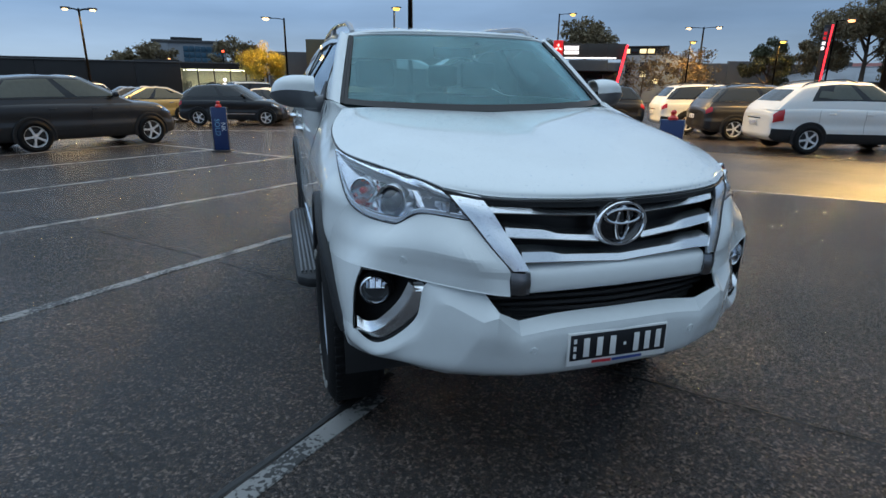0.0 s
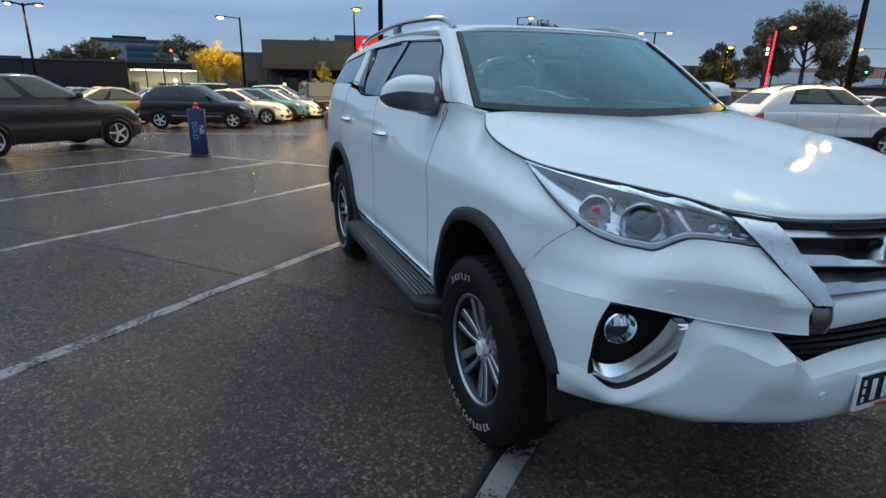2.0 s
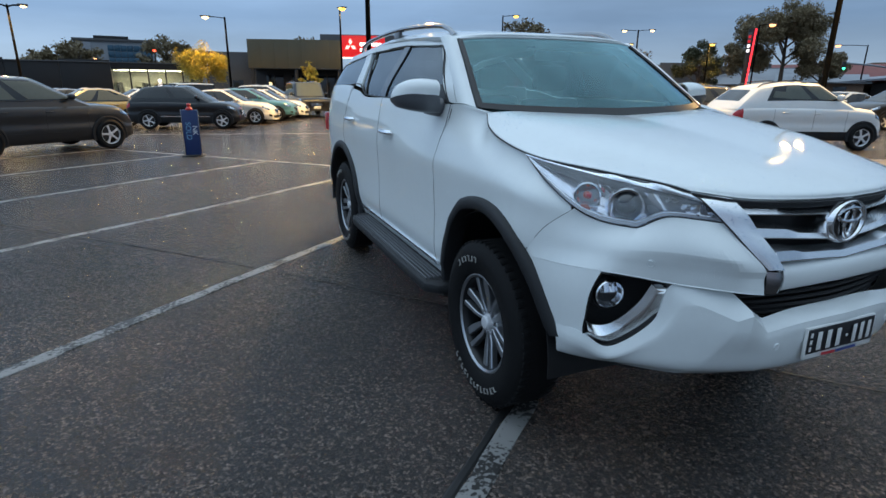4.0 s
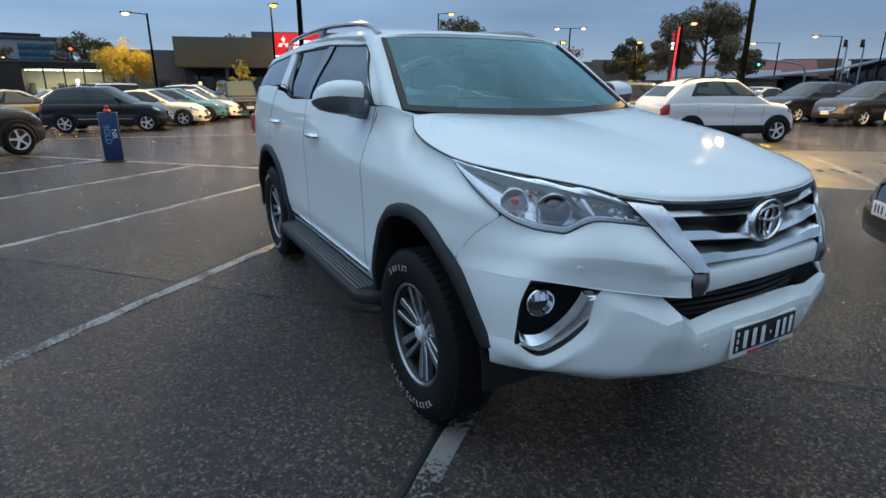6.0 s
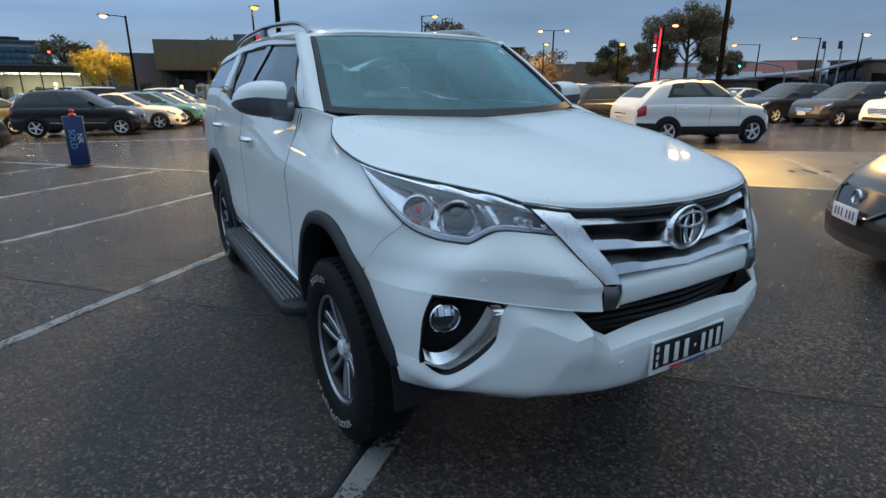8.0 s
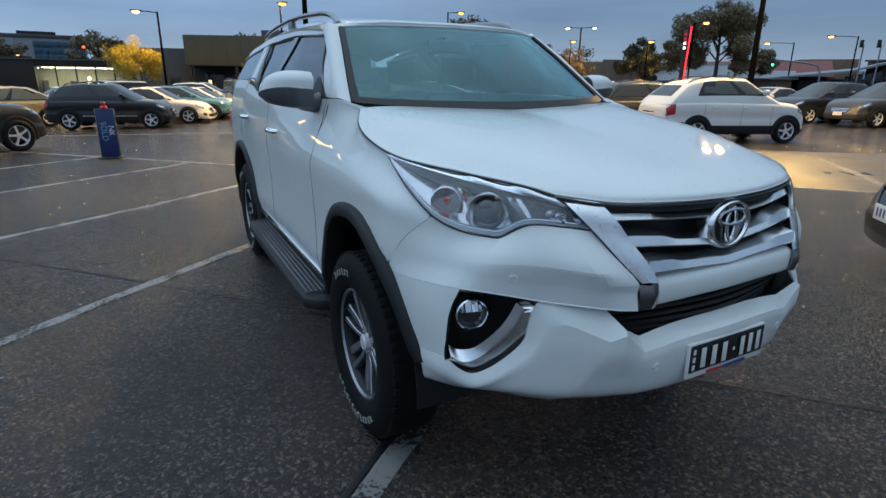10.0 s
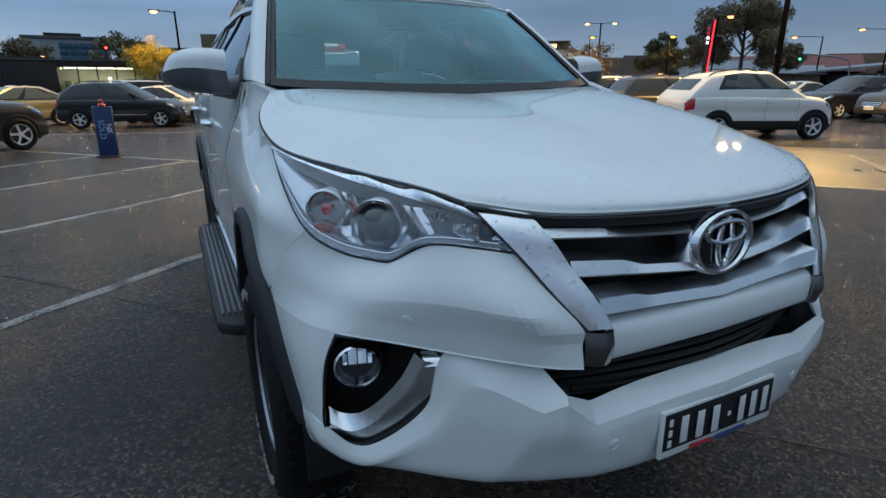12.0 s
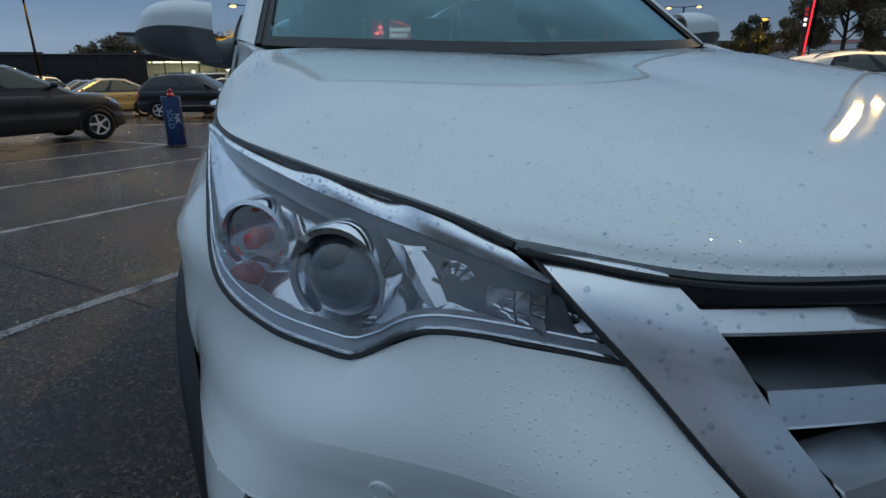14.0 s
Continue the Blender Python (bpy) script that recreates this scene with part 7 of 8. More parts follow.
BLUE_GLASS = material("blue_window_glass", (0.05, 0.12, 0.18), 0.08, 0.1, 0.2, vary=0.3, vscale=0.4)
STRIP_LIGHT = material("white_strip_light", (0.9, 0.9, 0.9), 0.4, emit=(1.0, 0.95, 0.82), power=5.0)
BULB = material("shop_bulb", (0.9, 0.9, 0.8), 0.4, emit=(1.0, 0.88, 0.60), power=16.0)
NEON = material("red_neon", (0.7, 0.02, 0.03), 0.4, emit=(1.0, 0.03, 0.045), power=2.6)
SIGN_LIT_RED = material("lit_red_sign", (0.6, 0.02, 0.02), 0.4, emit=(1.0, 0.015, 0.02), power=0.50)
SIGN_DIAMOND = material("lit_red_diamond", (0.7, 0.05, 0.05), 0.4, emit=(1.0, 0.15, 0.13), power=7.0)
SIGN_LIT_WHITE = material("lit_white_sign", (0.8, 0.8, 0.8), 0.4, emit=(1.0, 0.92, 0.90), power=2.2)
ROOM_LIGHT = material("lit_window", (0.6, 0.55, 0.4), 0.5, emit=(1.0, 0.80, 0.42), power=1.4)


def block(name, parent, lo, hi, mat, bevel=0.02, label=""):
    bm = bmesh.new()
    box(bm, lo, hi, bevel)
    return part(name, bm, mat, parent, label)


def facade(p0, p1):
    """A frame at p0: x along the front towards p1, y back into the building, z up."""
    d = V(p1[0] - p0[0], p1[1] - p0[1], 0)
    return Matrix.Translation((p0[0], p0[1], ground_z(60))) @ Matrix.Rotation(math.atan2(d.y, d.x), 4, "Z"), d.length


# low dark showroom with a lit glass front
m, ln = facade((-46, 56.0), (-2.2, 62.7))
b = thing("dark_showroom", "long low dark clad showroom with a brightly lit glass front", "building", m)
gx0, gx1, top, gh = ln - 8.0, ln - 0.25, 3.88, 3.10
for k in range(9):
    x0, x1 = gx0 * k / 9, gx0 * (k + 1) / 9 - 0.03
    block("wall", b, (x0, 0, 0), (x1, 0.4, top - (0.15 if k % 3 == 1 else 0.0)), CLAD_DARK)
block("wall", b, (gx0, 0.0, gh), (ln, 0.4, top - 0.25), CLAD_DARK)
block("wall", b, (ln - 0.22, 0.0, 0), (ln, 9, gh), CLAD_DARK)
block("wall", b, (gx0 - 0.2, 0.42, 0), (gx0, 9, gh), CLAD_DARK)
block("wall", b, (gx0, 7.0, 0), (ln - 0.25, 7.2, gh), INNER_WALL)
block("floor", b, (gx0, 0.1, 0.0), (ln - 0.25, 7.0, 0.06), PALE_WALL)
block("roof", b, (0, 0.42, top - 0.4), (ln, 14, top - 0.28), CLAD_GREY)
block("ceiling", b, (gx0, 0.42, gh - 0.02), (ln - 0.25, 7.0, gh + 0.08), INNER_WALL)
block("parapet", b, (-0.1, -0.12, top - 0.26), (ln + 0.3, 0.3, top - 0.16), CLAD_GREY)
for k in range(5):
    x0, x1 = gx0 + (gx1 - gx0) * k / 5, gx0 + (gx1 - gx0) * (k + 1) / 5
    w = block("window", b, (x0 + 0.05, 0.16, 0.1), (x1 - 0.05, 0.18, gh - 0.05), SHOP_GLASS, 0)
    block("window_frame", w, (x1 - 0.06, 0.10, 0), (x1 + 0.06, 0.24, gh), CLAD_DARK, 0.01)
for k in range(16):
    bm = bmesh.new()
    lathe(bm, [(0, -0.06), (0.05, -0.04), (0.06, 0.0), (0.03, 0.04), (0, 0.05)], 10, Matrix.Translation((gx0 + 0.3 + k * 0.48, 0.7, gh - 0.14)))
    part("ceiling_bulb", bm, BULB, b)
for k in range(3):
    block("ceiling_strip", b, (gx0 + 0.6, 2 + 1.8 * k, gh - 0.10), (gx1 - 0.6, 2.15 + 1.8 * k, gh - 0.05), STRIP_LIGHT, 0.01)
rnd = random.Random(5)
for k in range(12):
    x0 = gx0 + 0.5 + k * 0.58
    block("display_stand", b, (x0, 3 + rnd.random() * 2.6, 0.06), (x0 + 0.3 + 0.25 * rnd.random(), 5.9 + rnd.random(), 0.8 + 1.1 * rnd.random()), (CLAD_GREY, INNER_WALL, CREAM_WALL, CLAD_DARK)[k % 4])
# round window decals, given a glow of their own to look lit
for k, (xx, rr) in enumerate(((gx0 + 4.05, 0.22), (gx0 + 4.05, 0.16))):
    bm = bmesh.new()
    lathe(bm, [(0, 0), (rr, 0), (rr, 0.03), (0, 0.03)], 20, Matrix.Translation((xx, 0.05, 1.55 + 0.5 * k)) @ Matrix.Rotation(math.pi / 2, 4, "X"))
    part("window_decal", bm, SIGN_LIT_WHITE, b)
d = bpy.data.lights.new("showroom_light", "AREA")
d.energy, d.color, d.shape, d.size, d.size_y = 420, (1.0, 0.88, 0.58), "RECTANGLE", 6.5, 4.0
lo = new("showroom_light", d)
lo.matrix_basis = m @ Matrix.Translation(((gx0 + gx1) / 2, 3.4, gh - 0.16))

# grey linking block
m, ln = facade((-1.6, 60.2), (3.0, 59.6))
b = thing("grey_link_building", "plain dark grey flat-roofed block between the showrooms", "building", m)
block("wall", b, (0, 0, 0), (ln, 0.4, 4.85), CLAD_GREY)
block("wall", b, (0, 0.4, 0), (0.3, 8, 4.8), CLAD_GREY)
block("roof", b, (0, 0.4, 4.5), (ln, 8, 4.7), CLAD_GREY)
w = block("door", b, (2.2, -0.04, 0), (3.2, 0.02, 2.2), DARK_GLASS, 0.01)
block("door_handle", w, (3.05, -0.10, 0.95), (3.1, -0.04, 1.3), CHROME_DRY, 0.005)

# tan showroom with the red sign, behind the white car
m, ln = facade((2.0, 57.2), (31.2, 47.1))
b = thing("tan_showroom", "flat-roofed tan showroom with a red sign and red lit edge", "building", m)
sx = 8.9
for k in range(7):
    block("fascia_panel", b, (sx * k / 7 + 0.004, 0, 3.32), (sx * (k + 1) / 7 - 0.004, 0.35, 5.92), TAN, 0.006)
block("soffit", b, (0, 0.0, 3.24), (ln, 2.6, 3.31), CLAD_DARK)
block("wall", b, (0, 2.5, 0), (ln, 2.8, 3.24), CLAD_DARK)
block("wall", b, (0, 2.8, 0), (0.4, 12, 5.8), CLAD_GREY)
block("roof", b, (0, 0.4, 5.4), (ln, 14, 5.6), CLAD_GREY)
for k in range(3):
    x0 = 1.0 + 2.6 * k
    w = block("window", b, (x0, 2.40, 0.2), (x0 + 1.7, 2.46, 2.7), DARK_GLASS, 0.01)
    block("window_frame", w, (x0 + 0.80, 2.34, 0.2), (x0 + 0.88, 2.40, 2.7), CLAD_GREY, 0.01)
    if k < 2:
        block("lit_panel", b, (x0 + 0.25, 2.36, 0.9), (x0 + 0.55, 2.39, 2.0), ROOM_LIGHT, 0.01)
for xx in (0.15, 4.3, 8.4):
    block("column", b, (xx, 0.1, 0), (xx + 0.3, 0.4, 3.24), CLAD_DARK)
sgn = block("sign_panel", b, (sx + 0.05, -0.10, 4.40), (sx + 4.1, 0.3, 6.35), SIGN_LIT_RED, 0.02, "lit red sign panel")
block("sign_light_line", sgn, (sx, -0.16, 4.28), (sx + 4.2, -0.02, 4.38), SIGN_LIT_WHITE, 0.01)


def diamonds(parent, cx, cz, r, y, mat):
    """Three plain diamonds round a middle."""
    for k in range(3):
        a = math.pi / 2 + k * 2 * math.pi / 3
        u, v = V(math.cos(a), 0, math.sin(a)), V(-math.sin(a), 0, math.cos(a))
        pts = [V(0, 0, 0) + u * r * 0.04, u * r * 0.52 + v * r * 0.30, u * r * 1.0, u * r * 0.52 - v * r * 0.30]
        bm = bmesh.new()
        bm.faces.new([bm.verts.new(V(cx, y, cz) + p) for p in pts])
        bmesh.ops.solidify(bm, geom=bm.faces[:], thickness=0.03)
        part("sign_diamond", bm, mat, parent)


diamonds(sgn, sx + 0.85, 5.45, 0.62, -0.13, SIGN_DIAMOND)
for k, (zz, w) in enumerate(((5.55, 2.1), (5.05, 1.7))):
    n = 7 - k
    for j in range(n):
        xx = sx + 1.75 + w * j / n
        block("sign_bar", sgn, (xx, -0.14, zz - 0.15), (xx + w / n - 0.07, -0.10, zz + 0.17), SIGN_LIT_WHITE, 0.005)
# second half: dark brown fascia, light line, second sign
for k in range(10):
    x0, x1 = sx + 4.3 + (ln - sx - 4.3) * k / 10, sx + 4.3 + (ln - sx - 4.3) * (k + 1) / 10
    block("fascia_panel", b, (x0 + 0.004, 0, 4.35), (x1 - 0.004, 0.35, 5.75), BROWN, 0.006)
block("fascia_light_line", b, (sx + 4.3, -0.06, 4.40), (ln - 0.9, 0.0, 4.50), SIGN_LIT_WHITE, 0.01)
s2 = block("sign_panel", b, (ln - 6.9, -0.14, 4.62), (ln - 6.0, -0.02, 6.0), SIGN_LIT_RED, 0.02, "small lit red sign")
diamonds(s2, ln - 6.45, 5.35, 0.42, -0.17, SIGN_DIAMOND)
for k in range(2):
    block("sign_bar", s2, (ln - 5.85, -0.16, 5.20 - 0.42 * k), (ln - 4.5, -0.06, 5.50 - 0.42 * k), SIGN_LIT_WHITE, 0.01)
for k in range(3):
    x0 = ln - 7.0 + 2.0 * k
    w = block("window", b, (x0, 2.40, 0.2), (x0 + 1.5, 2.46, 2.9), DARK_GLASS, 0.01)
    block("window_frame", w, (x0 + 1.5, 2.34, 0.1), (x0 + 1.6, 2.44, 3.0), CLAD_GREY, 0.01)
bm = bmesh.new()
tube(bm, [(ln - 0.95, -0.1, 0.3), (ln + 0.05, -0.1, 5.65)], 0.11, 8)
part("neon_edge", bm, NEON, b, "slanting red neon tube")
bm = bmesh.new()
tube(bm, [(ln - 4.6, 2.2, 0.4), (ln - 4.6, 2.2, 2.6), (ln - 7.8, 2.2, 2.6)], 0.05, 6)
part("neon_edge", bm, NEON, b)
block("roof_hut", b, (6.0, 6, 5.6), (16.0, 13, 6.9), CLAD_GREY)

# pale two-storey building with lit windows
m, ln = facade((40.2, 61.6), (46.0, 57.2))
b = thing("pale_office", "pale grey two-storey office with a few lit windows", "building", m)
block("wall", b, (0, 0, 0), (ln, 8, 5.5), PALE_WALL)
block("upper_storey", b, (-0.5, 0.5, 5.5), (ln * 0.72, 8, 6.5), CLAD_DARK)
block("roof", b, (-0.8, 0.2, 6.5), (ln * 0.75, 8.2, 6.6), CLAD_GREY)
for x0, z0, w, h, mt in ((2.3, 3.2, 0.8, 1.5, DARK_GLASS), (2.4, 3.0, 0.7, 0.6, ROOM_LIGHT), (3.9, 2.2, 0.7, 0.6, ROOM_LIGHT), (3.6, 4.3, 0.6, 0.6, DARK_GLASS), (5.3, 3.4, 0.6, 1.2, DARK_GLASS), (0.6, 3.2, 0.7, 1.4, DARK_GLASS)):
    w_ = block("window", b, (x0, -0.03, z0), (x0 + w, 0.02, z0 + h), mt, 0.01)
    block("sill", w_, (x0 - 0.06, -0.09, z0 - 0.07), (x0 + w + 0.06, 0.0, z0 - 0.01), CLAD_GREY, 0.01)
for k in range(4):
    block("window", b, (0.2 + 0.95 * k, 0.44, 5.75), (0.95 + 0.95 * k, 0.52, 6.25), ROOM_LIGHT if k in (0, 2, 3) else DARK_GLASS, 0.01)

# long low sheds and roofs beyond the right-hand row
m, ln = facade((30.0, 66.0), (66.0, 52.0))
b = thing("far_shed", "long low dark industrial shed behind the trees", "building", m)
for k in range(8):
    block("wall", b, (ln * k / 8, 0, 0), (ln * (k + 1) / 8 - 0.03, 0.4, 4.6 + 0.35 * ((k * 3) % 2)), CLAD_GREY if k % 3 else BROWN)
block("roof", b, (0, 0.4, 4.5), (ln, 15, 4.7), ROOF_GREY)


def gable(name, label, p0, p1, depth, wall_h, ridge_h, wall, roof, over=0.6, windows=3):
    m, ln = facade(p0, p1)
    b = thing(name, label, "house", m)
    block("wall", b, (0, 0, 0), (ln, depth, wall_h), wall)
    for e in (0, 1):
        y0, y1 = (-over, depth / 2) if e == 0 else (depth + over, depth / 2)
        z0 = wall_h - over * (ridge_h - wall_h) / (depth / 2)
        part("roof", shell([[V(-over, y0, z0), V(ln + over, y0, z0)], [V(-over, y1, ridge_h), V(ln + over, y1, ridge_h)]], 0.14), roof, b)
    for k in range(windows):
        x0 = ln * (k + 0.3) / windows
        w = block("window", b, (x0, -0.03, 1.0), (x0 + 1.3, 0.02, 2.2), DARK_GLASS, 0.01)
        block("sill", w, (x0 - 0.08, -0.10, 0.9), (x0 + 1.38, 0.0, 0.98), CREAM_WALL, 0.01)
    return b


gable("grey_roofed_house", "low house with a pale grey sheet roof and cream walls", (57.0, 54.0), (63.5, 46.0), 9, 2.6, 4.3, CREAM_WALL, ROOF_GREY)
gable("red_roofed_shop", "long shop with a dull red roof", (69.0, 54.5), (77.5, 42.5), 10, 3.0, 5.0, BRICK_WALL, ROOF_RED)
gable("brick_house", "small brown brick house with a pale roof", (61.5, 47.0), (66.5, 40.5), 7, 2.8, 3.6, BRICK_WALL, ROOF_GREY, windows=2)
# service station: big slanting roof on a dark glazed hall
m, ln = facade((67.2, 40.2), (71.6, 31.2))
b = thing("slant_roof_hall", "dark glazed hall with a large slanting grey roof", "building", m)
block("wall", b, (0, 1, 0), (ln, 9, 2.6), CLAD_DARK)
for k in range(6):
    w = block("window", b, (ln * (0.45 + 0.09 * k), 0.9, 1.6), (ln * (0.45 + 0.09 * k) + 0.62, 1.0, 2.9 + 0.25 * k), DARK_GLASS, 0.01)
    block("window_frame", w, (ln * (0.45 + 0.09 * k) + 0.62, 0.86, 1.2), (ln * (0.45 + 0.09 * k) + 0.74, 0.96, 3.1 + 0.25 * k), CLAD_GREY, 0.01)
part("roof", shell([[V(-3.5, -1.2, 2.7), V(ln * 0.5, -1.2, 3.5), V(ln, -1.2, 4.9)], [V(-3.5, 10, 3.2), V(ln * 0.5, 10, 4.0), V(ln, 10, 5.2)]], 0.2), ROOF_GREY, b)
m, ln = facade((79.0, 39.0), (84.0, 22.0))
b = thing("tan_brick_block", "flat tan brick block with a dark window band", "building", m)
block("wall", b, (0, 0, 0), (ln, 9, 4.8), BRICK_WALL)
for k in range(4):
    w = block("window", b, (1 + 3.6 * k, -0.04, 2.4), (4 + 3.6 * k, 0.02, 3.4), DARK_GLASS, 0.01)
    block("sill", w, (0.9 + 3.6 * k, -0.10, 2.3), (4.1 + 3.6 * k, 0.0, 2.38), CREAM_WALL, 0.01)
block("roof", b, (-0.3, -0.3, 4.8), (ln + 0.3, 9.3, 5.0), CLAD_GREY)
# far office over the low showroom
m, ln = facade((-19.0, 128.0), (-10.6, 129.0))
b = thing("far_office", "far office block with a blue glass front", "building", m)
block("wall", b, (-5, 0.3, 0), (ln, 12, 9.2), PALE_WALL)
for k in range(7):
    for r in range(3):
        block("window", b, (0.2 + 1.1 * k, 0.1, 5.2 + 1.15 * r), (1.22 + 1.1 * k, 0.28, 6.25 + 1.15 * r), BLUE_GLASS, 0.01)
block("roof", b, (-5.5, 0, 9.2), (ln + 1, 12, 9.7), CLAD_GREY)
block("roof_hut", b, (-2, 3, 9.7), (4, 8, 10.4), CLAD_DARK)
block("stair_tower", b, (-3.8, 0.0, 6.0), (-2.6, 0.4, 8.9), PALE_WALL)
m, ln = facade((-60.0, 150.0), (60.0, 160.0))
b = thing("far_rooflines", "row of far low roofs on the skyline", "building", m)
rnd = random.Random(8)
x0 = 0.0
while x0 < ln:
    w = 5 + 9 * rnd.random()
    block("wall", b, (x0, 0, 0), (x0 + w, 8, 2.6 + 2.2 * rnd.random()), (CLAD_GREY, PALE_WALL, BRICK_WALL)[int(rnd.random() * 3)])
    x0 += w + 1.5 * rnd.random()
m, ln = facade((75.0, 75.0), (120.0, 20.0))
b = thing("far_rooflines", "row of far low roofs beyond the road", "building", m)
x0 = 0.0
while x0 < ln:
    w = 5 + 8 * rnd.random()
    block("wall", b, (x0, 0, 0), (x0 + w, 8, 3.6 + 2.6 * rnd.random()), (CLAD_GREY, PALE_WALL, BRICK_WALL)[int(rnd.random() * 3)])
    x0 += w + 1.5 * rnd.random()

# red pylon sign
z0 = ground_z(38)
py = thing("pylon_sign", "tall dark pylon sign with one red neon edge", "sign", Matrix.Translation((44.2, 37.75, z0)) @ Matrix.Rotation(radians(-49), 4, "Z"))
block("slab", py, (-0.10, -0.15, 0), (0.42, 0.15, 7.0), CLAD_DARK)
for xx, x1 in ((0.42, 0.55), ):
    bm = bmesh.new()
    tube(bm, [(xx - 0.15, -0.22, 0.3), (x1 - 0.06, -0.22, 7.0)], 0.065, 8)
    part("neon_edge", bm, NEON, py)
block("sign_face", py, (-0.08, -0.20, 4.9), (0.22, -0.15, 6.7), CLAD_GREY)
for k in range(4):
    block("sign_bar", py, (-0.04, -0.23, 5.0 + 0.40 * k), (0.18, -0.20, 5.24 + 0.40 * k), SIGN_LIT_RED if k > 1 else SIGN_LIT_WHITE, 0.01)

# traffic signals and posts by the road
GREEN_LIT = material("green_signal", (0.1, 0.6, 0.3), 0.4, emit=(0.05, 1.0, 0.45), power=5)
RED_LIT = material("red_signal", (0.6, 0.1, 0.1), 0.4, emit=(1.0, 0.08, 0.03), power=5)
for x, y, top, arm, lit in ((52.5, 29.6, 3.2, (-3.6, 2.2), GREEN_LIT), (61.5, 31.0, 5.2, (-0.2, 0.1), None), (59.5, 28.5, 5.0, (-0.2, 0.1), None)):
    z0 = ground_z(y)
    ts = thing("traffic_signal", "grey traffic signal on a bent post", "traffic light", Matrix.Translation((x, y, z0)))
    bm = bmesh.new()
    tube(bm, resample([(0, 0, 0), (0, 0, top - 0.6 - z0), (arm[0] * 0.3, arm[1] * 0.3, top - z0), (arm[0], arm[1], top + 0.3 - z0)], 12), 0.07, 8)
    part("post", bm, ROOF_GREY, ts)
    bm = bmesh.new()
    box(bm, (arm[0] - 0.13, arm[1] - 0.13, top - 0.3 - z0), (arm[0] + 0.13, arm[1] + 0.13, top + 0.4 - z0), 0.03)
    sh = part("signal_box", bm, CLAD_DARK, ts)
    if lit:
        blob("signal_lens", sh, (arm[0] - 0.12, arm[1] - 0.12, top - 0.15 - z0), (0.09, 0.09, 0.09), lit)
tp = thing("red_tower_light", "red lit marker lamp over the far office", "lamp", Matrix.Translation((-7.6, 82.0, ground_z(60))))
bm = bmesh.new()
tube(bm, [(0, 0, 0), (0, 0, 5.6)], 0.05, 6)
part("post", bm, POLE, tp)
blob("lamp_glass", tp, (0, 0, 5.7), (0.16, 0.14, 0.14), RED_LIT)


# ---- trees ----
def leaf_material(name, color, trans=0.3):
    m = material(name, color, 0.6, vary=0.35, vscale=1.3)
    return m


# gum leaf colour is lifted and warmed to carry haze and orange lamplight
LEAF_HAZED = leaf_material("hazed_gum_leaves", (0.195, 0.150, 0.080))
LEAF_OLIVE = leaf_material("olive_leaves", (0.070, 0.076, 0.036))
LEAF_YELLOW = leaf_material("yellow_autumn_leaves", (0.52, 0.40, 0.05))
LEAF_TWIG = leaf_material("dry_brown_twigs", (0.16, 0.11, 0.055))
BARK = material("grey_brown_bark", (0.09, 0.07, 0.055), 0.85, vary=0.3, vscale=3, bump=0.6, bscale=25)


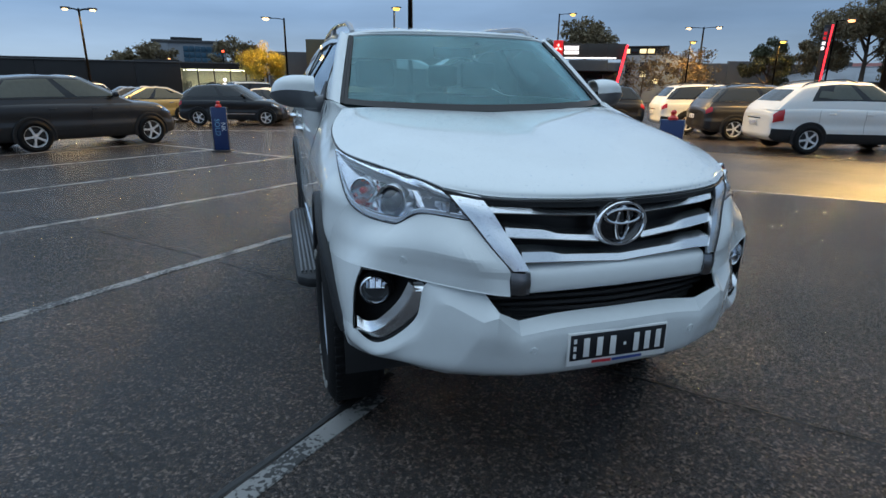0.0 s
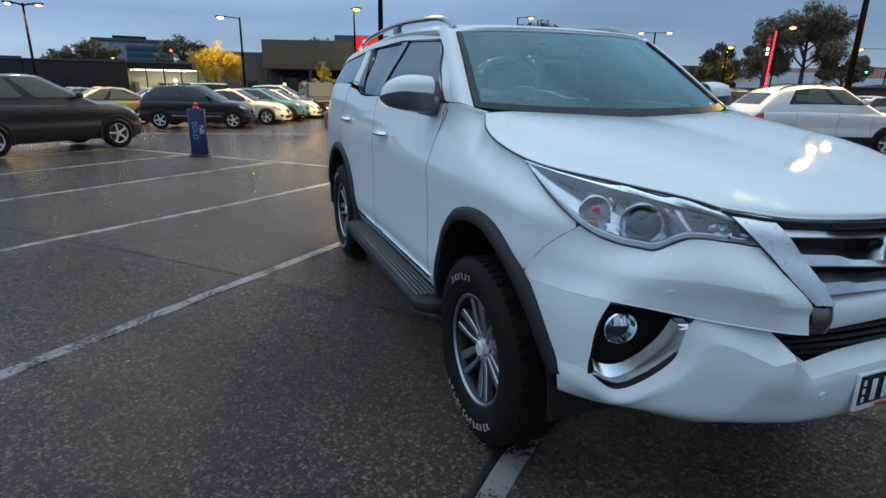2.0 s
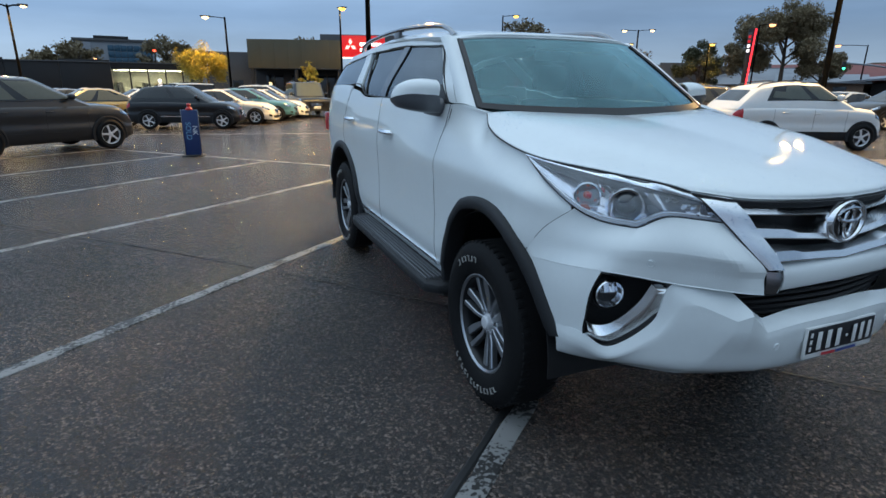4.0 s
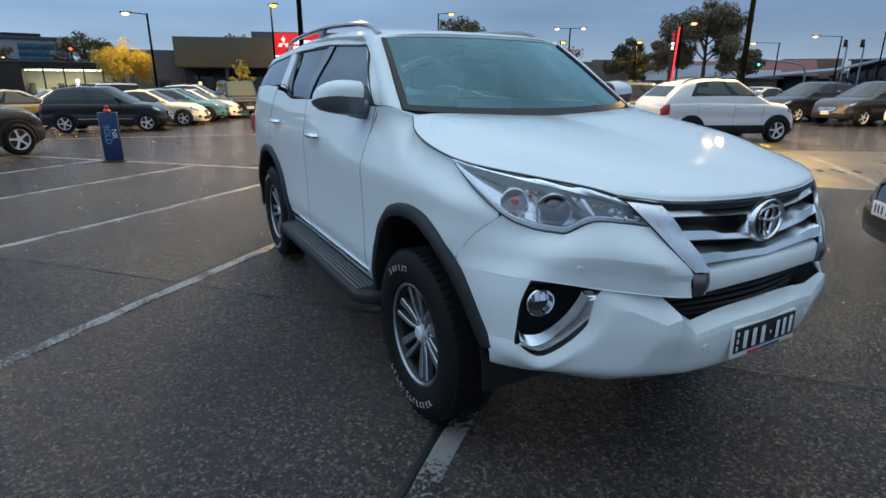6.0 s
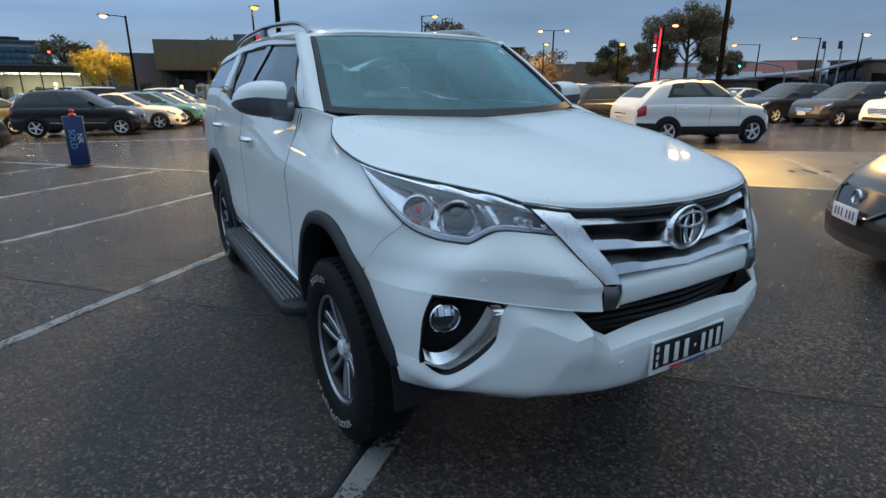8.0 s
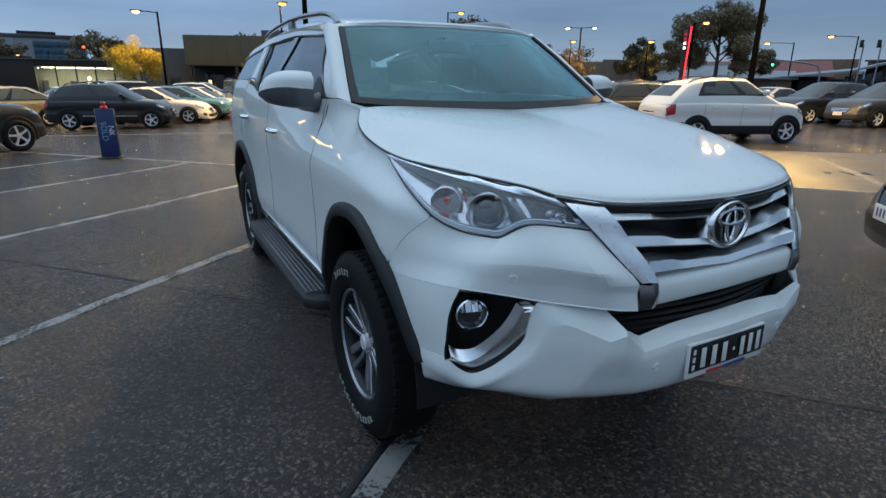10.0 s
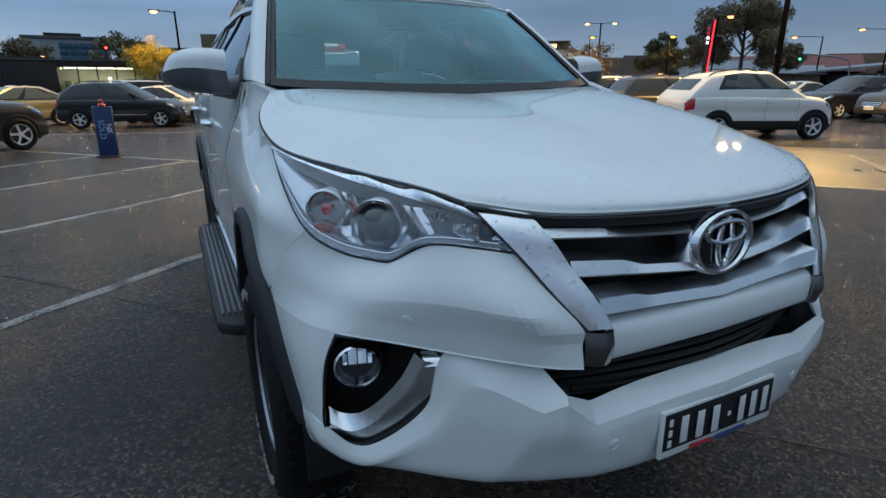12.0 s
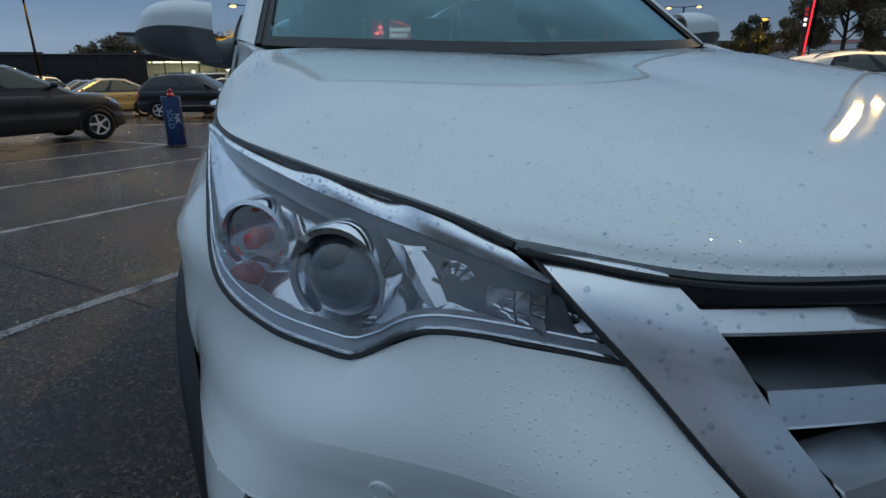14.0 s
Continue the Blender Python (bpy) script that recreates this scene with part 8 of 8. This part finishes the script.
def tree(label, x, y, height, crown, leaves, leaf, mat, seed, trunk_r=0.22, first=0.4, flat=1.0, droop=0.0, bare=False, z=None):
    """A tapered trunk with limbs, and a crown of many small leaves hung in clumps at the limb ends."""
    rnd = random.Random(seed)
    z0 = ground_z(y) if z is None else z
    t = thing("tree", label, "tree", Matrix.Translation((x, y, z0)), "trees")
    bm = bmesh.new()
    lean = V(rnd.uniform(-0.06, 0.06), rnd.uniform(-0.06, 0.06), 1)
    tip = lean * height * 0.72
    tube(bm, resample([(0, 0, 0), lean * height * 0.3 + V(0.1, 0, 0), tip], 10), [trunk_r * (1 - 0.075 * k) for k in range(10)], 8)
    part("trunk", bm, BARK, t)
    ends = []
    bm = bmesh.new()
    n = 11
    for k in range(n):
        h = height * (first + (0.72 - first) * k / (n - 1))
        a = 2.4 * k + rnd.uniform(-0.4, 0.4)
        reach = crown * (0.55 + 0.5 * rnd.random()) * (1.0 - 0.35 * k / n)
        p0 = lean * h
        p2 = p0 + V(math.cos(a) * reach, math.sin(a) * reach, reach * (0.35 + 0.4 * rnd.random()) * flat)
        p2.z = min(p2.z, height * 0.95)
        p1 = p0.lerp(p2, 0.5) + V(0, 0, reach * 0.12)
        tube(bm, resample([p0, p1, p2], 6), [trunk_r * 0.36 * (1 - 0.14 * i) for i in range(6)], 5)
        ends += [(p2, 1.0), (p1.lerp(p2, 0.5), 0.8)]
        for _ in range(3):
            q = p2 + V(rnd.uniform(-1, 1), rnd.uniform(-1, 1), rnd.uniform(-0.4, 0.8)) * crown * 0.34
            q.z = min(q.z, height)
            tube(bm, resample([p1.lerp(p2, 0.6), q], 4), trunk_r * 0.10, 4)
            ends.append((q, 0.75))
    ends.append((tip + V(0, 0, height * 0.2), 0.9))
    part("limb_work", bm, BARK if not bare else LEAF_TWIG, t)
    verts, faces = [], []
    per = leaves // len(ends)
    for c, k in ends:
        rad = crown * 0.34 * k * rnd.uniform(0.7, 1.15)
        for _ in range(per):
            d = V(rnd.gauss(0, 1), rnd.gauss(0, 1), rnd.gauss(0, 0.75)).normalized() * rad * rnd.random() ** 0.45
            p = c + d
            p.z -= droop * rnd.random() * rad
            a = V(rnd.gauss(0, 1), rnd.gauss(0, 1), rnd.gauss(0, 1)).normalized()
            b_ = a.cross(V(rnd.gauss(0, 1), rnd.gauss(0, 1), rnd.gauss(0, 1))).normalized()
            s_ = leaf * rnd.uniform(0.6, 1.3)
            i = len(verts)
            verts += [p - a * s_, p + b_ * s_ * 0.42, p + a * s_, p - b_ * s_ * 0.42]
            faces.append((i, i + 1, i + 2, i + 3))
    me = bpy.data.meshes.new("crown")
    me.from_pydata([tuple(v) for v in verts], [], faces)
    me.materials.append(mat)
    o = new("crown", me)
    o.parent = t
    o["kind"] = "stuff"
    return t


tree("tree with yellow autumn leaves under a lamp", -1.7, 50.9, 5.5, 1.9, 15000, 0.075, LEAF_YELLOW, 1, 0.14, 0.42, 0.9, 1.6)
tree("tall spreading gum tree with an open ragged crown", 58.2, 44.6, 11.6, 4.3, 30000, 0.15, LEAF_HAZED, 2, 0.30, 0.36)
tree("dark gum tree beside the tall one", 55.8, 47.4, 7.4, 2.7, 14000, 0.14, LEAF_HAZED, 3, 0.22)
tree("dark gum tree at the road", 61.5, 42.2, 6.2, 2.4, 10000, 0.14, LEAF_HAZED, 13, 0.22)
tree("dense round dark green tree", 45.2, 44.0, 6.6, 2.1, 20000, 0.12, LEAF_OLIVE, 4, 0.2, 0.28)
tree("gum tree with a broken crown behind the showroom", 38.8, 68.0, 10.8, 3.2, 5200, 0.24, LEAF_HAZED, 5, 0.28, 0.5)
tree("gum tree behind the showroom", 32.0, 70.0, 8.0, 2.6, 3200, 0.24, LEAF_HAZED, 6, 0.25)
tree("far dark tree on the skyline", -21.8, 117.0, 8.6, 4.0, 4200, 0.32, LEAF_HAZED, 7, 0.3, 0.2)
tree("far dark tree on the skyline", -26.5, 117.0, 7.4, 3.4, 3400, 0.32, LEAF_HAZED, 8, 0.3, 0.2)
tree("far dark tree on the skyline", -7.6, 109.0, 9.2, 4.0, 4400, 0.32, LEAF_HAZED, 9, 0.3, 0.2)
tree("tree top behind the tan showroom", 9.6, 75.0, 7.6, 2.4, 3000, 0.26, LEAF_HAZED, 10, 0.3, 0.2)
tree("young tree lit green by the showroom", 6.6, 50.5, 4.0, 0.9, 900, 0.14, LEAF_YELLOW, 11, 0.07, 0.2, 1.2)
tree("leafless twiggy tree lit by a lamp", 38.3, 47.5, 5.6, 2.3, 1700, 0.15, LEAF_TWIG, 12, 0.13, 0.2, bare=True)
tree("leafless twiggy tree beside the shed", 41.5, 49.0, 5.9, 2.4, 1200, 0.15, LEAF_TWIG, 14, 0.13, 0.2, bare=True)
tree("leafless twiggy tree beside the showroom", 34.8, 49.5, 5.0, 2.2, 1500, 0.15, LEAF_TWIG, 15, 0.13, 0.2, bare=True)
